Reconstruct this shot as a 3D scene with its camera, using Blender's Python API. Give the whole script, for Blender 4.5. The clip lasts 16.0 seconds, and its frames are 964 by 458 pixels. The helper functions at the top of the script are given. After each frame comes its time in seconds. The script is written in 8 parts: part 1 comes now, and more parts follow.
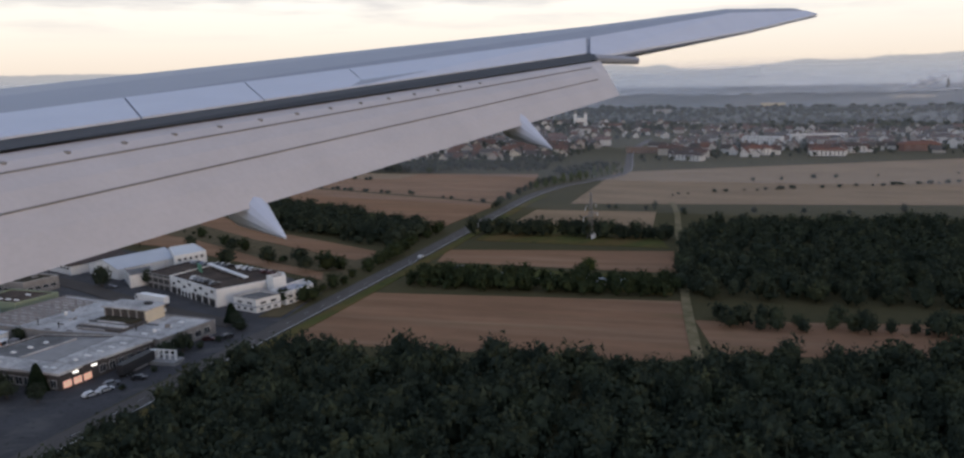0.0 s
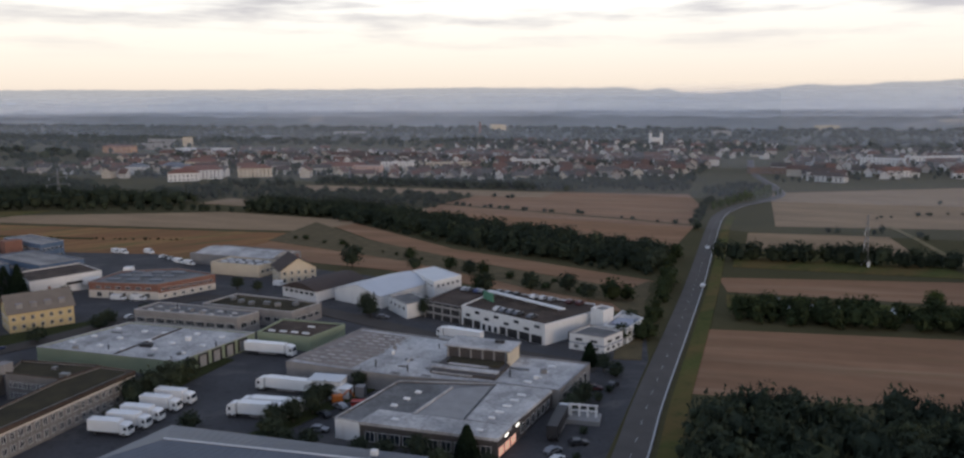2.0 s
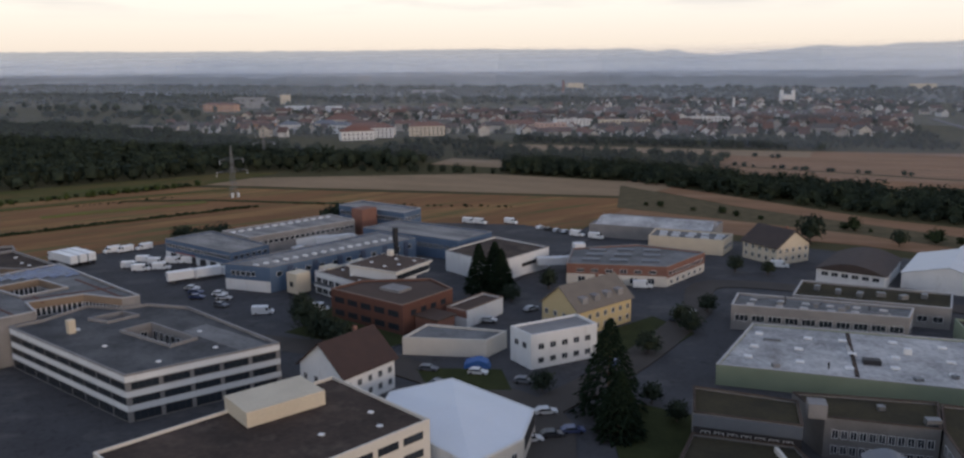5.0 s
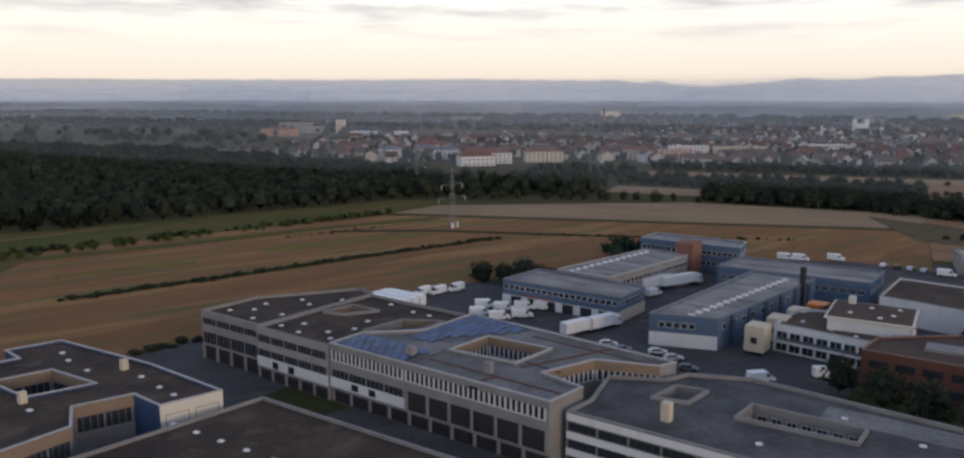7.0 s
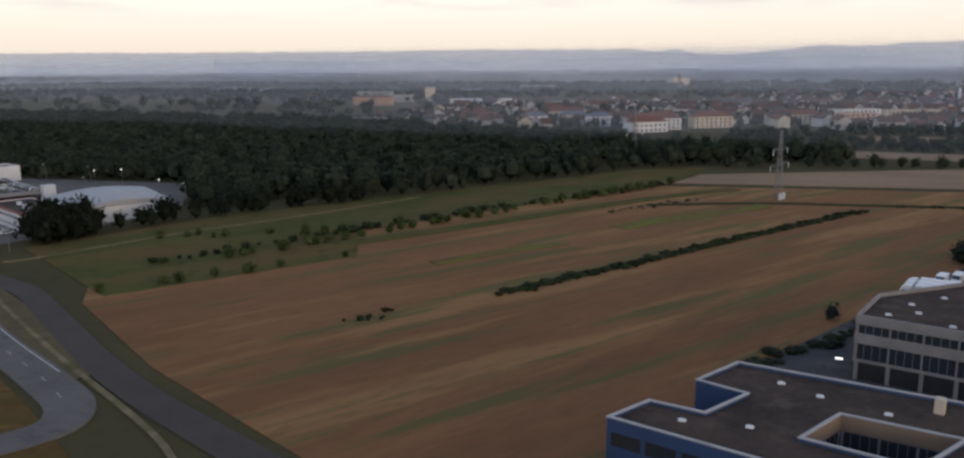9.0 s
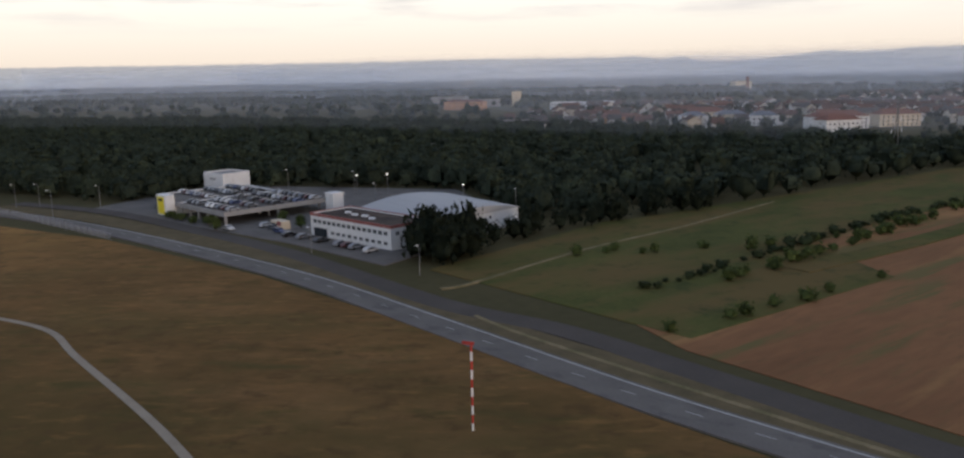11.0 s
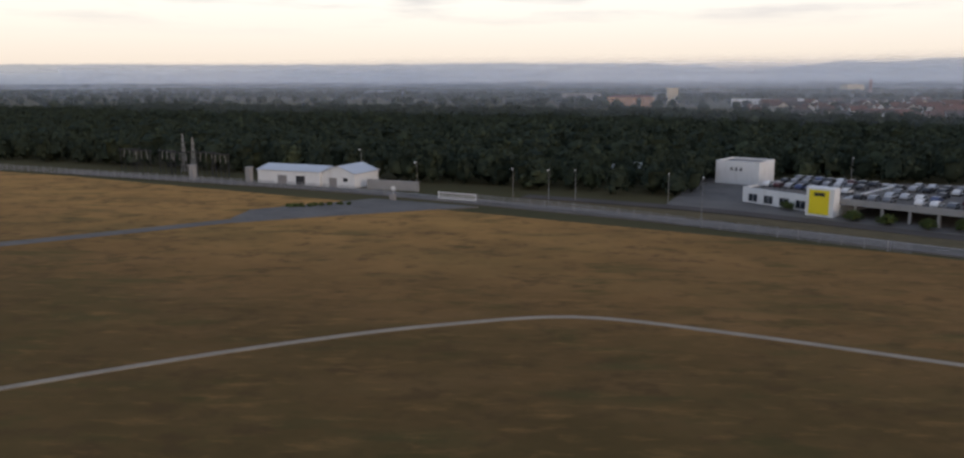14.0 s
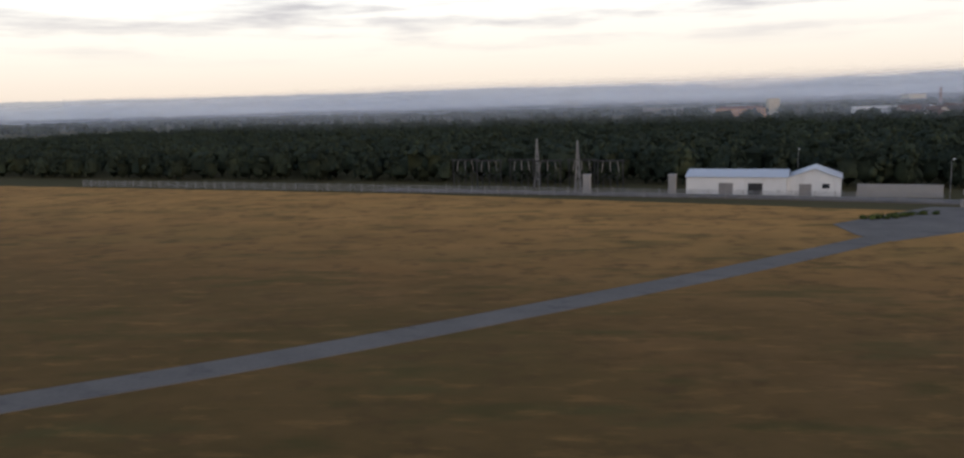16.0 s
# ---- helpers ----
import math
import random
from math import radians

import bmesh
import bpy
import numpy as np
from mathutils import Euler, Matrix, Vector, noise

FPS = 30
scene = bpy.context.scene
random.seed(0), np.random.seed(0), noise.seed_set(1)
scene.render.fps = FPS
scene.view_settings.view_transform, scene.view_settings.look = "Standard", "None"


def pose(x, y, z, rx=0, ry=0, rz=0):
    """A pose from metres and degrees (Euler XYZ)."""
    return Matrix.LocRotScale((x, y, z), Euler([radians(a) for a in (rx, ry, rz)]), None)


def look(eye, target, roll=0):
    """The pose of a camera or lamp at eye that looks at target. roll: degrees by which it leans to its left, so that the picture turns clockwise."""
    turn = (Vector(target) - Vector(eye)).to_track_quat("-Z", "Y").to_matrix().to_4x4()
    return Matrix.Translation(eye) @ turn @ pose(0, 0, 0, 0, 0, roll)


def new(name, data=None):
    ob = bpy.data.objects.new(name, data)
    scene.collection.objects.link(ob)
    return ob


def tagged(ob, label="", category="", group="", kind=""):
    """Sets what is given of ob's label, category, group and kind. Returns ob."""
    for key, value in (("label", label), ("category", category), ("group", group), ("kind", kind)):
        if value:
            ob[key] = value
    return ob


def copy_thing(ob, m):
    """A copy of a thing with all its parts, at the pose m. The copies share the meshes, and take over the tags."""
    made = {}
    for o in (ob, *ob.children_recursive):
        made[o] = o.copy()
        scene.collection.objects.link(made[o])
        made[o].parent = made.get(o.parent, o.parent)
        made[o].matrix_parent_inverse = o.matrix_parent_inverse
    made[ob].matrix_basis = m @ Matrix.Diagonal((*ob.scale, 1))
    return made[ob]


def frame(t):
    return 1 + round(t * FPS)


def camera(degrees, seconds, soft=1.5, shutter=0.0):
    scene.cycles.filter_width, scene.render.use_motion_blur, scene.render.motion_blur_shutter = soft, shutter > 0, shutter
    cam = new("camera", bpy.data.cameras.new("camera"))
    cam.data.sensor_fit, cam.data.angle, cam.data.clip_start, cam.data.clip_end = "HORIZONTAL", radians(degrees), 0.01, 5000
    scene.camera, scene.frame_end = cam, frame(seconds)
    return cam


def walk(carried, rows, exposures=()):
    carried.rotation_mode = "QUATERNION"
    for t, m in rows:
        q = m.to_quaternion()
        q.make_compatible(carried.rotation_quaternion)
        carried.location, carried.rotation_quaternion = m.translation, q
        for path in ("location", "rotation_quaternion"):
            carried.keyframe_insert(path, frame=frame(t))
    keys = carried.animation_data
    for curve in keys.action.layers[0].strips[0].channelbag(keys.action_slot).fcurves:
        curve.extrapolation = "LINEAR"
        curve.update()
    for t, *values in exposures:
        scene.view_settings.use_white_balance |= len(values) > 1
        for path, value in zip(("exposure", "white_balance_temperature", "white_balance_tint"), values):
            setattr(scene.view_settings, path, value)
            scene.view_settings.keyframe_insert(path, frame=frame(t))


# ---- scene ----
cam = camera(62.0, 16.0, soft=2.4, shutter=0.0)
walk(cam, [
    (0.0, pose(-0.00, 0, 46.14, 79.67, 1.19, 21.46)),
    (0.5, pose(-18.21, 0, 45.38, 80.08, 1.15, 21.77)),
    (1.0, pose(-36.47, 0, 44.61, 80.71, 0.77, 21.88)),
    (1.5, pose(-54.77, 0, 43.83, 81.08, 0.41, 21.68)),
    (2.0, pose(-73.13, 0, 43.03, 81.12, 0.41, 21.68)),
    (2.5, pose(-91.54, 0, 42.21, 80.31, 0.92, 21.95)),
    (3.0, pose(-109.99, 0, 41.38, 78.11, 1.32, 21.72)),
    (3.5, pose(-128.50, 0, 40.53, 77.13, 1.01, 21.43)),
    (4.0, pose(-147.06, 0, 39.66, 77.48, 0.85, 22.10)),
    (4.2, pose(-154.49, 0, 39.31, 77.59, 0.65, 22.33)),
    (6.3, pose(-233.04, 0, 35.47, 80.17, 0.22, 21.70)),
    (6.5, pose(-240.57, 0, 35.09, 80.34, 0.21, 21.66)),
    (7.0, pose(-259.42, 0, 34.13, 80.54, 0.00, 21.27)),
    (7.5, pose(-278.32, 0, 33.15, 80.57, 0.01, 21.41)),
    (8.0, pose(-297.27, 0, 32.15, 80.26, 0.53, 22.09)),
    (8.5, pose(-316.27, 0, 31.14, 79.60, 0.94, 22.39)),
    (9.0, pose(-335.32, 0, 30.11, 78.51, 0.56, 22.34)),
    (9.2, pose(-342.95, 0, 29.70, 78.25, 0.45, 22.50)),
    (11.3, pose(-423.59, 0, 25.17, 79.62, 1.26, 22.81)),
    (11.5, pose(-431.31, 0, 24.73, 80.04, 0.84, 23.35)),
    (12.0, pose(-450.66, 0, 23.60, 80.49, -0.30, 23.64)),
    (12.5, pose(-470.05, 0, 22.47, 80.21, -0.30, 23.18)),
    (13.0, pose(-489.49, 0, 21.30, 79.67, -0.32, 23.28)),
    (13.5, pose(-508.99, 0, 20.13, 79.38, -0.14, 23.60)),
    (14.0, pose(-528.53, 0, 18.94, 79.44, 0.20, 23.91)),
    (14.5, pose(-548.12, 0, 17.74, 80.33, 0.89, 23.82)),
    (15.0, pose(-567.77, 0, 16.51, 81.31, 1.37, 23.41)),
    (15.5, pose(-587.46, 0, 15.28, 81.61, 1.45, 23.67)),
    (16.0, pose(-607.20, 0, 14.02, 81.18, 1.75, 23.62)),
], exposures=[(0.0, 0.0), (16.0, 0.0)])

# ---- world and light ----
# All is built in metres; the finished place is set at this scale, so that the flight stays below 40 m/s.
SIZE = 0.575
SUN_AZ, SUN_EL = radians(118), radians(6)      # compass turn from +y towards +x
world = bpy.data.worlds.new("world")
scene.world = world
world.use_nodes = True
wn, wl = world.node_tree.nodes, world.node_tree.links
wn.clear()


def wnode(kind, **kw):
    n = wn.new(kind)
    for k, v in kw.items():
        n.inputs[k].default_value = v
    return n


w_out = wn.new("ShaderNodeOutputWorld")
w_sky = wn.new("ShaderNodeTexSky")
w_sky.sky_type, w_sky.sun_disc = "NISHITA", False
w_sky.sun_elevation, w_sky.sun_rotation = SUN_EL, SUN_AZ
w_sky.air_density, w_sky.dust_density = 1.5, 3.0
w_bg = wnode("ShaderNodeBackground", Strength=0.03)
wl.new(w_sky.outputs[0], w_bg.inputs[0])
w_tc = wn.new("ShaderNodeTexCoord")
w_sep = wn.new("ShaderNodeSeparateXYZ")
wl.new(w_tc.outputs["Generated"], w_sep.inputs[0])
w_ramp = wn.new("ShaderNodeValToRGB")
wl.new(w_sep.outputs[2], w_ramp.inputs[0])
stops = [(0.0, (0.80, 0.70, 0.66)), (0.022, (1.03, 0.90, 0.77)), (0.06, (1.08, 1.01, 0.92)), (0.15, (1.16, 1.17, 1.19)),
         (0.30, (0.62, 0.74, 1.0)), (0.6, (0.25, 0.35, 0.58)), (1.0, (0.18, 0.28, 0.50))]
while len(w_ramp.color_ramp.elements) < len(stops):
    w_ramp.color_ramp.elements.new(0.5)
for e, (p, c) in zip(w_ramp.color_ramp.elements, stops):
    e.position, e.color = p, (*c, 1)
# thin grey streaks of cloud, far wider than high
w_map = wn.new("ShaderNodeMapping")
w_map.inputs["Scale"].default_value = (3.0, 3.0, 26.0)
w_map.inputs["Location"].default_value = (0.7, 0.35, 0.2)
wl.new(w_tc.outputs["Generated"], w_map.inputs[0])
w_noise = wnode("ShaderNodeTexNoise", Scale=1.6, Detail=5.0, Roughness=0.55)
wl.new(w_map.outputs[0], w_noise.inputs["Vector"])
w_mask = wn.new("ShaderNodeMapRange")
w_mask.inputs["From Min"].default_value, w_mask.inputs["From Max"].default_value = 0.47, 0.66
wl.new(w_noise.outputs["Fac"], w_mask.inputs["Value"])
w_high = wn.new("ShaderNodeMapRange")
w_high.inputs["From Min"].default_value, w_high.inputs["From Max"].default_value = 0.05, 0.11
wl.new(w_sep.outputs[2], w_high.inputs["Value"])
w_mul = wn.new("ShaderNodeMath")
w_mul.operation = "MULTIPLY"
wl.new(w_mask.outputs[0], w_mul.inputs[0])
wl.new(w_high.outputs[0], w_mul.inputs[1])
w_mix = wn.new("ShaderNodeMixRGB")
w_mix.inputs[2].default_value = (0.58, 0.57, 0.64, 1)
wl.new(w_mul.outputs[0], w_mix.inputs[0])
wl.new(w_ramp.outputs[0], w_mix.inputs[1])

# the far ridge, dozens of kilometres away: its height in degrees by compass bearing, its haze mixed into the colour
# towards its foot
RIDGE = [(-60, 1.0), (-45, 1.05), (-33, 1.05), (-22, 1.12), (-14.5, 1.04), (-12.3, 1.08), (-10.3, 0.84), (-9.2, 0.98), (-7.6, 0.68), (-5.8, 0.58),
         (-4.2, 0.68), (-2.3, 0.83), (0.0, 1.12), (2.2, 1.0), (5.5, 1.16), (9.0, 1.25), (20, 1.2), (60, 1.0)]
w_az = wn.new("ShaderNodeMath")
w_az.operation = "ARCTAN2"
wl.new(w_sep.outputs[0], w_az.inputs[0])
wl.new(w_sep.outputs[1], w_az.inputs[1])
w_span = wn.new("ShaderNodeMapRange")
w_span.inputs["From Min"].default_value, w_span.inputs["From Max"].default_value = radians(-60), radians(60)
wl.new(w_az.outputs[0], w_span.inputs["Value"])
w_prof = wn.new("ShaderNodeValToRGB")
w_prof.color_ramp.interpolation = "EASE"
while len(w_prof.color_ramp.elements) < len(RIDGE):
    w_prof.color_ramp.elements.new(0.5)
for e, (a, h) in zip(w_prof.color_ramp.elements, RIDGE):
    e.position, e.color = (a + 60) / 120, (h / 2, h / 2, h / 2, 1)
wl.new(w_span.outputs[0], w_prof.inputs[0])
w_rough = wnode("ShaderNodeTexNoise", Scale=55.0, Detail=4.0)
wl.new(w_tc.outputs["Generated"], w_rough.inputs["Vector"])
w_jag = wn.new("ShaderNodeMath")
w_jag.operation = "MULTIPLY_ADD"
w_jag.inputs[1].default_value = 0.10
wl.new(w_rough.outputs["Fac"], w_jag.inputs[0])
wl.new(w_prof.outputs[0], w_jag.inputs[2])
w_top = wn.new("ShaderNodeMath")
w_top.operation, w_top.inputs[1].default_value = "MULTIPLY", 2 * math.pi / 180
wl.new(w_jag.outputs[0], w_top.inputs[0])
w_gap = wn.new("ShaderNodeMath")
w_gap.operation = "SUBTRACT"
wl.new(w_top.outputs[0], w_gap.inputs[0])
wl.new(w_sep.outputs[2], w_gap.inputs[1])
w_in = wn.new("ShaderNodeMapRange")
w_in.inputs["From Min"].default_value, w_in.inputs["From Max"].default_value = 0.0010, 0.0028
wl.new(w_gap.outputs[0], w_in.inputs["Value"])
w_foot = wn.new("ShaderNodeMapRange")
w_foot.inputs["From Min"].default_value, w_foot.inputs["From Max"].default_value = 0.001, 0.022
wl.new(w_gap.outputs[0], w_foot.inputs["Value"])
# ridge tone with the haze in it, paler at the foot
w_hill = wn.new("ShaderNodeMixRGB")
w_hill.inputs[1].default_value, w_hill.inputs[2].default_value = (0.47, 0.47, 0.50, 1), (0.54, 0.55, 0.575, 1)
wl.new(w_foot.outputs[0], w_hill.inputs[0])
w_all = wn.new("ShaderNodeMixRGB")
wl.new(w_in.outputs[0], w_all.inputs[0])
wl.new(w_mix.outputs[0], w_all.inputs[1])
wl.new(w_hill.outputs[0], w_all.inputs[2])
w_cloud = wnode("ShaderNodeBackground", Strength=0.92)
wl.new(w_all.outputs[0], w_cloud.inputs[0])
w_add = wn.new("ShaderNodeAddShader")
wl.new(w_bg.outputs[0], w_add.inputs[0])
wl.new(w_cloud.outputs[0], w_add.inputs[1])
wl.new(w_add.outputs[0], w_out.inputs[0])

sun = new("sun", bpy.data.lights.new("sun", "SUN"))
sun.data.energy, sun.data.angle, sun.data.color = 0.75, radians(14), (1.0, 0.80, 0.64)
to_sun = Vector((math.sin(SUN_AZ) * math.cos(SUN_EL), math.cos(SUN_AZ) * math.cos(SUN_EL), math.sin(SUN_EL)))
sun.matrix_world = look((-500, 0, 300), Vector((-500, 0, 300)) - to_sun)


# ---- materials ----
def material(name, colour, rough=0.85, second=None, scale=1.0, fine=12.0, amount=0.5, bump=0.15, metal=0.0, island=0.0, objvar=0.0,
             stretch=(1, 1, 1), turn=0.0, spec=0.3):
    """A surface of two tones mixed by a coarse and a fine noise at world size, with relief."""
    m = bpy.data.materials.new(name)
    m.use_nodes = True
    n, l = m.node_tree.nodes, m.node_tree.links
    b = n["Principled BSDF"]
    geo = n.new("ShaderNodeNewGeometry")
    mp = n.new("ShaderNodeMapping")
    mp.vector_type = "TEXTURE"
    mp.inputs["Scale"].default_value = tuple(SIZE / c for c in stretch)
    mp.inputs["Rotation"].default_value = (0, 0, radians(turn))
    l.new(geo.outputs["Position"], mp.inputs[0])
    a, f = n.new("ShaderNodeTexNoise"), n.new("ShaderNodeTexNoise")
    a.inputs["Scale"].default_value, a.inputs["Detail"].default_value = 1.0 / scale, 4
    f.inputs["Scale"].default_value, f.inputs["Detail"].default_value = fine / scale, 3
    l.new(mp.outputs[0], a.inputs["Vector"])
    l.new(mp.outputs[0], f.inputs["Vector"])
    second = second or tuple(c * 0.6 for c in colour)
    rng = n.new("ShaderNodeMapRange")
    rng.inputs["From Min"].default_value, rng.inputs["From Max"].default_value = 0.5 - 0.5 * (1.15 - amount), 0.5 + 0.5 * (1.15 - amount)
    mixf = n.new("ShaderNodeMixRGB")
    mixf.blend_type = "MIX"
    mixf.inputs[0].default_value = 0.35
    l.new(a.outputs["Fac"], mixf.inputs[1])
    l.new(f.outputs["Fac"], mixf.inputs[2])
    l.new(mixf.outputs[0], rng.inputs["Value"])
    mix = n.new("ShaderNodeMixRGB")
    mix.inputs[1].default_value, mix.inputs[2].default_value = (*colour, 1), (*second, 1)
    l.new(rng.outputs[0], mix.inputs[0])
    last = mix.outputs[0]
    for strength, socket in ((island, geo.outputs["Random Per Island"]), (objvar, None)):
        if strength:
            if socket is None:
                socket = n.new("ShaderNodeObjectInfo").outputs["Random"]
            hsv = n.new("ShaderNodeHueSaturation")
            v = n.new("ShaderNodeMapRange")
            v.inputs["To Min"].default_value, v.inputs["To Max"].default_value = 1 - strength, 1 + strength
            l.new(socket, v.inputs["Value"])
            l.new(v.outputs[0], hsv.inputs["Value"])
            l.new(last, hsv.inputs["Color"])
            last = hsv.outputs[0]
    l.new(last, b.inputs["Base Color"])
    b.inputs["Roughness"].default_value, b.inputs["Metallic"].default_value = rough, metal
    b.inputs["Specular IOR Level"].default_value = spec
    if bump:
        bp = n.new("ShaderNodeBump")
        bp.inputs["Strength"].default_value, bp.inputs["Distance"].default_value = bump, 0.06
        l.new(f.outputs["Fac"], bp.inputs["Height"])
        l.new(bp.outputs[0], b.inputs["Normal"])
    return m


def tone(m, colour, scale, stretch=(1, 1, 1), turn=0.0, low=0.52, high=0.62, most=0.8):
    """Lays a further tone over a surface, in patches drawn out along a direction."""
    n, l = m.node_tree.nodes, m.node_tree.links
    b = n["Principled BSDF"]
    old = b.inputs["Base Color"].links[0].from_socket
    geo, mp, a, r, mix = (n.new("ShaderNode" + k) for k in ("NewGeometry", "Mapping", "TexNoise", "MapRange", "MixRGB"))
    mp.vector_type = "TEXTURE"
    mp.inputs["Scale"].default_value = tuple(SIZE / c for c in stretch)
    mp.inputs["Rotation"].default_value = (0, 0, radians(turn))
    mp.inputs["Location"].default_value = (37.0 * scale, 11.0, 5.0)
    a.inputs["Scale"].default_value, a.inputs["Detail"].default_value, a.inputs["Roughness"].default_value = 1.0 / scale, 6, 0.62
    r.inputs["From Min"].default_value, r.inputs["From Max"].default_value, r.inputs["To Max"].default_value = low, high, most
    mix.inputs[2].default_value = (*colour, 1)
    l.new(geo.outputs["Position"], mp.inputs[0])
    l.new(mp.outputs[0], a.inputs["Vector"])
    l.new(a.outputs["Fac"], r.inputs["Value"])
    l.new(r.outputs[0], mix.inputs[0])
    l.new(old, mix.inputs[1])
    l.new(mix.outputs[0], b.inputs["Base Color"])
    return m


def palette(name, colours, rough=0.8, spec=0.3, island=False):
    """A paint whose colour is picked from a few by the object's random number, a little dirty."""
    m = material(name, (0.5, 0.5, 0.5), rough, scale=3.0, bump=0.05, spec=spec)
    n, l = m.node_tree.nodes, m.node_tree.links
    info, ramp = n.new("ShaderNodeObjectInfo"), n.new("ShaderNodeValToRGB")
    ramp.color_ramp.interpolation = "CONSTANT"
    while len(ramp.color_ramp.elements) < len(colours):
        ramp.color_ramp.elements.new(0.5)
    for i, (e, c) in enumerate(zip(ramp.color_ramp.elements, colours)):
        e.position, e.color = i / len(colours), (*c, 1)
    l.new(n.new("ShaderNodeNewGeometry").outputs["Random Per Island"] if island else info.outputs["Random"], ramp.inputs[0])
    mix = [x for x in n if x.type == "MIX_RGB"][-1]
    dark = n.new("ShaderNodeMixRGB")
    dark.blend_type, dark.inputs[0].default_value = "MULTIPLY", 1.0
    dark.inputs[2].default_value = (0.75, 0.73, 0.70, 1)
    l.new(ramp.outputs[0], dark.inputs[1])
    l.new(ramp.outputs[0], mix.inputs[1])
    l.new(dark.outputs[0], mix.inputs[2])
    return m


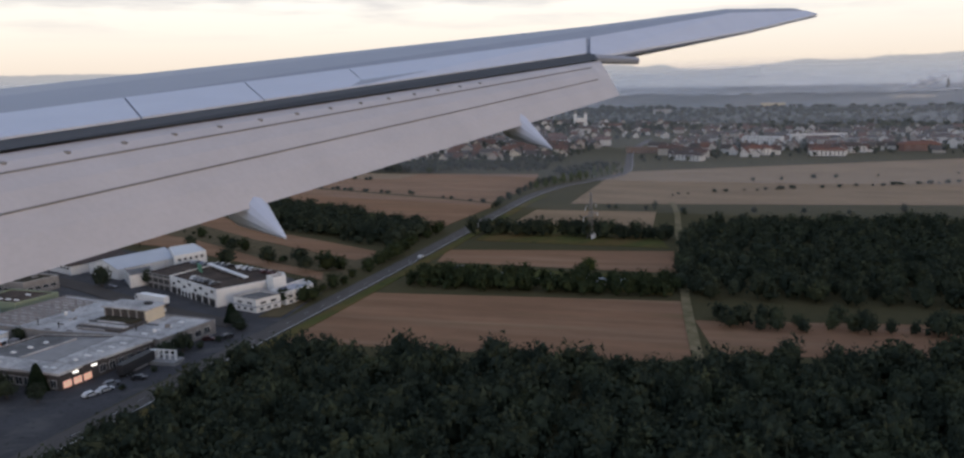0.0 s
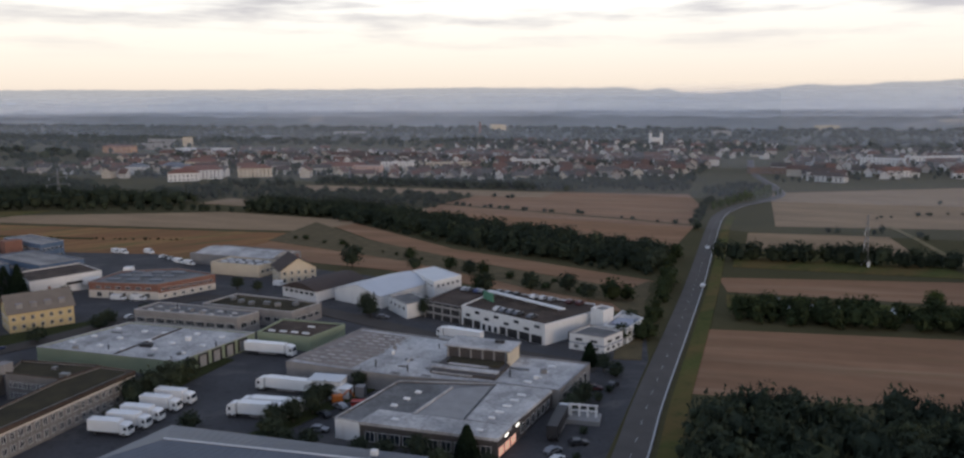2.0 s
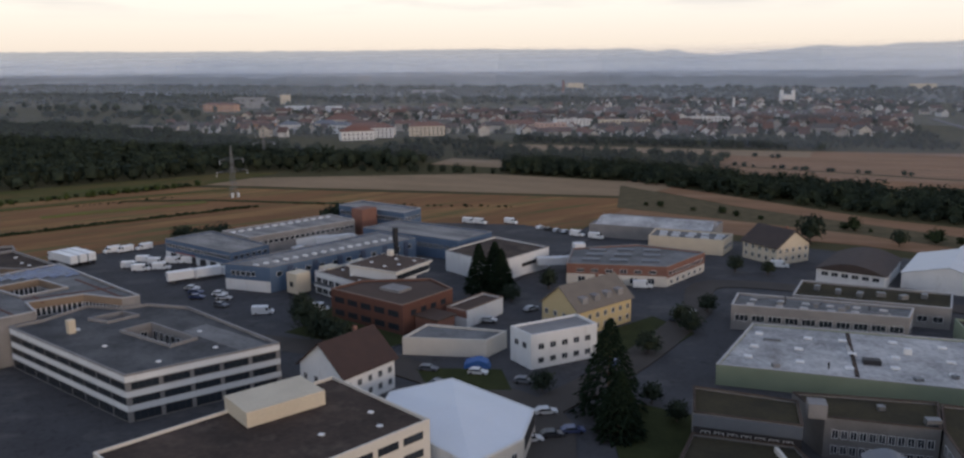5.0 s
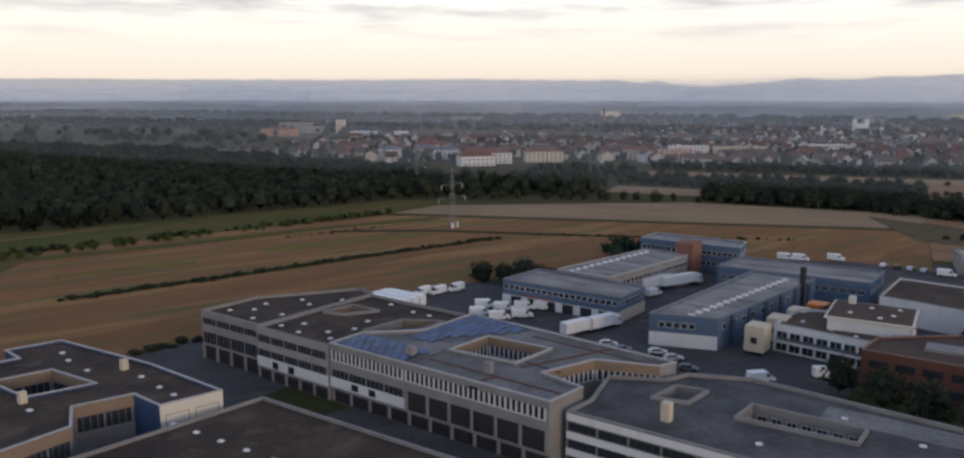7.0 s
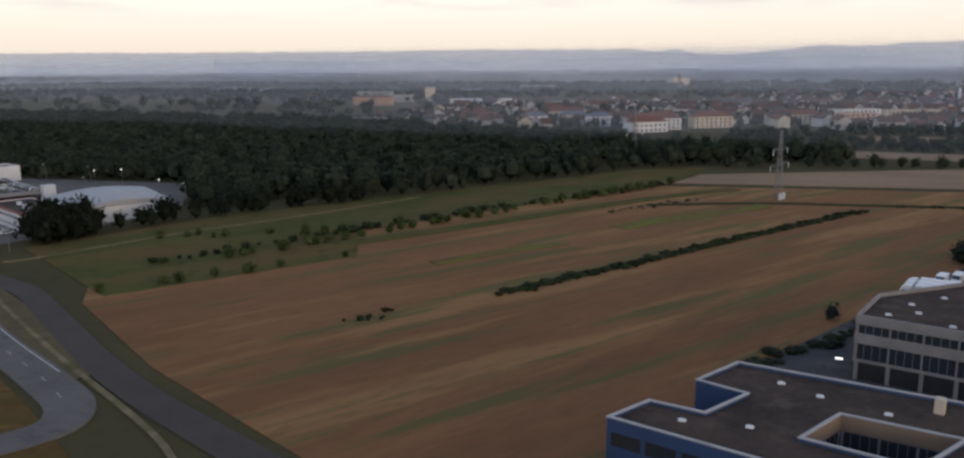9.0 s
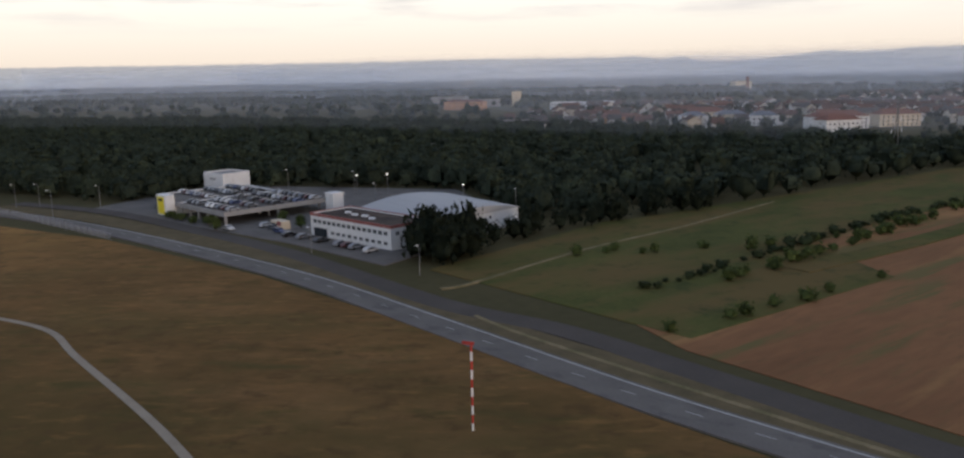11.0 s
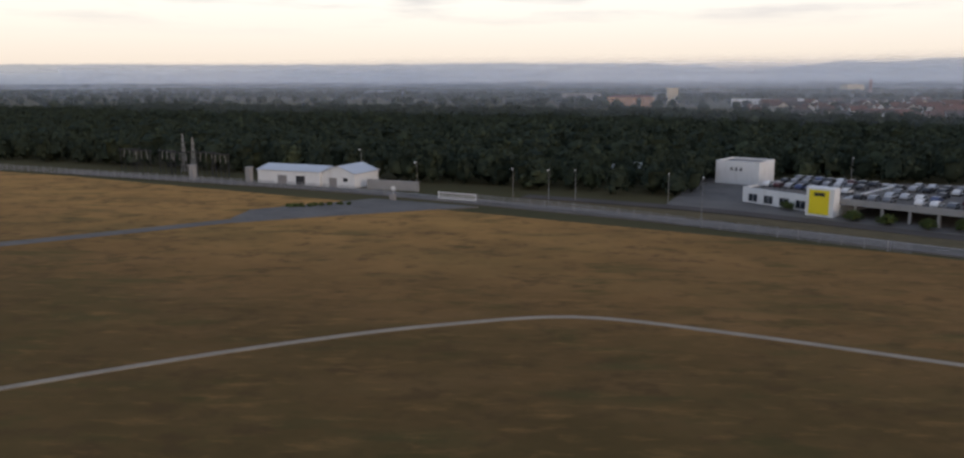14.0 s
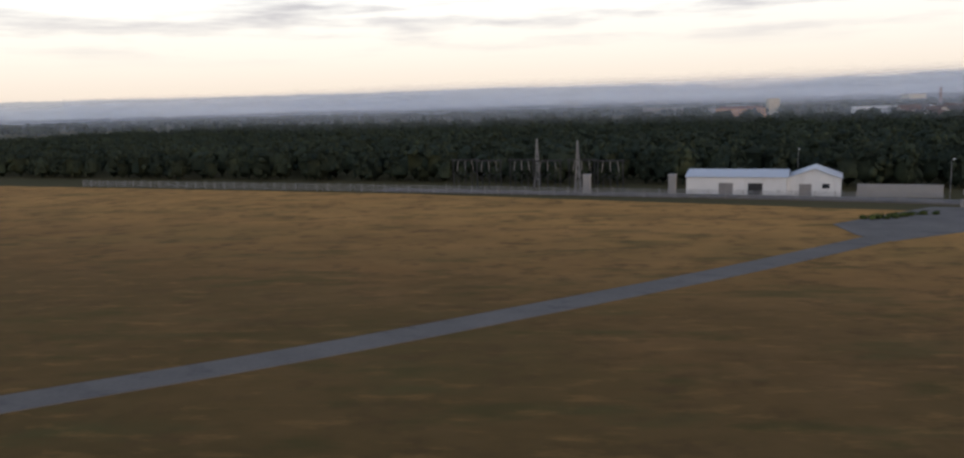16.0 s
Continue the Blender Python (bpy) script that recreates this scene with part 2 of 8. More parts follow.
HOUSE_WALLS = [(0.62, 0.61, 0.59), (0.50, 0.46, 0.40), (0.70, 0.69, 0.68), (0.42, 0.39, 0.36), (0.56, 0.52, 0.45), (0.66, 0.65, 0.63)]
HOUSE_ROOFS = [(0.125, 0.070, 0.055), (0.085, 0.060, 0.052), (0.15, 0.075, 0.055), (0.075, 0.066, 0.062), (0.11, 0.066, 0.055), (0.10, 0.092, 0.088)]
M = dict(
    ground=material("ground", (0.098, 0.082, 0.042), 0.95, (0.056, 0.053, 0.026), scale=60, fine=20, amount=0.6),
    straw=material("straw_field", (0.26, 0.143, 0.086), 0.95, (0.155, 0.086, 0.052), scale=20, fine=10, amount=0.75, stretch=(0.35, 2.0, 1), turn=4),
    stubble=material("stubble_field", (0.225, 0.108, 0.052), 0.95, (0.12, 0.058, 0.030), scale=22, fine=9, amount=0.72, stretch=(0.35, 1.5, 1), turn=59, bump=0.3),
    wheat=material("pale_field", (0.28, 0.195, 0.125), 0.95, (0.18, 0.125, 0.08), scale=30, fine=12, amount=0.8, stretch=(0.5, 1.6, 1)),
    meadow=material("meadow", (0.105, 0.105, 0.034), 0.95, (0.06, 0.066, 0.022), scale=18, fine=14, amount=0.7),
    ditch=material("ditch_grass", (0.052, 0.056, 0.023), 0.95, (0.032, 0.038, 0.017), scale=4, fine=8, amount=0.8, bump=0.5),
    drygrass=material("dry_grass", (0.140, 0.076, 0.030), 0.95, (0.062, 0.041, 0.017), scale=18, fine=7, amount=0.8, stretch=(0.8, 1.2, 1), turn=10, bump=0.6),
    dirt=material("dirt_path", (0.36, 0.31, 0.24), 0.9, (0.22, 0.18, 0.135), scale=4),
    track=material("grassy_track", (0.26, 0.20, 0.12), 0.95, (0.10, 0.095, 0.045), scale=5, amount=0.8),
    asphalt=material("asphalt", (0.092, 0.079, 0.068), 0.9, (0.058, 0.050, 0.044), scale=9, fine=20, amount=0.6, bump=0.08),
    asphalt2=material("worn_asphalt", (0.165, 0.150, 0.135), 0.9, (0.105, 0.096, 0.087), scale=8, fine=20, amount=0.7, bump=0.08),
    yard=material("yard_paving", (0.080, 0.078, 0.080), 0.9, (0.050, 0.048, 0.050), scale=14, fine=16, amount=0.8, bump=0.06),
    concrete=material("concrete", (0.33, 0.32, 0.31), 0.85, (0.22, 0.215, 0.21), scale=3, amount=0.6),
    line=material("road_paint", (0.50, 0.50, 0.48), 0.7, (0.32, 0.32, 0.31), scale=2),
    leaf=material("leaves", (0.040, 0.050, 0.033), 0.9, (0.023, 0.031, 0.023), scale=5.0, fine=4, amount=0.6, bump=0.0, island=0.14, spec=0.15),
    leaf2=material("pale_leaves", (0.075, 0.095, 0.030), 0.8, (0.040, 0.055, 0.020), scale=1.6, fine=4, amount=0.7, bump=0.0, island=0.4, spec=0.15),
    needle=material("needles", (0.020, 0.032, 0.018), 0.85, (0.010, 0.017, 0.011), scale=1.0, fine=4, bump=0.0, island=0.35, spec=0.1),
    bark=material("bark", (0.12, 0.09, 0.065), 0.95, scale=0.4, bump=0.6),
    white=material("white_render", (0.72, 0.72, 0.71), 0.85, (0.58, 0.58, 0.575), scale=5, amount=0.6),
    cream=material("cream_render", (0.62, 0.54, 0.41), 0.85, (0.48, 0.41, 0.31), scale=5, amount=0.6),
    yellow=material("yellow_render", (0.58, 0.46, 0.25), 0.85, (0.46, 0.36, 0.20), scale=4),
    greyw=material("grey_render", (0.27, 0.255, 0.245), 0.85, (0.18, 0.17, 0.165), scale=4, amount=0.75),
    brownw=material("brown_cladding", (0.23, 0.155, 0.115), 0.8, (0.16, 0.105, 0.08), scale=3),
    brickw=material("brick_red_wall", (0.25, 0.125, 0.092), 0.9, (0.165, 0.085, 0.065), scale=3),
    greenw=material("pale_green_cladding", (0.25, 0.29, 0.20), 0.7, (0.20, 0.235, 0.16), scale=4),
    bluew=material("blue_cladding", (0.095, 0.145, 0.225), 0.6, (0.068, 0.105, 0.165), scale=4),
    bluedk=material("dark_blue_cladding", (0.065, 0.088, 0.14), 0.6, (0.045, 0.062, 0.10), scale=3),
    bitumen=material("bitumen_roof", (0.085, 0.061, 0.048), 0.92, (0.040, 0.031, 0.026), scale=9, fine=10, amount=0.85),
    gravel=material("grey_gravel_roof", (0.215, 0.21, 0.205), 0.92, (0.12, 0.118, 0.115), scale=8, fine=10, amount=0.9),
    palegravel=material("pale_roof", (0.54, 0.52, 0.50), 0.8, (0.24, 0.235, 0.23), scale=9, fine=9, amount=0.9),
    moss=material("mossy_roof", (0.072, 0.060, 0.036), 0.95, (0.038, 0.035, 0.027), scale=7, fine=12, amount=0.8),
    metalroof=material("metal_roof", (0.52, 0.54, 0.57), 0.45, (0.44, 0.46, 0.49), scale=6, metal=0.35),
    bluemetal=material("blue_grey_metal_roof", (0.15, 0.165, 0.19), 0.5, (0.10, 0.112, 0.13), scale=6, metal=0.3),
    brownroof=material("brown_felt_roof", (0.105, 0.072, 0.056), 0.9, (0.07, 0.05, 0.042), scale=8, fine=14, amount=0.75),
    roof_tan=material("tan_roof_tiles", (0.20, 0.17, 0.14), 0.9, (0.14, 0.12, 0.10), scale=3, bump=0.3),
    roof_white=material("white_metal_roof", (0.68, 0.70, 0.73), 0.5, (0.60, 0.62, 0.65), scale=8, metal=0.1, bump=0.02),
    pink=material("pink_render", (0.62, 0.42, 0.34), 0.85, scale=4),
    orangewall=material("orange_render", (0.62, 0.32, 0.15), 0.85, scale=4),
    tarp=material("blue_tarpaulin", (0.06, 0.16, 0.42), 0.5, scale=1),
    tile=material("roof_tiles", (0.20, 0.085, 0.055), 0.9, (0.13, 0.06, 0.045), scale=2.5, bump=0.4),
    darktile=material("dark_roof_tiles", (0.075, 0.055, 0.048), 0.9, (0.05, 0.04, 0.036), scale=2.5, bump=0.4),
    glass=material("window_glass", (0.035, 0.042, 0.050), 0.12, (0.02, 0.024, 0.03), scale=2, bump=0.0, spec=0.6),
    wframe=material("window_frame", (0.70, 0.70, 0.69), 0.6, scale=2, bump=0.0),
    # dark metal parts, and flat sheets that stand for shade in openings
    dark=material("dark_metal_and_shade", (0.035, 0.035, 0.038), 0.6, scale=1.5, bump=0.0),
    steel=material("galvanised_steel", (0.22, 0.225, 0.23), 0.5, (0.16, 0.165, 0.17), scale=1, metal=0.6, bump=0.0),
    rubber=material("rubber", (0.02, 0.02, 0.02), 0.85, scale=1, bump=0.0),
    truckwhite=material("white_lorry_paint", (0.80, 0.80, 0.79), 0.4, (0.68, 0.68, 0.67), scale=2, bump=0.0),
    orange=material("orange_paint", (0.60, 0.17, 0.03), 0.5, scale=1, bump=0.0),
    red=material("red_paint", (0.45, 0.05, 0.035), 0.5, scale=1, bump=0.0),
    signyellow=material("yellow_sign", (0.75, 0.62, 0.02), 0.5, (0.70, 0.56, 0.02), scale=1, bump=0.0),
    solar=palette("solar_cells", [(0.035, 0.065, 0.17), (0.05, 0.09, 0.22), (0.028, 0.05, 0.12), (0.06, 0.10, 0.20), (0.04, 0.075, 0.19)], 0.3, 0.5),
    redpaint=material("faded_red_trim", (0.33, 0.11, 0.095), 0.7, scale=2),
    house=palette("house_render", HOUSE_WALLS),
    houseroof=palette("house_roof", HOUSE_ROOFS, 0.9),
    house_many=palette("house_render_many", HOUSE_WALLS, island=True),
    houseroof_many=palette("house_roof_many", HOUSE_ROOFS, 0.9, island=True),
    carpaint=palette("car_paint", [(0.55, 0.56, 0.57), (0.70, 0.70, 0.70), (0.03, 0.03, 0.035), (0.10, 0.11, 0.13), (0.30, 0.31, 0.33), (0.05, 0.07, 0.16), (0.20, 0.21, 0.23), (0.42, 0.44, 0.47), (0.14, 0.15, 0.17), (0.03, 0.03, 0.035), (0.08, 0.022, 0.022)], 0.3, 0.5),
)


for key in ("ground", "straw", "stubble", "wheat", "meadow", "ditch", "drygrass", "dirt", "track", "leaf", "leaf2", "needle", "moss"):
    M[key].node_tree.nodes["Principled BSDF"].inputs["Specular IOR Level"].default_value = 0.03      # loose and dull
for key in ("asphalt", "asphalt2", "yard", "bitumen", "gravel", "brownroof", "concrete"):
    M[key].node_tree.nodes["Principled BSDF"].inputs["Specular IOR Level"].default_value = 0.12
M["courtw"] = material("stained_grey_concrete", (0.20, 0.19, 0.18), 0.85, (0.13, 0.122, 0.115), scale=4, amount=0.75)
M["oldroad"] = material("old_asphalt", (0.112, 0.100, 0.090), 0.92, (0.078, 0.070, 0.063), scale=7, fine=18, amount=0.7, bump=0.08, spec=0.12)
M["darkbrick"] = material("dark_brick_wall", (0.15, 0.065, 0.045), 0.9, (0.085, 0.04, 0.03), scale=3)
M["darkred"] = material("dark_red_roof_tiles", (0.075, 0.043, 0.035), 0.9, (0.045, 0.030, 0.026), scale=2.5, bump=0.4)
M["darkleaf"] = material("dark_leaves", (0.020, 0.025, 0.016), 0.9, (0.011, 0.015, 0.010), scale=2.5, fine=4, amount=0.6, bump=0.0, island=0.3, spec=0.03)
M["navy"] = material("navy_panels", (0.045, 0.082, 0.175), 0.45, (0.03, 0.055, 0.12), scale=3)
M["slate"] = material("dark_grey_roof_felt", (0.125, 0.123, 0.122), 0.92, (0.058, 0.057, 0.058), scale=8, fine=10, amount=0.85, spec=0.12)
M["hedge"] = material("hedge_leaves", (0.040, 0.052, 0.024), 0.9, (0.022, 0.030, 0.015), scale=1.6, fine=4, amount=0.7, bump=0.0, island=0.35, spec=0.03)
M["dryverge"] = material("dry_verge", (0.15, 0.115, 0.066), 0.95, (0.085, 0.072, 0.042), scale=5, amount=0.8, spec=0.03)
M["coping"] = material("weathered_coping", (0.46, 0.45, 0.44), 0.7, (0.30, 0.295, 0.29), scale=2.5, amount=0.7)
M["worngravel"] = material("worn_gravel_roof", (0.33, 0.31, 0.29), 0.92, (0.15, 0.145, 0.14), scale=7, fine=10, amount=0.9, stretch=(0.5, 1.4, 1), turn=-15, spec=0.12)
M["vaultmetal"] = material("dull_pale_metal", (0.40, 0.40, 0.40), 0.6, (0.30, 0.30, 0.30), scale=3, stretch=(0.3, 2.0, 1), turn=-22, metal=0.1)
M["tanw"] = material("tan_panels", (0.26, 0.19, 0.135), 0.85, (0.19, 0.14, 0.10), scale=3)
M["weeds"] = material("green_weeds", (0.15, 0.16, 0.04), 0.95, (0.15, 0.092, 0.042), scale=7, fine=8, amount=0.9, stretch=(0.4, 1.4, 1), turn=59, bump=0.5, spec=0.03)
M["signgreen"] = material("green_sign", (0.10, 0.26, 0.17), 0.6, scale=2)
M["darkw"] = material("dark_cladding", (0.085, 0.073, 0.068), 0.8, (0.055, 0.05, 0.048), scale=3)
M["palecream"] = material("pale_cream_render", (0.66, 0.61, 0.53), 0.85, (0.52, 0.48, 0.42), scale=5, amount=0.6)
M["ribroof"] = material("brown_grey_sheet_roof", (0.26, 0.22, 0.195), 0.85, (0.17, 0.145, 0.13), scale=5, fine=10, amount=0.85)
tone(M["stubble"], (0.265, 0.145, 0.062), 16, (0.16, 1.3, 1), 59, 0.50, 0.62, 0.8)
tone(M["stubble"], (0.085, 0.088, 0.034), 10, (0.15, 1.4, 1), 59, 0.53, 0.62, 0.85)
tone(M["stubble"], (0.135, 0.085, 0.042), 5, (0.2, 1.6, 1), 59, 0.56, 0.72, 0.6)
tone(M["stubble"], (0.105, 0.066, 0.032), 2.2, (0.35, 1.2, 1), 59, 0.54, 0.72, 0.55)
tone(M["meadow"], (0.135, 0.092, 0.038), 18, (0.4, 1.2, 1), 59, 0.42, 0.60, 0.85)
tone(M["meadow"], (0.045, 0.055, 0.022), 5, (1, 1, 1), 0, 0.55, 0.70, 0.7)
tone(M["drygrass"], (0.19, 0.106, 0.046), 16, (0.7, 1.1, 1), 20, 0.48, 0.72, 0.6)
tone(M["drygrass"], (0.080, 0.062, 0.024), 24, (0.5, 1.0, 1), 20, 0.48, 0.66, 0.7)
tone(M["drygrass"], (0.20, 0.115, 0.050), 5, (0.9, 1.0, 1), 20, 0.52, 0.78, 0.4)
# the airfield grass turns golden towards the gate
gn, gl = M["drygrass"].node_tree.nodes, M["drygrass"].node_tree.links
g_geo, g_sep, g_x, g_y, g_n, g_m, g_k, g_mix = (gn.new("ShaderNode" + k) for k in ("NewGeometry", "SeparateXYZ", "MapRange", "MapRange", "TexNoise", "Math", "Math", "MixRGB"))
gl.new(g_geo.outputs["Position"], g_sep.inputs[0])
for node, lo, hi, out in ((g_x, -880 * SIZE, -1010 * SIZE, 0), (g_y, 85 * SIZE, 165 * SIZE, 1)):
    node.inputs["From Min"].default_value, node.inputs["From Max"].default_value = lo, hi
    gl.new(g_sep.outputs[out], node.inputs["Value"])
g_n.inputs["Scale"].default_value, g_n.inputs["Detail"].default_value = 0.12, 6
gl.new(g_geo.outputs["Position"], g_n.inputs["Vector"])
g_m.operation = g_k.operation = "MULTIPLY"
gl.new(g_x.outputs[0], g_m.inputs[0])
gl.new(g_y.outputs[0], g_m.inputs[1])
gl.new(g_m.outputs[0], g_k.inputs[0])
gl.new(g_n.outputs["Fac"], g_k.inputs[1])
g_b = gn["Principled BSDF"].inputs["Base Color"]
gl.new(g_b.links[0].from_socket, g_mix.inputs[1])
gl.new(g_k.outputs[0], g_mix.inputs[0])
g_mix.inputs[2].default_value = (0.46, 0.245, 0.078, 1)
gl.new(g_mix.outputs[0], g_b)
# and turns darker and greener, in an uneven belt, towards the runway
r_n, r_a, r_y, r_mix = (gn.new("ShaderNode" + k) for k in ("TexNoise", "Math", "MapRange", "MixRGB"))
r_n.inputs["Scale"].default_value, r_n.inputs["Detail"].default_value = 0.05, 7
gl.new(g_geo.outputs["Position"], r_n.inputs["Vector"])
r_a.operation, r_a.inputs[1].default_value = "MULTIPLY_ADD", 60.0
gl.new(r_n.outputs["Fac"], r_a.inputs[0])
gl.new(g_sep.outputs[1], r_a.inputs[2])
r_y.interpolation_type = "SMOOTHSTEP"
for key, value in (("From Min", 92.0), ("From Max", 62.0), ("To Max", 0.55)):
    r_y.inputs[key].default_value = value
gl.new(r_a.outputs[0], r_y.inputs["Value"])
gl.new(g_b.links[0].from_socket, r_mix.inputs[1])
gl.new(r_y.outputs[0], r_mix.inputs[0])
r_mix.inputs[2].default_value = (0.056, 0.044, 0.016, 1)
gl.new(r_mix.outputs[0], g_b)
tone(M["drygrass"], (0.060, 0.038, 0.018), 3.4, (0.7, 1.0, 1), 20, 0.52, 0.66, 0.75)
tone(M["drygrass"], (0.052, 0.052, 0.020), 9, (0.35, 1.2, 1), 20, 0.56, 0.68, 0.7)
tone(M["drygrass"], (0.20, 0.112, 0.040), 2.6, (0.45, 1.3, 1), 20, 0.55, 0.70, 0.6)
tone(M["drygrass"], (0.038, 0.042, 0.015), 6, (0.45, 1.2, 1), 20, 0.57, 0.68, 0.6)
for key, tint in (("drygrass", (1.0, 0.62, 0.25)), ("stubble", (1.0, 0.68, 0.38)), ("straw", (1.0, 0.70, 0.42)), ("wheat", (1.0, 0.78, 0.50))):
    fuzz = M[key].node_tree.nodes["Principled BSDF"].inputs      # dry stalks catch the light at a low angle
    fuzz["Sheen Weight"].default_value, fuzz["Sheen Roughness"].default_value, fuzz["Sheen Tint"].default_value = 0.07, 0.6, (*tint, 1)
tone(M["leaf"], (0.066, 0.078, 0.042), 13, (1, 1, 1), 0, 0.50, 0.66, 0.65)
tone(M["straw"], (0.29, 0.19, 0.125), 14, (0.12, 1.6, 1), 8, 0.50, 0.68, 0.6)
tone(M["straw"], (0.14, 0.105, 0.05), 9, (0.2, 1.3, 1), 8, 0.57, 0.72, 0.6)
tone(M["bitumen"], (0.125, 0.095, 0.075), 5, (1, 1, 1), 0, 0.52, 0.68, 0.6)
tone(M["palegravel"], (0.16, 0.145, 0.13), 3.5, (1, 0.4, 1), 12, 0.56, 0.70, 0.6)
tone(M["gravel"], (0.09, 0.082, 0.075), 3.0, (0.5, 1, 1), 12, 0.54, 0.70, 0.6)
tone(M["yard"], (0.115, 0.108, 0.10), 7, (0.6, 1, 1), 30, 0.54, 0.66, 0.6)
tone(M["yard"], (0.028, 0.027, 0.027), 2.2, (1, 1, 1), 0, 0.57, 0.70, 0.6)
tone(M["asphalt2"], (0.075, 0.070, 0.066), 3.0, (0.6, 1, 1), 0, 0.54, 0.68, 0.6)
tone(M["white"], (0.42, 0.40, 0.37), 2.0, (1, 1, 0.3), 0, 0.56, 0.75, 0.5)


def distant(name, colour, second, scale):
    """Land and woods far out on the plain, their colour greyed for haze."""
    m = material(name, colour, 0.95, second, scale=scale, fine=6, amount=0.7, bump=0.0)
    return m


# greyer and bluer with distance: haze put into the base colours
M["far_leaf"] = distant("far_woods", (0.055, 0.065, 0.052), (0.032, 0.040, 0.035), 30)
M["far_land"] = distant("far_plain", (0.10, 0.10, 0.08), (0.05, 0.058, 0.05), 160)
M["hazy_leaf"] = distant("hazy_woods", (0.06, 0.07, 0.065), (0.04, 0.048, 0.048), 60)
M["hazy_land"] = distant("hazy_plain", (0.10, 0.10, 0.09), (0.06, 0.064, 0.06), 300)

# ---- building helpers ----
def mesh_of(name, verts, faces, mat):
    me = bpy.data.meshes.new(name)
    me.from_pydata([tuple(v) for v in verts], [], [tuple(f) for f in faces])
    if mat:
        me.materials.append(mat)
    return me


def tri_mesh(name, verts, tris, mat):
    """A mesh from arrays of corners and triangles."""
    me = bpy.data.meshes.new(name)
    verts, tris = np.asarray(verts, np.float32), np.asarray(tris, np.int32)
    me.vertices.add(len(verts))
    me.vertices.foreach_set("co", verts.ravel())
    me.loops.add(tris.size)
    me.loops.foreach_set("vertex_index", tris.ravel())
    me.polygons.add(len(tris))
    me.polygons.foreach_set("loop_start", np.arange(0, tris.size, 3, dtype=np.int32))
    me.update(calc_edges=True)
    me.materials.append(mat)
    return me


def part(name, mesh, parent, label="", m=None):
    """Links a mesh as one part under a thing or a part."""
    ob = new(name, mesh)
    ob.parent = parent
    if m is not None:
        ob.matrix_basis = m
    if label:
        tagged(ob, label)
    return ob


def thing(name, label, category, at=(0, 0, 0), turn=0.0, group="", kind=""):
    e = new(name)
    e.matrix_basis = pose(*at, 0, 0, turn)
    return tagged(e, label, category, group, kind)


class Bm:
    """Collects boxes, prisms and rods into one mesh."""
    def __init__(self):
        self.v, self.f = [], []

    def add(self, verts, faces):
        k = len(self.v)
        self.v += [tuple(v) for v in verts]
        self.f += [tuple(i + k for i in f) for f in faces]
        return self

    def box(self, x0, y0, z0, x1, y1, z1, cut=0.0):
        """A box; cut chamfers its upright and top edges."""
        if not cut:
            v = [(x, y, z) for z in (z0, z1) for x, y in ((x0, y0), (x1, y0), (x1, y1), (x0, y1))]
            return self.add(v, [(3, 2, 1, 0), (4, 5, 6, 7), (0, 1, 5, 4), (1, 2, 6, 5), (2, 3, 7, 6), (3, 0, 4, 7)])
        c = cut
        ring = [(x0 + c, y0), (x1 - c, y0), (x1, y0 + c), (x1, y1 - c), (x1 - c, y1), (x0 + c, y1), (x0, y1 - c), (x0, y0 + c)]
        top = [(x0 + 2 * c, y0 + c), (x1 - 2 * c, y0 + c), (x1 - c, y0 + 2 * c), (x1 - c, y1 - 2 * c), (x1 - 2 * c, y1 - c), (x0 + 2 * c, y1 - c),
               (x0 + c, y1 - 2 * c), (x0 + c, y0 + 2 * c)]
        v = [(*p, z0) for p in ring] + [(*p, z1 - c) for p in ring] + [(*p, z1) for p in top]
        f = [tuple(range(7, -1, -1)), tuple(range(16, 24))]
        for r in (0, 8):
            f += [(r + i, r + (i + 1) % 8, r + 8 + (i + 1) % 8, r + 8 + i) for i in range(8)]
        return self.add(v, f)

    def rod(self, a, b, r, n=8, r2=None):
        """A round bar from a to b."""
        a, b = Vector(a), Vector(b)
        r2 = r if r2 is None else r2
        q = (b - a).to_track_quat("Z", "Y")
        ring = [(math.cos(2 * math.pi * i / n), math.sin(2 * math.pi * i / n)) for i in range(n)]
        v = [a + q @ Vector((x * r, y * r, 0)) for x, y in ring] + [b + q @ Vector((x * r2, y * r2, 0)) for x, y in ring]
        f = [(i, (i + 1) % n, n + (i + 1) % n, n + i) for i in range(n)] + [tuple(range(n - 1, -1, -1)), tuple(range(n, 2 * n))]
        return self.add(v, f)

    def extrude(self, profile, y0, y1):
        """A profile in x, z drawn out along y."""
        n = len(profile)
        v = [(x, y0, z) for x, z in profile] + [(x, y1, z) for x, z in profile]
        f = [(i, (i + 1) % n, n + (i + 1) % n, n + i) for i in range(n)] + [tuple(range(n - 1, -1, -1)), tuple(range(n, 2 * n))]
        return self.add(v, f)

    def mesh(self, name, mat):
        me = mesh_of(name, self.v, self.f, mat)
        bm = bmesh.new()
        bm.from_mesh(me)
        bmesh.ops.recalc_face_normals(bm, faces=bm.faces)
        bm.to_mesh(me)
        bm.free()
        return me


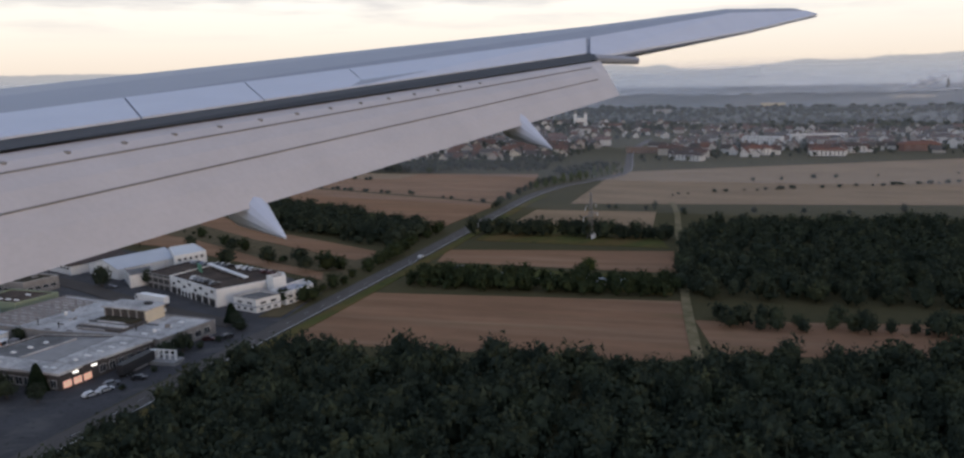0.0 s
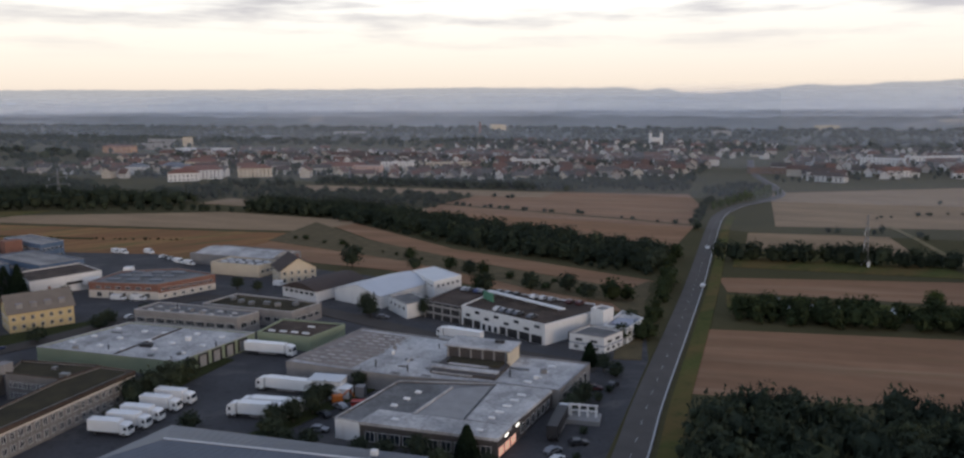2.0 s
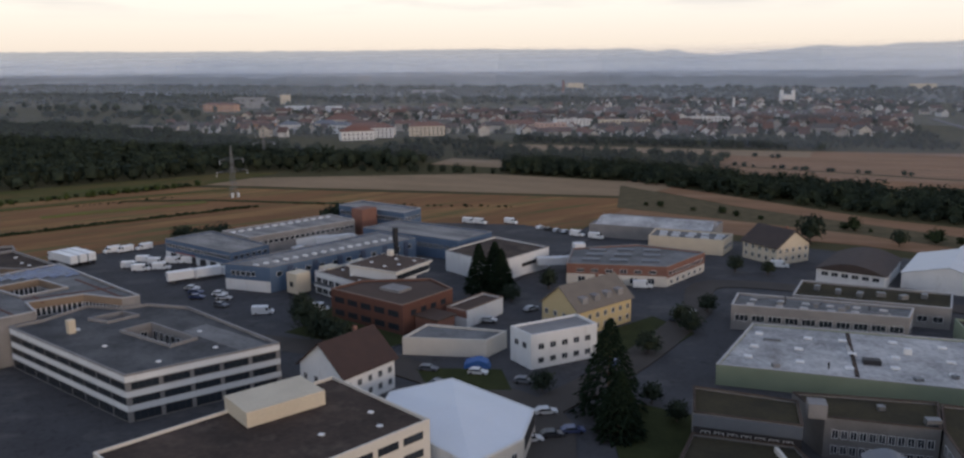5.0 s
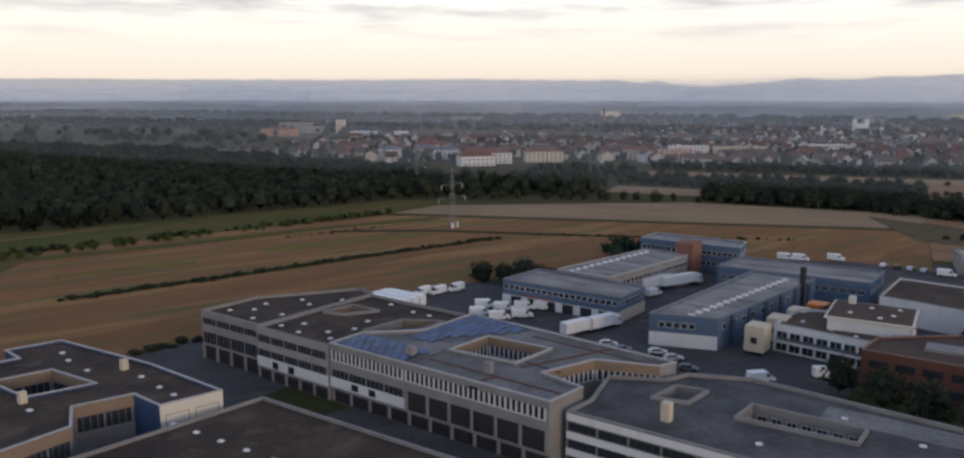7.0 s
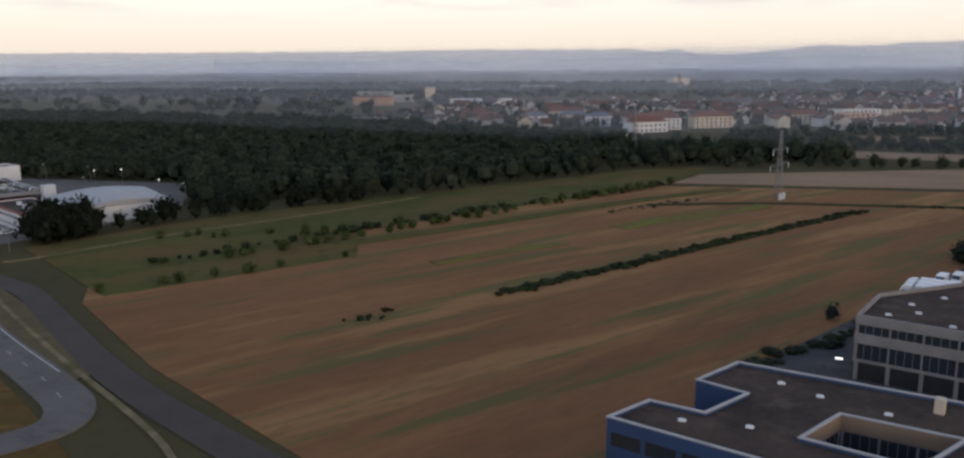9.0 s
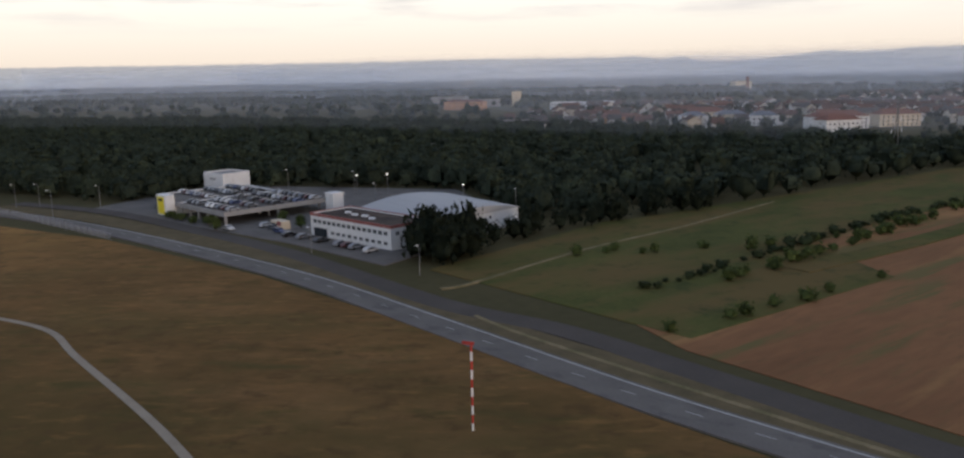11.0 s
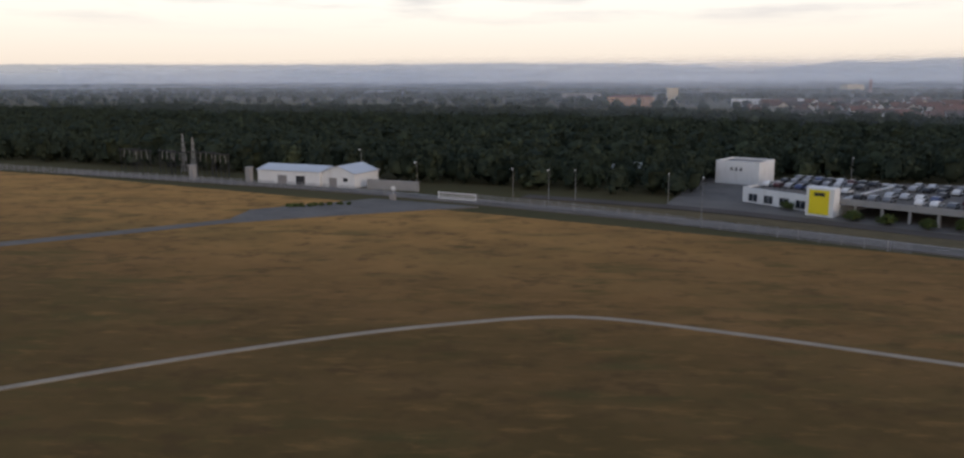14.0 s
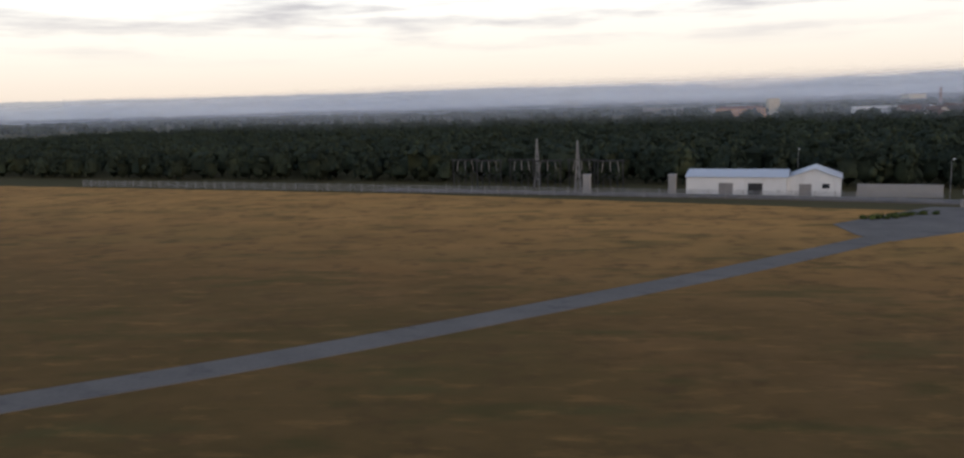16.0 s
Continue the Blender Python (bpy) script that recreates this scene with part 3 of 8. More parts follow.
def sheet(name, pts, z, mat, label, category, kind="structure", holes=(), parent=None):
    """A level surface laid on the ground, with a short skirt so that it has an edge."""
    from mathutils.geometry import tessellate_polygon
    loops = [[Vector((x, y, 0)) for x, y in pts]] + [[Vector((x, y, 0)) for x, y in h] for h in holes]
    tris = tessellate_polygon(loops)
    flat = [v for lp in loops for v in lp]
    b = Bm()
    b.add([(v.x, v.y, z) for v in flat], [tuple(reversed(t)) if (flat[t[1]] - flat[t[0]]).cross(flat[t[2]] - flat[t[0]]).z < 0 else t for t in tris])
    k = 0
    for lp in loops:
        n = len(lp)
        b.add([(v.x, v.y, z) for v in lp] + [(v.x, v.y, -0.1) for v in lp], [(i, n + i, n + (i + 1) % n, (i + 1) % n) for i in range(n)])
    ob = new(name, mesh_of(name, b.v, b.f, mat))
    if parent:
        ob.parent = parent
        return ob
    return tagged(ob, label, category, kind=kind)


def ribbon(pts, width, steps=6):
    """The outline of a strip of that width along a smooth line through the points."""
    p = [Vector((x, y)) for x, y in pts]
    line = []
    for i in range(len(p) - 1):
        a, b, c, d = p[max(i - 1, 0)], p[i], p[i + 1], p[min(i + 2, len(p) - 1)]
        for s in range(steps):
            t = s / steps
            line.append(0.5 * (2 * b + (c - a) * t + (2 * a - 5 * b + 4 * c - d) * t * t + (3 * b - a - 3 * c + d) * t ** 3))
    line.append(p[-1])
    left, right = [], []
    for i, q in enumerate(line):
        t = (line[min(i + 1, len(line) - 1)] - line[max(i - 1, 0)]).normalized()
        nrm = Vector((-t.y, t.x)) * width / 2
        left.append(tuple(q + nrm))
        right.append(tuple(q - nrm))
    return line, right + left[::-1]


def strip(name, pts, width, z, mat, label, category, parent=None):
    """A road or path: quads along a smooth line, with real edges."""
    line, loop = ribbon(pts, width)
    n = len(line)
    r, l = loop[:n], loop[n:][::-1]
    b = Bm()
    for i in range(n - 1):
        b.add([(*r[i], z), (*r[i + 1], z), (*l[i + 1], z), (*l[i], z)], [(0, 1, 2, 3)])
        b.add([(*r[i], -0.1), (*r[i + 1], -0.1), (*r[i + 1], z), (*r[i], z)], [(0, 1, 2, 3)])
        b.add([(*l[i], z), (*l[i + 1], z), (*l[i + 1], -0.1), (*l[i], -0.1)], [(0, 1, 2, 3)])
    ob = new(name, mesh_of(name, b.v, b.f, mat))
    if parent:
        ob.parent = parent
        return ob
    return tagged(ob, label, category, kind="structure")


def offset(loop, d):
    """The loop moved by d towards its left side."""
    out, n = [], len(loop)
    for i in range(n):
        a, b, c = (Vector(loop[j % n]) for j in (i - 1, i, i + 1))
        u, v = (b - a).normalized(), (c - b).normalized()
        nu, nv = Vector((-u.y, u.x)), Vector((-v.y, v.x))
        s = (nu + nv)
        out.append(tuple(b + s * (d / max(0.3, 1 + nu.dot(nv)))))
    return out


def rect(cx, cy, w, d, turn):
    """The four corners, counter-clockwise, of a rectangle w along its turned x and d along its turned y."""
    c, s = math.cos(radians(turn)), math.sin(radians(turn))
    return [(cx + c * x - s * y, cy + s * x + c * y) for x, y in ((-w / 2, -d / 2), (w / 2, -d / 2), (w / 2, d / 2), (-w / 2, d / 2))]


WINDOW_MESHES = {}


def window_meshes(w, h, bars, frame_mat="wframe"):
    key = (round(w, 2), round(h, 2), bars, frame_mat)
    if key not in WINDOW_MESHES:
        b, t = Bm(), 0.09
        b.box(0, -0.07, 0, w, 0.1, t).box(0, -0.07, h - t, w, 0.1, h).box(0, -0.07, t, t, 0.1, h - t).box(w - t, -0.07, t, w, 0.1, h - t)
        for i in range(bars):
            x = w * (i + 1) / (bars + 1)
            b.box(x - 0.04, -0.05, t, x + 0.04, 0.1, h - t)
        pane = Bm().box(t, -0.02, t, w - t, 0.02, h - t)
        WINDOW_MESHES[key] = (b.mesh("window_frame", M[frame_mat]), pane.mesh("pane", M["glass"]))
    return WINDOW_MESHES[key]


class Building:
    """A building on a polygon (counter-clockwise), with walls that have a parapet, a flat roof and courtyards."""
    def __init__(self, name, label, pts, h, wall, roof, parapet=0.5, courts=(), category="building", base=0.0, group="", parent=None, coping=None):
        from mathutils.geometry import tessellate_polygon
        cx, cy = sum(p[0] for p in pts) / len(pts), sum(p[1] for p in pts) / len(pts)
        self.ob = thing(name, label, category, (cx, cy, base), group=group) if parent is None else parent
        if parent is not None:
            cx, cy = parent.location.x, parent.location.y
        self.h, self.c = h, (cx, cy)
        self.loop = [(x - cx, y - cy) for x, y in pts]
        holes = [[(x - cx, y - cy) for x, y in c][::-1] for c in courts]
        self.holes = holes
        b = Bm()
        for lp in [self.loop] + holes:
            n, inn = len(lp), offset(lp, 0.35)
            top = h + parapet
            b.add([(*p, 0) for p in lp] + [(*p, top) for p in lp] + [(*p, top) for p in inn] + [(*p, h - 0.1) for p in inn],
                  [(r * n + i, r * n + (i + 1) % n, (r + 1) * n + (i + 1) % n, (r + 1) * n + i) for r in range(3) for i in range(n)])
        part("wall", mesh_of("wall", b.v, b.f, wall), self.ob)
        if coping:
            b = Bm()
            for lp in [self.loop] + holes:
                n, o, inn = len(lp), offset(lp, -0.08), offset(lp, 0.37)
                t = h + parapet
                b.add([(*p, t - 0.12) for p in o] + [(*p, t + 0.06) for p in o] + [(*p, t + 0.06) for p in inn] + [(*p, t - 0.12) for p in inn],
                      [(r * n + i, r * n + (i + 1) % n, (r + 1) * n + (i + 1) % n, (r + 1) * n + i) for r in range(3) for i in range(n)])
            part("coping", mesh_of("coping", b.v, b.f, coping), self.ob, "pale metal coping")
        loops = [[Vector((*p, 0)) for p in offset(self.loop, 0.3)]] + [[Vector((*p, 0)) for p in offset(hl, 0.3)] for hl in holes]
        flat = [v for lp in loops for v in lp]
        tris = tessellate_polygon(loops)
        part("roof", mesh_of("roof", [(v.x, v.y, h) for v in flat],
                             [t if (flat[t[1]] - flat[t[0]]).cross(flat[t[2]] - flat[t[0]]).z > 0 else tuple(reversed(t)) for t in tris], roof), self.ob)
        for hl in holes:
            part("courtyard_floor", mesh_of("courtyard_floor", [(*p, 0.6) for p in hl[::-1]], [tuple(range(len(hl)))], M["yard"]), self.ob)

    def edge(self, i, hole=None):
        lp = self.loop if hole is None else self.holes[hole]
        a, b = Vector(lp[i % len(lp)]), Vector(lp[(i + 1) % len(lp)])
        return a, (b - a).normalized(), (b - a).length

    def spot(self, i, s, z, hole=None, out=0.0):
        """The pose at s metres along edge i: x along the wall, y into it."""
        a, d, _ = self.edge(i, hole)
        p = a + d * s + Vector((d.y, -d.x)) * out
        return Matrix(((d.x, -d.y, 0, p.x), (d.y, d.x, 0, p.y), (0, 0, 1, z), (0, 0, 0, 1)))

    def windows(self, i, z, w, h, gap, start=1.0, end=1.0, bars=1, hole=None, out=0.0, name="window", trim="wframe"):
        _, _, length = self.edge(i, hole)
        fm, pm = window_meshes(w, h, bars, trim)
        room = length - start - end
        n = max(1, int((room + gap) // (w + gap)))
        step = room / n
        for k in range(n):
            f = part(name, fm, self.ob, m=self.spot(i, start + step * k + (step - w) / 2, z, hole, out))
            part("pane", pm, f)

    def band(self, i, z0, z1, mat, out=0.06, start=0.0, end=0.0, hole=None, name="band", label=""):
        _, _, length = self.edge(i, hole)
        return part(name, Bm().box(start, -out, 0, length - end, 0.1, z1 - z0).mesh(name, mat), self.ob, label, self.spot(i, 0, z0, hole))

    def box(self, name, at, size, mat, turn=0.0, label="", cut=0.05):
        """A box standing on the roof or the ground beside it, at world x, y."""
        x, y, z = at
        w, d, hh = size
        return part(name, Bm().box(-w / 2, -d / 2, 0, w / 2, d / 2, hh, cut).mesh(name, mat), self.ob, label,
                    pose(x - self.c[0], y - self.c[1], z, 0, 0, turn))


# ---- ground, fields, roads ----
def grid_ground():
    """One sheet of ground that reaches past the horizon, finer towards the middle."""
    xs = [-5600, -3600, -2400, -1700, -1300, -900, -500, -100, 300, 800, 1600, 2800, 4600]
    ys = [-5000, -3000, -1200, -500, -150, 100, 300, 550, 900, 1500, 2500, 3800, 5200]
    v = [(x, y, 0) for y in ys for x in xs]
    n = len(xs)
    f = [(j * n + i, j * n + i + 1, (j + 1) * n + i + 1, (j + 1) * n + i) for j in range(len(ys) - 1) for i in range(n - 1)]
    return tagged(new("ground", mesh_of("ground", v, f, M["ground"])), "flat open ground of dry grass and scrub", "ground", kind="structure")


grid_ground()
FIELDS = [
    ("straw", [(-151, 205), (-25, 225), (-37, 291), (-155, 268)], "reddish-brown stubble field beside the road"),
    ("straw", [(-20, 236), (120, 262), (125, 305), (-30, 268)], "reddish-brown stubble field beyond the wood"),
    ("straw", [(-152, 326), (-45, 334), (-53, 378), (-158, 352)], "narrow stubble field between hedges"),
    ("wheat", [(-152, 428), (-72, 430), (-80, 492), (-154, 482)], "pale straw field beside the road"),
    ("wheat", [(-140, 512), (110, 565), (420, 640), (520, 1010), (160, 885), (-150, 700)], "wide pale straw field below the town"),
    ("straw", [(-378, 552), (-226, 516), (-190, 504), (-194, 600), (-212, 672), (-374, 645)], "long pale stubble field below the town"),
    ("straw", [(-378, 500), (-300, 448), (-230, 418), (-187, 398), (-186, 498), (-226, 510), (-378, 546)], "long stubble field between hedges"),
    ("straw", [(-416, 440), (-350, 389), (-280, 347), (-260, 345), (-186, 316), (-183, 336), (-240, 358), (-292, 376), (-416, 458)], "narrow stubble field below the tree belt"),
    ("straw", [(-402, 326), (-300, 318), (-244, 300), (-178, 278), (-180, 288), (-226, 303), (-246, 313), (-300, 338), (-398, 366)], "narrow stubble field behind the workshops"),
    ("stubble", [(-752, 146), (-735, 128), (-690, 103), (-640, 82), (-606, 70), (-600, 100), (-588, 130), (-582, 152), (-545, 215), (-535, 250), (-505, 298), (-405, 303), (-395, 395), (-643, 352), (-705, 247), (-744, 170)],
     "wide brown stubble field in long bands"),
    ("wheat", [(-640, 362), (-400, 402), (-385, 450), (-505, 458), (-632, 395)], "pale straw field beyond the pylon"),
    ("wheat", [(-560, 492), (-378, 480), (-372, 520), (-560, 528)], "narrow pale field between tree rows"),
    ("wheat", [(-560, 600), (-320, 612), (-318, 650), (-560, 640)], "narrow pale field below the town"),
    ("meadow", [(-756, 176), (-744, 172), (-705, 248), (-642, 354), (-632, 420), (-660, 410), (-772, 240)], "strip of green meadow along the wood"),
    ("meadow", [(-800, 165), (-735, 134), (-700, 190), (-740, 262), (-775, 240)], "rough green meadow beside the road"),
    ("drygrass", [(-690, 80), (-735, 100), (-790, 128), (-835, 147), (-905, 168), (-1000, 180), (-1165, 197), (-1500, 200), (-1500, -260), (-640, -260), (-650, 60)],
     "dry brown airfield grass with green patches"),
    ("dryverge", [(-402, 366), (-300, 338), (-246, 313), (-226, 303), (-180, 288), (-180, 314), (-260, 343), (-350, 387), (-416, 436)], "rough dry grass between two stubble fields"),
    ("dryverge", [(-184, 336), (-180, 300), (-168, 228), (-176, 226), (-184, 280), (-196, 300)], "rough dry verge beside the main road"),
    ("meadow", [(-150, 300), (-42, 298), (-44, 326), (-152, 320)], "allotment gardens between two fields"),
    ("meadow", [(-154, 378), (-56, 384), (-70, 424), (-156, 420)], "green verge with bushes beside the road"),
]
for i, (key, pts, label) in enumerate(FIELDS):
    sheet("field", pts, 0.03 + 0.012 * i, M[key], label, "field")

strip("ditch", [(-648, 170), (-612, 232), (-568, 308)], 3.6, 0.40, M["ditch"], "dark green grassy ditch across the stubble", "ditch")
strip("ditch", [(-640, 300), (-600, 318), (-560, 326), (-500, 338)], 4.0, 0.36, M["ditch"], "dark green grass strip past the pylon", "ditch")
strip("ditch", [(-720, 190), (-690, 235), (-645, 310), (-612, 352)], 7.0, 0.34, M["meadow"], "green weedy strip along the stubble", "ditch")
strip("weed_patch", [(-640, 254), (-632, 268), (-620, 284), (-604, 305), (-598, 314)], 7.5, 0.33, M["weeds"], "yellow-green weeds in the stubble", "weeds")
strip("weed_patch", [(-676, 190), (-664, 208), (-650, 226)], 5.0, 0.33, M["weeds"], "yellow-green weeds in the stubble", "weeds")
strip("farm_track", [(-22, 205), (-24, 226), (-36, 291), (-52, 391), (-68, 494), (-77, 531)], 3.4, 0.29, M["track"], "pale dirt farm track between fields", "path")
strip("farm_track", [(-790, 150), (-785, 157), (-771, 197), (-752, 236), (-730, 290)], 1.1, 0.29, M["track"], "pale dirt footpath across the meadow", "path")
ROAD_MAIN = [(-155, 60), (-157.5, 152), (-160, 195), (-162.5, 260), (-165.5, 330), (-170, 410), (-174.5, 490), (-176, 550), (-168, 605), (-152, 645), (-142, 690), (-150, 760), (-175, 900), (-190, 1100)]
strip("road", ROAD_MAIN, 7.8, 0.30, M["oldroad"], "grey two-lane main road running to the town", "road")
strip("verge", [(x + 7.6, y) for x, y in ROAD_MAIN[:8]], 4.6, 0.27, M["meadow"], "mown grass verge beside the main road", "verge")
strip("road_line", [(x + 3.5, y) for x, y in ROAD_MAIN], 0.34, 0.315, M["line"], "white edge line on the main road", "road marking")
ROAD_FIELD = [(-1000, 212), (-946, 206), (-886, 186), (-840, 168), (-786, 140), (-757, 131), (-732, 118), (-690, 96), (-648, 80), (-600, 62), (-540, 40)]
strip("road", ROAD_FIELD, 6.0, 0.30, M["asphalt"], "dark asphalt road along the field edge", "road")
ROAD_PERI = [(-1180, 206), (-1060, 203), (-990, 194), (-946, 186), (-897, 173), (-829, 150), (-782, 128), (-738, 106), (-704, 92), (-688, 84), (-686, 74), (-700, 55), (-730, 20)]
strip("road", ROAD_PERI, 7.5, 0.32, M["asphalt2"], "grey perimeter road curving beside the airfield", "road")
strip("road_line", [(x + 0.9, y + 2.9) for x, y in ROAD_PERI[:9]], 0.25, 0.335, M["line"], "white edge line on the perimeter road", "road marking")
strip("verge", [(-1000, 203), (-946, 196), (-892, 180), (-836, 159.5), (-784, 134.5), (-735, 112.5), (-697, 95)], 9.0, 0.285, M["dryverge"], "dry pale grass verge between the two roads", "verge")
strip("path", [(-775, 134), (-760, 125), (-715, 103), (-669, 82), (-655, 72)], 1.0, 0.31, M["track"], "pale cycle path beside the road", "path")
strip("path", [(-780, 66), (-798, 76), (-829, 91), (-847, 100), (-870, 102.5), (-900, 103), (-930, 105), (-951, 104), (-967, 93), (-980, 80), (-993, 64), (-1010, 40)], 1.25, 0.29, M["dirt"], "pale gravel path across the airfield grass", "path")
strip("service_road", [(-1150, 8), (-1121, 43), (-1104, 64), (-1089, 85), (-1068, 116), (-1048, 149)], 5.0, 0.29, M["asphalt2"], "grey service road across the airfield grass", "road")
sheet("apron", [(-1052, 150), (-1047, 145), (-1032, 161), (-1004, 189), (-1037, 191), (-1056, 162)], 0.30, M["asphalt2"], "grey paved turning place at the gate", "apron")
sheet("yard", [(-258, 95), (-160, 100), (-166, 228), (-175, 272), (-240, 292), (-300, 304), (-400, 318), (-480, 318), (-480, 90)], 0.015, M["yard"], "dark paved yards of the trading estate", "yard")
sheet("yard", [(-415, 100), (-395, 300), (-430, 312), (-505, 294), (-545, 232), (-572, 178), (-586, 150), (-592, 128), (-596, 110), (-606, 92), (-608, 60), (-400, 60)], 0.265, M["yard"], "dark paved yards between the office blocks", "yard")
sheet("yard", [(-812, 165), (-850, 180), (-960, 212), (-960, 275), (-850, 290), (-800, 230)], 0.265, M["asphalt2"], "grey paved car park along the road", "yard")

# ---- trees ----
RNG = np.random.default_rng(5)


def crown_proto(n, seed, tall=1.0, leafy=40):
    """A crown one wide: lumps of foliage on an uneven egg, with loose sprays outside."""
    r = np.random.default_rng(seed)
    octa = np.array([(1, 0, 0), (-1, 0, 0), (0, 1, 0), (0, -1, 0), (0, 0, 1), (0, 0, -1)], float)
    tri = np.array([(0, 2, 4), (2, 1, 4), (1, 3, 4), (3, 0, 4), (2, 0, 5), (1, 2, 5), (3, 1, 5), (0, 3, 5)])
    vs, fs, k = [], [], 0
    lobes = r.normal(size=(5, 3))
    lobes /= np.linalg.norm(lobes, axis=1)[:, None]
    for i in range(n):
        d = r.normal(size=3)
        d /= np.linalg.norm(d)
        if d[2] < -0.55:
            d[2] *= -1
        lump = 0.80 + 0.22 * max(0, (lobes @ d).max()) + r.uniform(-0.10, 0.06)
        c = d * 0.40 * lump * np.array([1, 1, tall]) * (r.uniform(0.72, 1.0) if r.random() < 0.8 else 0.35)
        if i % 3:      # a spray of leaves
            for _ in range(8):
                vs.append(c + r.normal(size=3) * 0.062 + r.normal(size=(3, 3)) * 0.031)
                fs.append(np.array([(0, 1, 2)]) + k)
                k += 3
            continue
        s = r.uniform(0.075, 0.145) * np.array([1, 1, 0.75])
        v = octa * r.uniform(0.7, 1.25, (6, 1)) * s
        q = Euler(r.uniform(0, 6.28, 3)).to_matrix()
        vs.append(v @ np.array(q).T + c)
        fs.append(tri + k)
        k += 6
    # the dense inner mass of twigs and leaves
    c = octa.tolist() + [(x, y, z) for x in (-0.62, 0.62) for y in (-0.62, 0.62) for z in (-0.5, 0.62)]
    core = np.array(c) * np.array([0.31, 0.31, 0.31 * tall]) * r.uniform(0.85, 1.12, (14, 1))
    quad = {(x, y, z): 6 + i for i, (x, y, z) in enumerate((x, y, z) for x in (-1, 1) for y in (-1, 1) for z in (-1, 1))}
    inner = []
    for axis in range(3):
        for s in (-1, 1):
            ring = [(-1, -1), (1, -1), (1, 1), (-1, 1)]
            ids = []
            for a, b in ring:
                q = [a, b]
                q.insert(axis, s)
                ids.append(quad[tuple(q)])
            mid = axis * 2 + (0 if s > 0 else 1)
            inner += [(mid, ids[m], ids[(m + 1) % 4]) for m in range(4)]
    vs.append(core)
    fs.append(np.array(inner) + k)
    k += 14
    for i in range(leafy):
        d = r.normal(size=3)
        d /= np.linalg.norm(d)
        if d[2] < -0.4:
            d[2] *= -1
        c = d * 0.47 * np.array([1, 1, tall]) * r.uniform(0.8, 1.08)
        v = r.normal(size=(3, 3)) * 0.045
        vs.append(v + c)
        fs.append(np.array([(0, 1, 2)]) + k)
        k += 3
    return np.concatenate(vs), np.concatenate(fs)


CROWNS = [crown_proto(46, s, t, 50) for s, t in ((1, 1.0), (2, 1.15), (3, 0.85), (4, 1.3), (5, 1.0))]
SMALL = [crown_proto(20, s + 20, t, 10) for s, t in ((1, 1.0), (2, 1.15), (3, 0.9), (4, 1.2))]


FAR = [crown_proto(7, s + 60, t, 0) for s, t in ((1, 1.0), (2, 1.15), (3, 0.9))]


def wood(name, spots, label, mat, protos=CROWNS, category="trees"):
    """Many trees in one mesh. spots: rows of x, y, height, width."""
    vs, fs, k = [], [], 0
    for x, y, h, w in spots:
        pv, pf = protos[RNG.integers(len(protos))]
        a = RNG.uniform(0, 6.28)
        c, s = math.cos(a), math.sin(a)
        ext = pv[:, 2].max() - pv[:, 2].min()
        hz = h * 0.92 / ext
        v = np.stack([(pv[:, 0] * c - pv[:, 1] * s) * w + x, (pv[:, 0] * s + pv[:, 1] * c) * w + y, (pv[:, 2] - pv[:, 2].min()) * hz + h * 0.03], 1)
        vs.append(v)
        fs.append(pf + k)
        k += len(pv)
        # trunk: a thin tapered post
        t = 0.02 * h + 0.08
        tv = np.array([(x - t, y - t, 0), (x + t, y - t, 0), (x, y + t, 0), (x, y, h * 0.55)])
        vs.append(tv)
        fs.append(np.array([(0, 1, 3), (1, 2, 3), (2, 0, 3)]) + k)
        k += 4
    return tagged(new(name, tri_mesh(name, np.concatenate(vs), np.concatenate(fs), mat)), label, category, kind="stuff")


def inside(p, poly):
    x, y = p
    odd, j = False, len(poly) - 1
    for i in range(len(poly)):
        (xi, yi), (xj, yj) = poly[i], poly[j]
        if (yi > y) != (yj > y) and x < (xj - xi) * (y - yi) / (yj - yi) + xi:
            odd = not odd
        j = i
    return odd


def scatter(poly, gap, h0, h1, ratio=0.75, skip=0.0, clear=()):
    xs, ys = [p[0] for p in poly], [p[1] for p in poly]
    rows = []
    y = min(ys)
    while y < max(ys):
        x = min(xs) + RNG.uniform(0, gap)
        while x < max(xs):
            p = (x + RNG.uniform(-0.4, 0.4) * gap, y + RNG.uniform(-0.4, 0.4) * gap)
            if inside(p, poly) and RNG.random() >= skip and not any(inside(p, c) for c in clear):
                h = RNG.uniform(h0, h1)
                rows.append((*p, h, h * ratio * RNG.uniform(0.85, 1.25)))
            x += gap
        y += gap
    return rows


def along(line, gap, h0, h1, spread=1.5, ratio=0.8, skip=0.0):
    rows = []
    for (x0, y0), (x1, y1) in zip(line, line[1:]):
        n = max(1, int(math.hypot(x1 - x0, y1 - y0) / gap))
        for i in range(n):
            if RNG.random() < skip:
                continue
            t = (i + RNG.uniform(0, 1)) / n
            h = RNG.uniform(h0, h1)
            rows.append((x0 + (x1 - x0) * t + RNG.uniform(-spread, spread), y0 + (y1 - y0) * t + RNG.uniform(-spread, spread), h, h * ratio * RNG.uniform(0.85, 1.2)))
    return rows


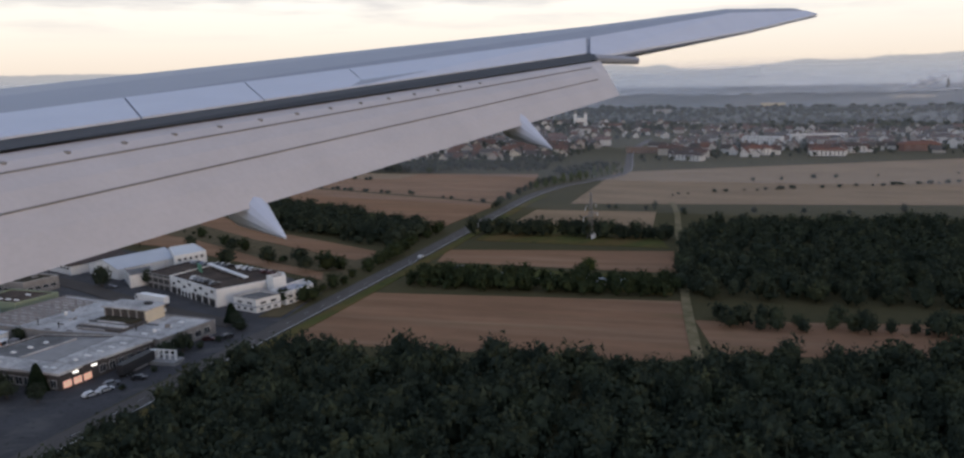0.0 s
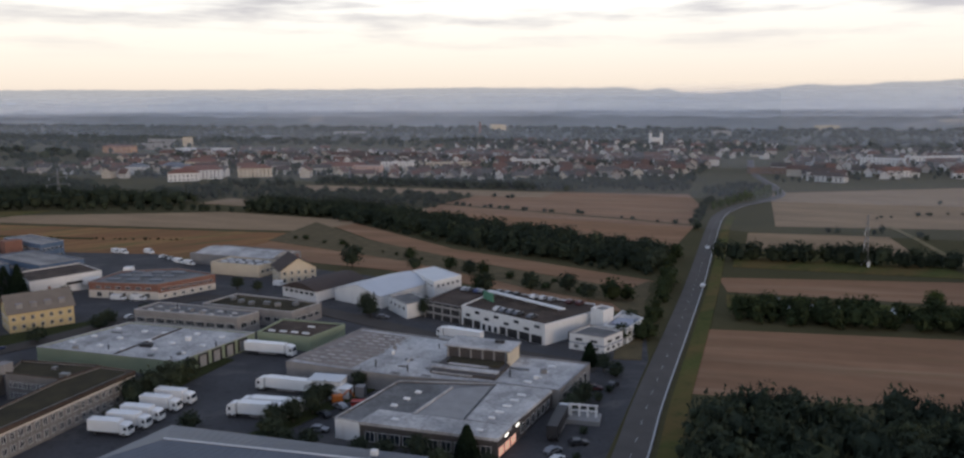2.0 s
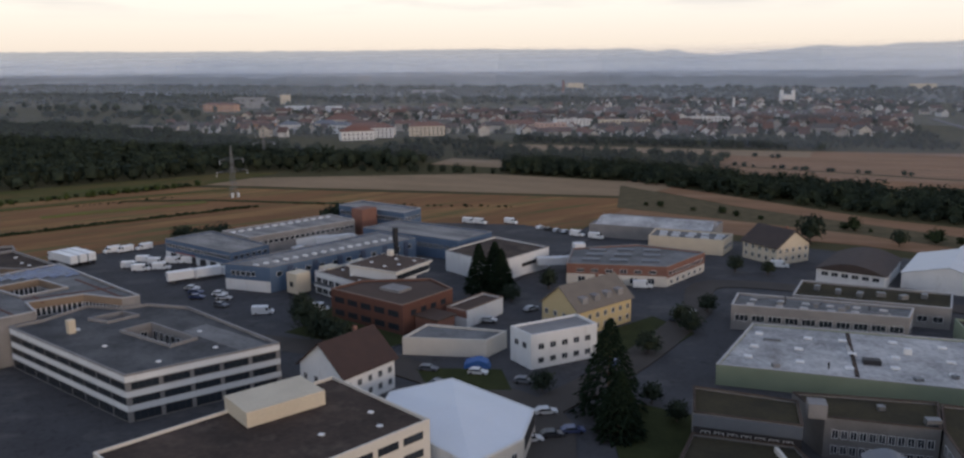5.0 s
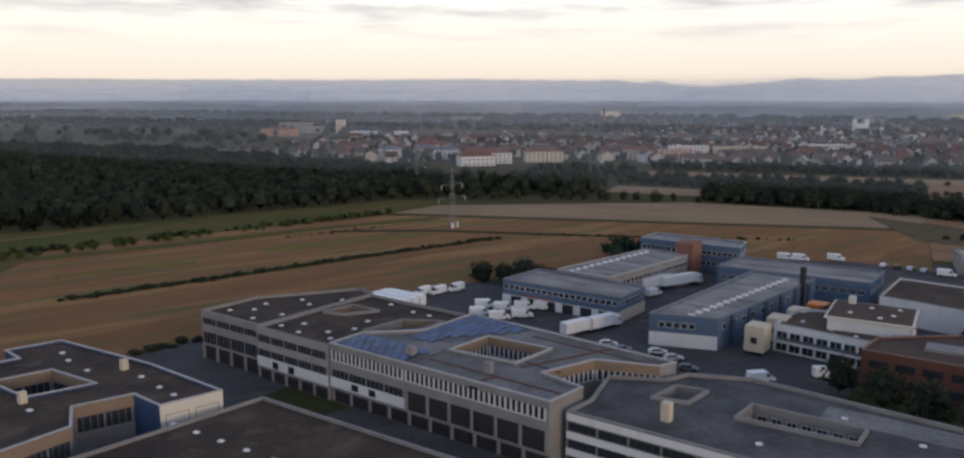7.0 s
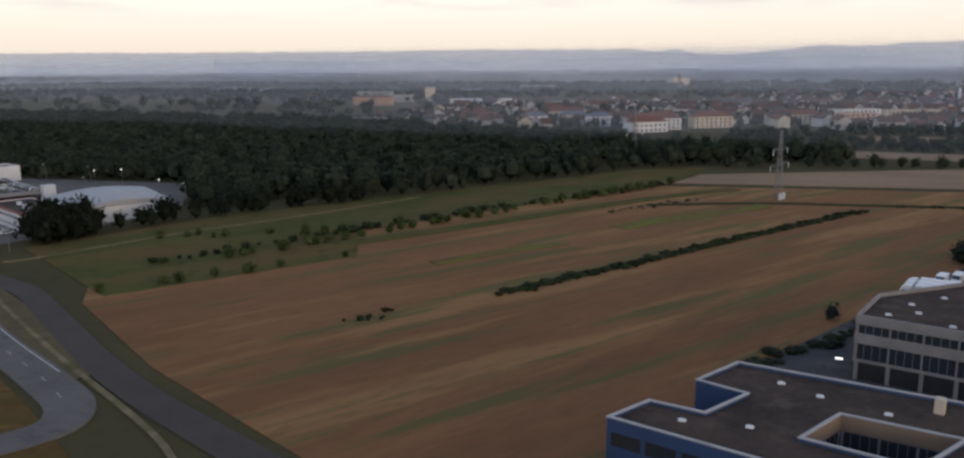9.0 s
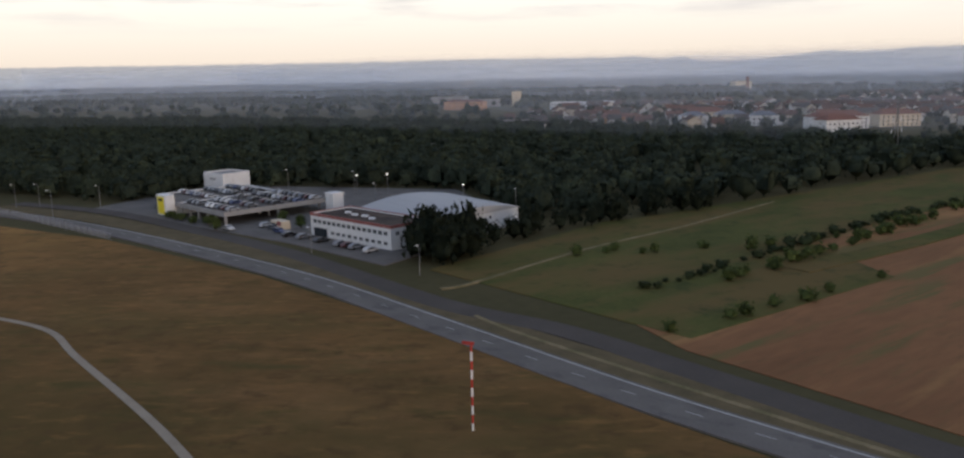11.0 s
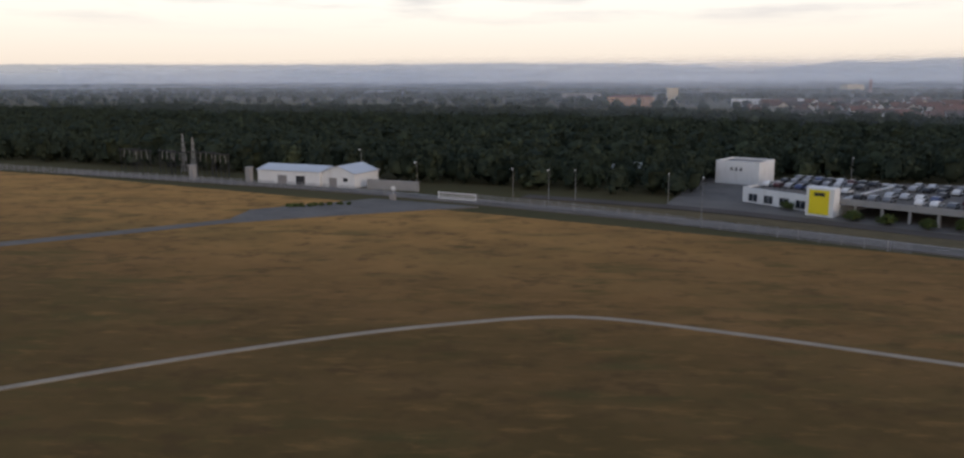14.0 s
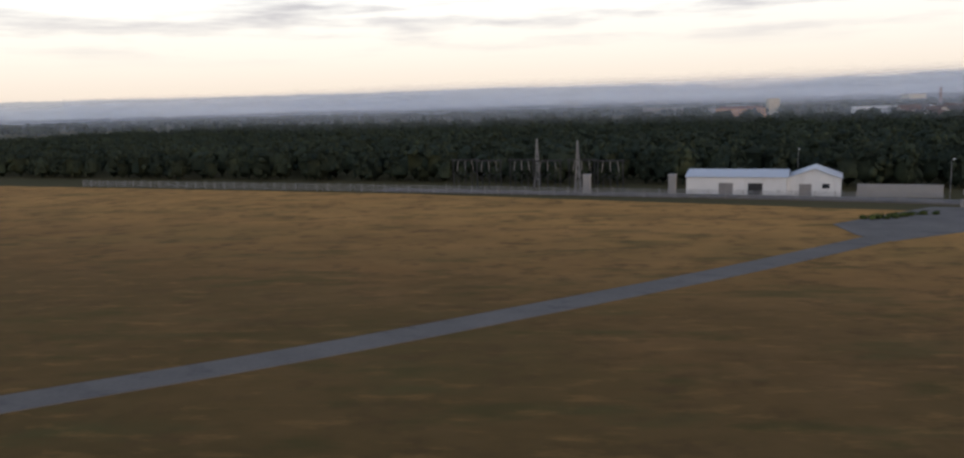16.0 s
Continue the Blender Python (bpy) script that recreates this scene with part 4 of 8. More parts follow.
wood("woodland", scatter([(-143, 96), (150, 96), (150, 262), (40, 242), (0, 226), (-30, 210), (-100, 198), (-144, 191)], 6.2, 8, 13, 0.85),
     "dense dark broadleaf wood beside the road", M["leaf"])
wood("tree_belt", scatter([(-500, 468), (-416, 458), (-350, 424), (-292, 390), (-240, 370), (-186, 348), (-187, 392), (-230, 412), (-300, 440), (-400, 485), (-500, 500)], 6.4, 7, 12, 1.1) + along([(-416, 455), (-350, 420), (-290, 385), (-240, 366), (-186, 346)], 6, 3, 6, 2, 1.2, 0.2),
     "dense dark tree belt between fields", M["leaf"])
wood("scrub", along([(-400, 380), (-300, 345), (-250, 324), (-200, 308)], 9, 1.5, 4, 3, 1.3, 0.45) + [(-192, 296, 10, 12), (-187, 299, 8, 9), (-213, 306, 7, 6), (-221, 305, 4, 6), (-228, 305, 3, 6), (-254, 320, 8, 8), (-246, 294, 9, 7), (-275, 330, 7, 8), (-302, 345, 7, 7), (-206, 302, 4, 6)]
     + along([(-176, 328), (-173, 283), (-171, 246)], 4.5, 4, 8, 1.6, 1.0, 0.12) + along([(-184, 400), (-179, 350), (-176, 325)], 5, 4, 9, 2, 0.9, 0.12), "bushes and young trees along the fields", M["hedge"])
wood("scrub", along([(-169, 150), (-172, 208)], 7, 2, 4, 1.0, 1.1, 0.35) + [(-172, 211, 5, 6), (-175, 190, 4, 4), (-190, 270, 3, 4), (-205, 276, 2, 4), (-250, 279, 3, 4), (-262, 284, 4, 5)], "bushes and small trees behind the parking house", M["leaf"])
wood("poplar_row", [(-182 + 8.5 * i + 3 * j, 598 + 19 * i + 7 * j, 6 + RNG.uniform(-1, 1.4), 3.2) for i in range(5) for j in range(3)], "rows of young green trees at the bend of the road", M["leaf2"], SMALL)
wood("scrub", along([(-1050, 169), (-1038, 180)], 1.0, 0.7, 1.6, 1.2, 1.8), "low dry weeds beside the turning place", M["leaf2"], SMALL)
wood("hedge", along([(-560, 560), (-378, 549), (-322, 537), (-266, 528), (-192, 500)], 5, 2, 4, 1.2, 1.5, 0.4) + along([(-500, 606), (-300, 600)], 9, 2, 4.5, 2, 1.2, 0.7)
     + along([(-185, 480), (-190, 560), (-190, 640)], 5, 3, 6, 3, 1.0, 0.2), "low field hedges with gaps", M["leaf"])
wood("tree_belt", scatter([(-150, 278), (-40, 294), (-42, 314), (-152, 302)], 5.0, 4, 9, 1.0, 0.08) + scatter([(-150, 303), (-44, 312), (-44, 328), (-110, 326)], 6, 1.5, 4, 1.3, 0.5) + [(-81, 315, 8, 9)],
     "dark hedge trees between stubble fields", M["hedge"])
wood("tree_belt", along([(-160, 396), (-110, 402), (-56, 406)], 2.6, 7, 12, 4.0, 0.9) + along([(-140, 500), (-80, 500)], 8, 3, 6, 4, 1.0, 0.3), "row of dark round trees between fields", M["leaf"])
wood("woodland", scatter([(-40, 296), (130, 312), (150, 470), (60, 480), (-55, 432)], 7.5, 7, 12, 0.85, 0.06) + scatter([(-28, 272), (120, 300), (120, 285), (-25, 258)], 6.5, 5, 9, 0.9, 0.15)
     + scatter([(-70, 500), (120, 540), (120, 480), (-60, 440)], 14, 3, 6, 1.0, 0.6), "dark broadleaf wood between fields", M["leaf"])
wood("hedge", along([(-86, 562), (-48, 592), (18, 631), (90, 668), (220, 735)], 4.5, 1.5, 3.6, 2.5, 1.7, 0.45) + along([(-60, 640), (40, 700), (160, 760)], 16, 2, 5, 3, 1.1, 0.6), "scattered hedge bushes across the pale field", M["leaf"])
W2 = [(-1010, 330), (-985, 300), (-880, 300), (-800, 262), (-748, 276), (-660, 414), (-632, 430), (-560, 470), (-560, 488), (-640, 500), (-760, 560), (-1010, 640)]
wood("woodland", scatter(W2, 9.5, 8, 14, 0.9, 0.03), "dense dark wood behind the airfield road", M["leaf"], SMALL)
wood("woodland", scatter([(-1600, 232), (-1005, 232), (-985, 300), (-1010, 330), (-1010, 640), (-1600, 640)], 11, 10, 15, 0.95, 0.03), "dense dark wood behind the substation", M["leaf"], SMALL)
wood("tree_belt", scatter([(-796, 168), (-811, 172), (-812, 184), (-806, 192), (-794, 190)], 4.2, 10, 15, 0.75) + along([(-806, 178), (-790, 215), (-768, 250), (-748, 276)], 5, 7, 12, 3, 0.85) , "tall dark tree clump beside the white hall", M["darkleaf"])
wood("tree_belt", along([(-1500, 233), (-1180, 233), (-1010, 234)], 5, 8, 14, 3, 0.8), "dark trees at the edge of the wood", M["leaf"])
wood("tree_belt", scatter([(-1010, 226), (-955, 222), (-958, 300), (-1000, 306)], 8, 8, 12, 0.9) + scatter([(-955, 272), (-850, 292), (-800, 235), (-780, 250), (-800, 320), (-960, 330)], 9, 8, 13, 0.9), "dark trees round the car park", M["leaf"])
wood("hedge", along([(-735, 172), (-718, 204), (-640, 356)], 5, 2.5, 5, 1.5, 1.1, 0.15) + along([(-740, 132), (-700, 190)], 6, 1.5, 4, 2, 1.2, 0.3) + along([(-775, 190), (-730, 210), (-705, 240)], 6, 2, 5, 3, 1.1, 0.3), "low dark hedge along the meadow", M["leaf2"])
wood("hedge", along([(-650, 166), (-630, 200), (-604, 247), (-566, 311)], 0.6, 0.5, 1.5, 2.2, 2.4, 0.08) + along([(-672, 137), (-664, 147)], 1.2, 0.6, 1.6, 2.0, 2.0, 0.2) + along([(-560, 322), (-500, 338), (-440, 352)], 2.5, 0.6, 1.6, 1.6, 2.0, 0.4)
     + along([(-650, 280), (-625, 318)], 1.2, 0.4, 0.9, 3.0, 3.0, 0.2), "low green bushes and weeds in the ditch", M["hedge"], SMALL)
wood("hedge", along([(-748, 164), (-705, 249), (-643, 354)], 1.6, 1.0, 3.2, 1.6, 1.7, 0.25), "low dark hedge between stubble and meadow", M["hedge"], SMALL)
wood("tree_belt", along([(-628, 428), (-545, 455), (-470, 462), (-392, 455)], 7, 5, 9, 2.5, 0.95, 0.12) + scatter([(-560, 530), (-372, 524), (-372, 590), (-560, 596)], 9, 5, 9, 1.0, 0.15), "tree rows between the pale fields", M["leaf"])
wood("tree_belt", scatter([(-640, 505), (-565, 492), (-565, 640), (-640, 640)], 9, 5, 10, 1.0, 0.25) + scatter([(-560, 650), (-300, 660), (-300, 690), (-560, 690)], 9, 5, 9, 1.0, 0.2), "garden trees at the edge of the town", M["leaf"], SMALL)
wood("tree_belt", scatter([(-520, 300), (-500, 306), (-494, 290), (-512, 286)], 5, 5, 9, 1.0) + scatter([(-548, 238), (-535, 250), (-520, 245), (-528, 226)], 5, 4, 8, 1.0) + [(-577, 175, 4, 4)] + along([(-592, 137), (-589, 144), (-583, 152), (-573, 167), (-566, 180)], 0.8, 0.8, 1.8, 2.0, 2.2, 0.1), "dark bushes at the edge of the yards", M["leaf"])
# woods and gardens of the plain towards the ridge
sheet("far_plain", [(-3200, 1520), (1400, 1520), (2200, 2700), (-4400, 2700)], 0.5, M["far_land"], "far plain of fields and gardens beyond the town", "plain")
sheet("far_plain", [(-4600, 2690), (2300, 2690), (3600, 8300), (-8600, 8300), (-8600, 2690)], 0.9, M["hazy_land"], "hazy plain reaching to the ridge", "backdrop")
wood("woodland", [(x, y, RNG.uniform(7, 12), RNG.uniform(12, 22)) for x, y in zip(RNG.uniform(-2300, 900, 2400), RNG.uniform(1250, 2000, 2400))], "far woods of the plain beyond the town", M["leaf"], FAR)
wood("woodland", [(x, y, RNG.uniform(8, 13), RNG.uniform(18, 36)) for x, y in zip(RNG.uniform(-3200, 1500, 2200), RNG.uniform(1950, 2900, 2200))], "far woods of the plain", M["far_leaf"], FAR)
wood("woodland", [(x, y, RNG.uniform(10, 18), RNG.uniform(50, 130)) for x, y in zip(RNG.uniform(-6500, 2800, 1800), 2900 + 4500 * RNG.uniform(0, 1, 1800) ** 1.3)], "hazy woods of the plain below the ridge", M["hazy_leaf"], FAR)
wood("woodland", [(x, y, RNG.uniform(9, 14), RNG.uniform(12, 24)) for x, y in zip(RNG.uniform(-3200, -1020, 1600), RNG.uniform(640, 2200, 1600))], "far woods beyond the airfield", M["leaf"], FAR)

# lawns and verges inside the estate
for i, (pts, label) in enumerate((([(-372, 176), (-352, 168), (-344, 196), (-356, 206)], "lawn beside the yellow house"), ([(-345, 120), (-336, 126), (-332, 146), (-356, 150)], "rough lawn round the spruces"),
                                  ([(-243, 139), (-233, 180), (-229, 180), (-237, 138)], "planted strip between the yards"), ([(-286, 140), (-279, 141), (-281, 186), (-288, 186)], "planted strip beside the lorries"),
                                  ([(-545, 132), (-528, 127), (-531, 121), (-548, 124)], "small lawn between the offices"),
                                  ([(-440, 160), (-412, 156), (-404, 172), (-436, 178)], "dark shrubbery beside the brick office"), ([(-390, 140), (-374, 146), (-380, 156), (-398, 150)], "rough yard with weeds"))):
    sheet("lawn", pts, 0.28 + 0.004 * i, M["ditch"], label, "lawn")
strip("street", [(-470, 150), (-421, 153), (-392, 147), (-366, 138), (-357, 118), (-350, 90)], 9.0, 0.30, M["asphalt"], "grey side street through the estate", "road")
strip("street", [(-366, 138), (-356, 165), (-350, 190), (-346, 215), (-344, 245), (-300, 246), (-255, 234), (-215, 222), (-178, 216)], 8.0, 0.31, M["asphalt"], "grey side street through the estate", "road")


# thin translucent sheets that stand in for mist and haze over the plain, one behind the other, thicker far out
def mist(name, thick):
    m = bpy.data.materials.new(name)
    m.use_nodes = True
    mn, ml = m.node_tree.nodes, m.node_tree.links
    mn.clear()
    m_out, m_mix, m_clear, m_both, m_front, m_back = (mn.new("ShaderNode" + k) for k in ("OutputMaterial", "MixShader", "BsdfTransparent", "MixShader", "BsdfDiffuse", "BsdfTranslucent"))
    for node in (m_front, m_back):
        node.inputs["Color"].default_value = (0.80, 0.85, 0.95, 1)
    ml.new(m_front.outputs[0], m_both.inputs[1])
    ml.new(m_back.outputs[0], m_both.inputs[2])
    m_geo, m_sep, m_map, m_noise, m_fade, m_thin, m_mul, m_tc = (mn.new("ShaderNode" + k) for k in ("NewGeometry", "SeparateXYZ", "Mapping", "TexNoise", "MapRange", "MapRange", "Math", "TexCoord"))
    ml.new(m_tc.outputs["Generated"], m_sep.inputs[0])
    ml.new(m_geo.outputs["Position"], m_map.inputs[0])
    m_map.inputs["Scale"].default_value = (0.0022, 0.01, 0.02)
    m_noise.inputs["Scale"].default_value, m_noise.inputs["Detail"].default_value = 1.0, 4
    ml.new(m_map.outputs[0], m_noise.inputs["Vector"])
    m_fade.interpolation_type = "SMOOTHSTEP"
    for node, values in ((m_fade, (0.25, 0.98, thick, 0.0)), (m_thin, (0.3, 0.7, 0.55, 1.0))):
        for key, value in zip(("From Min", "From Max", "To Min", "To Max"), values):
            node.inputs[key].default_value = value
    ml.new(m_sep.outputs[2], m_fade.inputs["Value"])
    ml.new(m_noise.outputs["Fac"], m_thin.inputs["Value"])
    m_mul.operation = "MULTIPLY"
    ml.new(m_fade.outputs[0], m_mul.inputs[0])
    ml.new(m_thin.outputs[0], m_mul.inputs[1])
    ml.new(m_mul.outputs[0], m_mix.inputs[0])
    ml.new(m_clear.outputs[0], m_mix.inputs[1])
    ml.new(m_both.outputs[0], m_mix.inputs[2])
    ml.new(m_mix.outputs[0], m_out.inputs[0])
    return m


# upright sheets added for haze; the near ones pale the town and trees
for y, top, thick in ((500, 40, 0.07), (660, 46, 0.12), (980, 54, 0.20), (1500, 66, 0.32), (2350, 94, 0.46), (3900, 150, 0.60), (6400, 250, 0.78)):
    n = 24
    xs = [-2.2 * y - 1400 + (2.9 * y + 1700) * i / n for i in range(n + 1)]
    v = [(x, y + 0.03 * y * math.sin(i * 1.3), z) for i, x in enumerate(xs) for z in (0, top)]
    bank = new("mist_bank", mesh_of("mist_bank", v, [(2 * i, 2 * i + 2, 2 * i + 3, 2 * i + 1) for i in range(n)], mist("mist", thick)))
    tagged(bank, "pale translucent sheet standing in for mist and haze over the plain", "mist", kind="stuff")

# ---- buildings of the trading estate ----
def skylights(bld, spots, z=None, size=(1.0, 0.8, 0.24), mat="frame_white", turn=0.0, name="skylight"):
    z = bld.h if z is None else z
    me = Bm().box(-size[0] / 2, -size[1] / 2, 0, size[0] / 2, size[1] / 2, size[2], 0.12).mesh(name, M[mat])
    for x, y in spots:
        part(name, me, bld.ob, m=pose(x - bld.c[0], y - bld.c[1], z, 0, 0, turn))


def lattice(p0, du, dv, nu, nv, jitter=0.4):
    return [(p0[0] + du[0] * i + dv[0] * j + random.uniform(-jitter, jitter), p0[1] + du[1] * i + dv[1] * j + random.uniform(-jitter, jitter))
            for i in range(nu) for j in range(nv)]


def gabled(name, label, at, w, d, eave, ridge, turn, wall, roof, over=0.6, category="house", group="", rows=(), wgap=1.4, chimney=True):
    """A house with its ridge along its own x."""
    e = thing(name, label, category, (*at, 0), turn, group)
    b = Bm()
    x, y = w / 2, d / 2
    b.add([(-x, -y, 0), (x, -y, 0), (x, y, 0), (-x, y, 0), (-x, -y, eave), (x, -y, eave), (x, y, eave), (-x, y, eave), (-x, 0, ridge), (x, 0, ridge)],
          [(0, 1, 5, 4), (2, 3, 7, 6), (1, 2, 6, 9, 5), (3, 0, 4, 8, 7)])
    part("wall", b.mesh("wall", M[wall]), e)
    b, t = Bm(), 0.22
    k = (ridge - eave) / y
    ey, ez = y + over, eave - over * k
    for s in (-1, 1):
        b.add([(-x - over, s * ey, ez), (x + over, s * ey, ez), (x + over, 0, ridge), (-x - over, 0, ridge),
               (-x - over, s * ey, ez + t), (x + over, s * ey, ez + t), (x + over, 0, ridge + t), (-x - over, 0, ridge + t)],
              [(0, 1, 2, 3), (4, 5, 6, 7), (0, 1, 5, 4), (1, 2, 6, 5), (3, 0, 4, 7)])
    part("roof", b.mesh("roof", M[roof]), e)
    if chimney:
        part("chimney", Bm().box(w * 0.2, 0.5, ridge - 1.6, w * 0.2 + 0.8, 1.2, ridge + 0.9, 0.06).mesh("chimney", M["brickw"]), e)
    fm, pm = window_meshes(1.2, 1.4, 1)
    for z in rows:
        for side, length in ((0, w), (1, d), (2, w), (3, d)):
            n = max(1, int((length - 1.0) // (1.2 + wgap)))
            for i in range(n):
                s = -length / 2 + (i + 0.5) * length / n - 0.6
                m = pose(0, 0, 0, 0, 0, 90 * side) @ pose(s, -(y if side % 2 == 0 else x), z)
                f = part("window", fm, e, m=m)
                part("pane", pm, f)
    return e


def barrel(bld, pts, h, rise, mat, name="vault", label="", n=8):
    """A curved roof over four corners, arched across the first side."""
    a, b, c, d = (Vector((x - bld.c[0], y - bld.c[1], 0)) for x, y in pts)
    v, f = [], []
    for i in range(n + 1):
        t = i / n
        z = h + rise * math.sin(math.pi * t)
        for p, q in ((a, b), (d, c)):
            w = p.lerp(q, t)
            v.append((w.x, w.y, z))
    f = [(2 * i, 2 * i + 2, 2 * i + 3, 2 * i + 1) for i in range(n)]
    f += [tuple(range(0, 2 * n + 2, 2))[::-1], tuple(range(1, 2 * n + 2, 2))]
    return part(name, mesh_of(name, v, f, M[mat]), bld.ob, label)


CLUTTER = []
M["frame_white"] = M["white"]
M["lamp_orange"] = bpy.data.materials.new("lit_shop_window")
M["lamp_white"] = bpy.data.materials.new("lit_lamp")
for key, col, power in (("lamp_orange", (1.0, 0.33, 0.06), 0.45), ("lamp_white", (1.0, 0.95, 0.85), 1.6)):
    M[key].use_nodes = True
    p = M[key].node_tree.nodes["Principled BSDF"]
    p.inputs["Emission Color"].default_value, p.inputs["Emission Strength"].default_value = (*col, 1), power

# the depot: a pale hall, a rooftop plant room and a lower L-shaped wing
b = Building("depot", "long depot hall with a pale weathered flat roof", [(-257, 178.4), (-221, 178.6), (-196, 182.6), (-180, 183), (-178, 206), (-197.5, 206), (-227.3, 213.5), (-254, 215)], 4.5, M["greyw"], M["palegravel"],
             parapet=0.3, coping=M["greyw"])
skylights(b, lattice((-216, 181.5), (-1.0, 5.6), (-8.2, -0.6), 3, 2), 4.5, size=(2.6, 0.8, 0.3), mat="gravel")
skylights(b, lattice((-253.2, 182.5), (0.4, 3.0), (3.6, 0.2), 10, 5, 0.35), 4.62, size=(2.5, 0.45, 0.25), mat="palegravel")
skylights(b, lattice((-189, 186.5), (0.6, 4.6), (5, 0.2), 4, 1), 4.5, size=(2.0, 1.0, 0.35), mat="white")
part("roof_panel", Bm().box(-9.3, -15.6, 0, 9.3, 15.6, 0.12).mesh("roof_panel", M["ribroof"]), b.ob, "brown-grey ribbed sheet roof", pose(-246 - b.c[0], 196.6 - b.c[1], 4.52, 0, 0, -3))
b.box("plant_room", (-206.8, 190.4, 4.5), (18.4, 11.6, 0.9), M["darkw"], 1, "dark louvred rooftop plant room", 0.02)
b.box("plant_deck", (-206.6, 193.6, 5.4), (15.0, 4.4, 0.5), M["moss"], 1, "weathered plant deck")
b.box("balcony", (-207.2, 187.6, 5.4), (18.8, 2.2, 0.35), M["palegravel"], 1, "pale concrete balcony edge")
b.box("upper_storey", (-207.4, 200.8, 4.5), (18.2, 7.8, 3.9), M["darkw"], 1, "dark glazed upper plant storey", 0.02)
b.box("plant_roof", (-207.4, 201, 8.4), (19.6, 9.6, 0.4), M["palegravel"], 1, "pale flat slab roof")
for k in range(3):
    b.box("louvre", (-209.5 + 1.0 * k, 184.5 + 3.2 * k, 4.9 + 0.25 * k), (11.5, 0.9, 0.25), M["palegravel"], 1)
for k in range(6):
    b.box("post", (-216.0 + 3.4 * k, 196.6 + 0.06 * k, 5.0), (0.4, 0.35, 3.4), M["concrete"], 1)
b.box("end_wall", (-198.1, 200.4, 4.5), (0.6, 8.6, 3.9), M["cream"], 1, "cream end wall")
b.box("vent", (-203, 203, 8.8), (2.6, 1.6, 0.8), M["dark"], 12)
CLUTTER.append((b, lattice((-232, 184), (8, 0.5), (0, 9), 2, 3, 2.5) + lattice((-193, 189), (6, 0), (0, 7), 2, 2, 2), 4.5, 2))
b.windows(3, 1.0, 2.6, 2.2, 1.2, 2, 2, 1)
b.windows(4, 0.8, 3.2, 2.4, 1.1, 1.0, 1.0, 1)
b.band(4, 3.6, 4.7, M["white"], 0.08, label="white fascia")
b = Building("depot_wing", "low L-shaped depot wing with grey gravel roof and dark walls", [(-222.5, 148.2), (-216, 147.9), (-184, 150.2), (-181.7, 182.2), (-196, 181.7), (-220.3, 175)], 4.5, M["darkw"], M["gravel"], parapet=0.4, coping=M["palegravel"])
for pts, mat, z1 in (([(-216, 147.5), (-183.7, 149.8), (-183.2, 157.2), (-215.2, 155.6)], "palegravel", 5.1), ([(-194.2, 157.4), (-183.6, 157.6), (-181.4, 181.9), (-195.6, 181.2)], "palegravel", 5.0), ([(-206.6, 156.8), (-195, 157.6), (-196.6, 180), (-205.2, 174.6)], "concrete", 4.8)):
    part("roof_panel", mesh_of("roof_panel", [(x - b.c[0], y - b.c[1], z) for z in (4.4, z1) for x, y in pts], [(4, 5, 6, 7), (0, 1, 5, 4), (1, 2, 6, 5), (2, 3, 7, 6), (3, 0, 4, 7)], M[mat]), b.ob)
skylights(b, [(-213.6, 160), (-212.8, 165), (-212.2, 170)], 4.5, (1.6, 1.0, 0.45), "white")
skylights(b, [(-188.6, 164), (-188.2, 168), (-187.8, 172), (-187.4, 176)], 5.0, (2.2, 0.8, 0.3), "white")
skylights(b, [(-209, 151.6), (-192, 152.6), (-189, 152.8), (-189, 160)], 5.0, (1.6, 0.9, 0.3), "white")
part("upstand", Bm().box(-0.25, -9.5, 0, 0.25, 9.5, 0.7).mesh("upstand", M["palegravel"]), b.ob, "pale upstand across the roof", pose(-206 - b.c[0], 165.6 - b.c[1], 4.5, 0, 0, -4))
b.band(0, 0, 4.7, M["white"], 0.05, label="white rendered end wall")
b.windows(1, 0.5, 2.4, 2.4, 0.5, 1, 1, 1)
b.windows(2, 1.0, 2.2, 2.2, 0.8, 12, 1, 1)
for k in range(3):
    part("lit_window", Bm().box(0, -0.06, 0, 2.6, 0.05, 2.0).mesh("lit_window", M["lamp_orange"]), b.ob, "orange-lit shop window", b.spot(2, 0.8 + 3.2 * k, 0.4))
for k in range(2):
    part("lit_window", Bm().box(0, -0.06, 0, 1.8, 0.05, 0.6).mesh("lit_window", M["lamp_white"]), b.ob, "bright strip lamp", b.spot(2, 4 + 6 * k, 3.6))

# the parking house with white panels, an open lower deck and a white tower
b = Building("parking_house", "white parking house with cars on its dark roof", [(-232.7, 245.2), (-198.8, 232), (-187.8, 254), (-190.5, 263), (-229.2, 270.4)], 6.4, M["white"], M["bitumen"], parapet=0.45)
# a dark sheet in place of the shade under the upper floors
b.band(0, 0.1, 2.7, M["dark"], 0.06, 0.6, 0.6, label="dark sheet for the shade of the open ground floor")
for k in range(8):
    part("column", Bm().box(0, -0.25, 0, 0.5, 0.1, 2.8).mesh("column", M["white"]), b.ob, "", b.spot(0, 0.3 + 5.0 * k, 0))
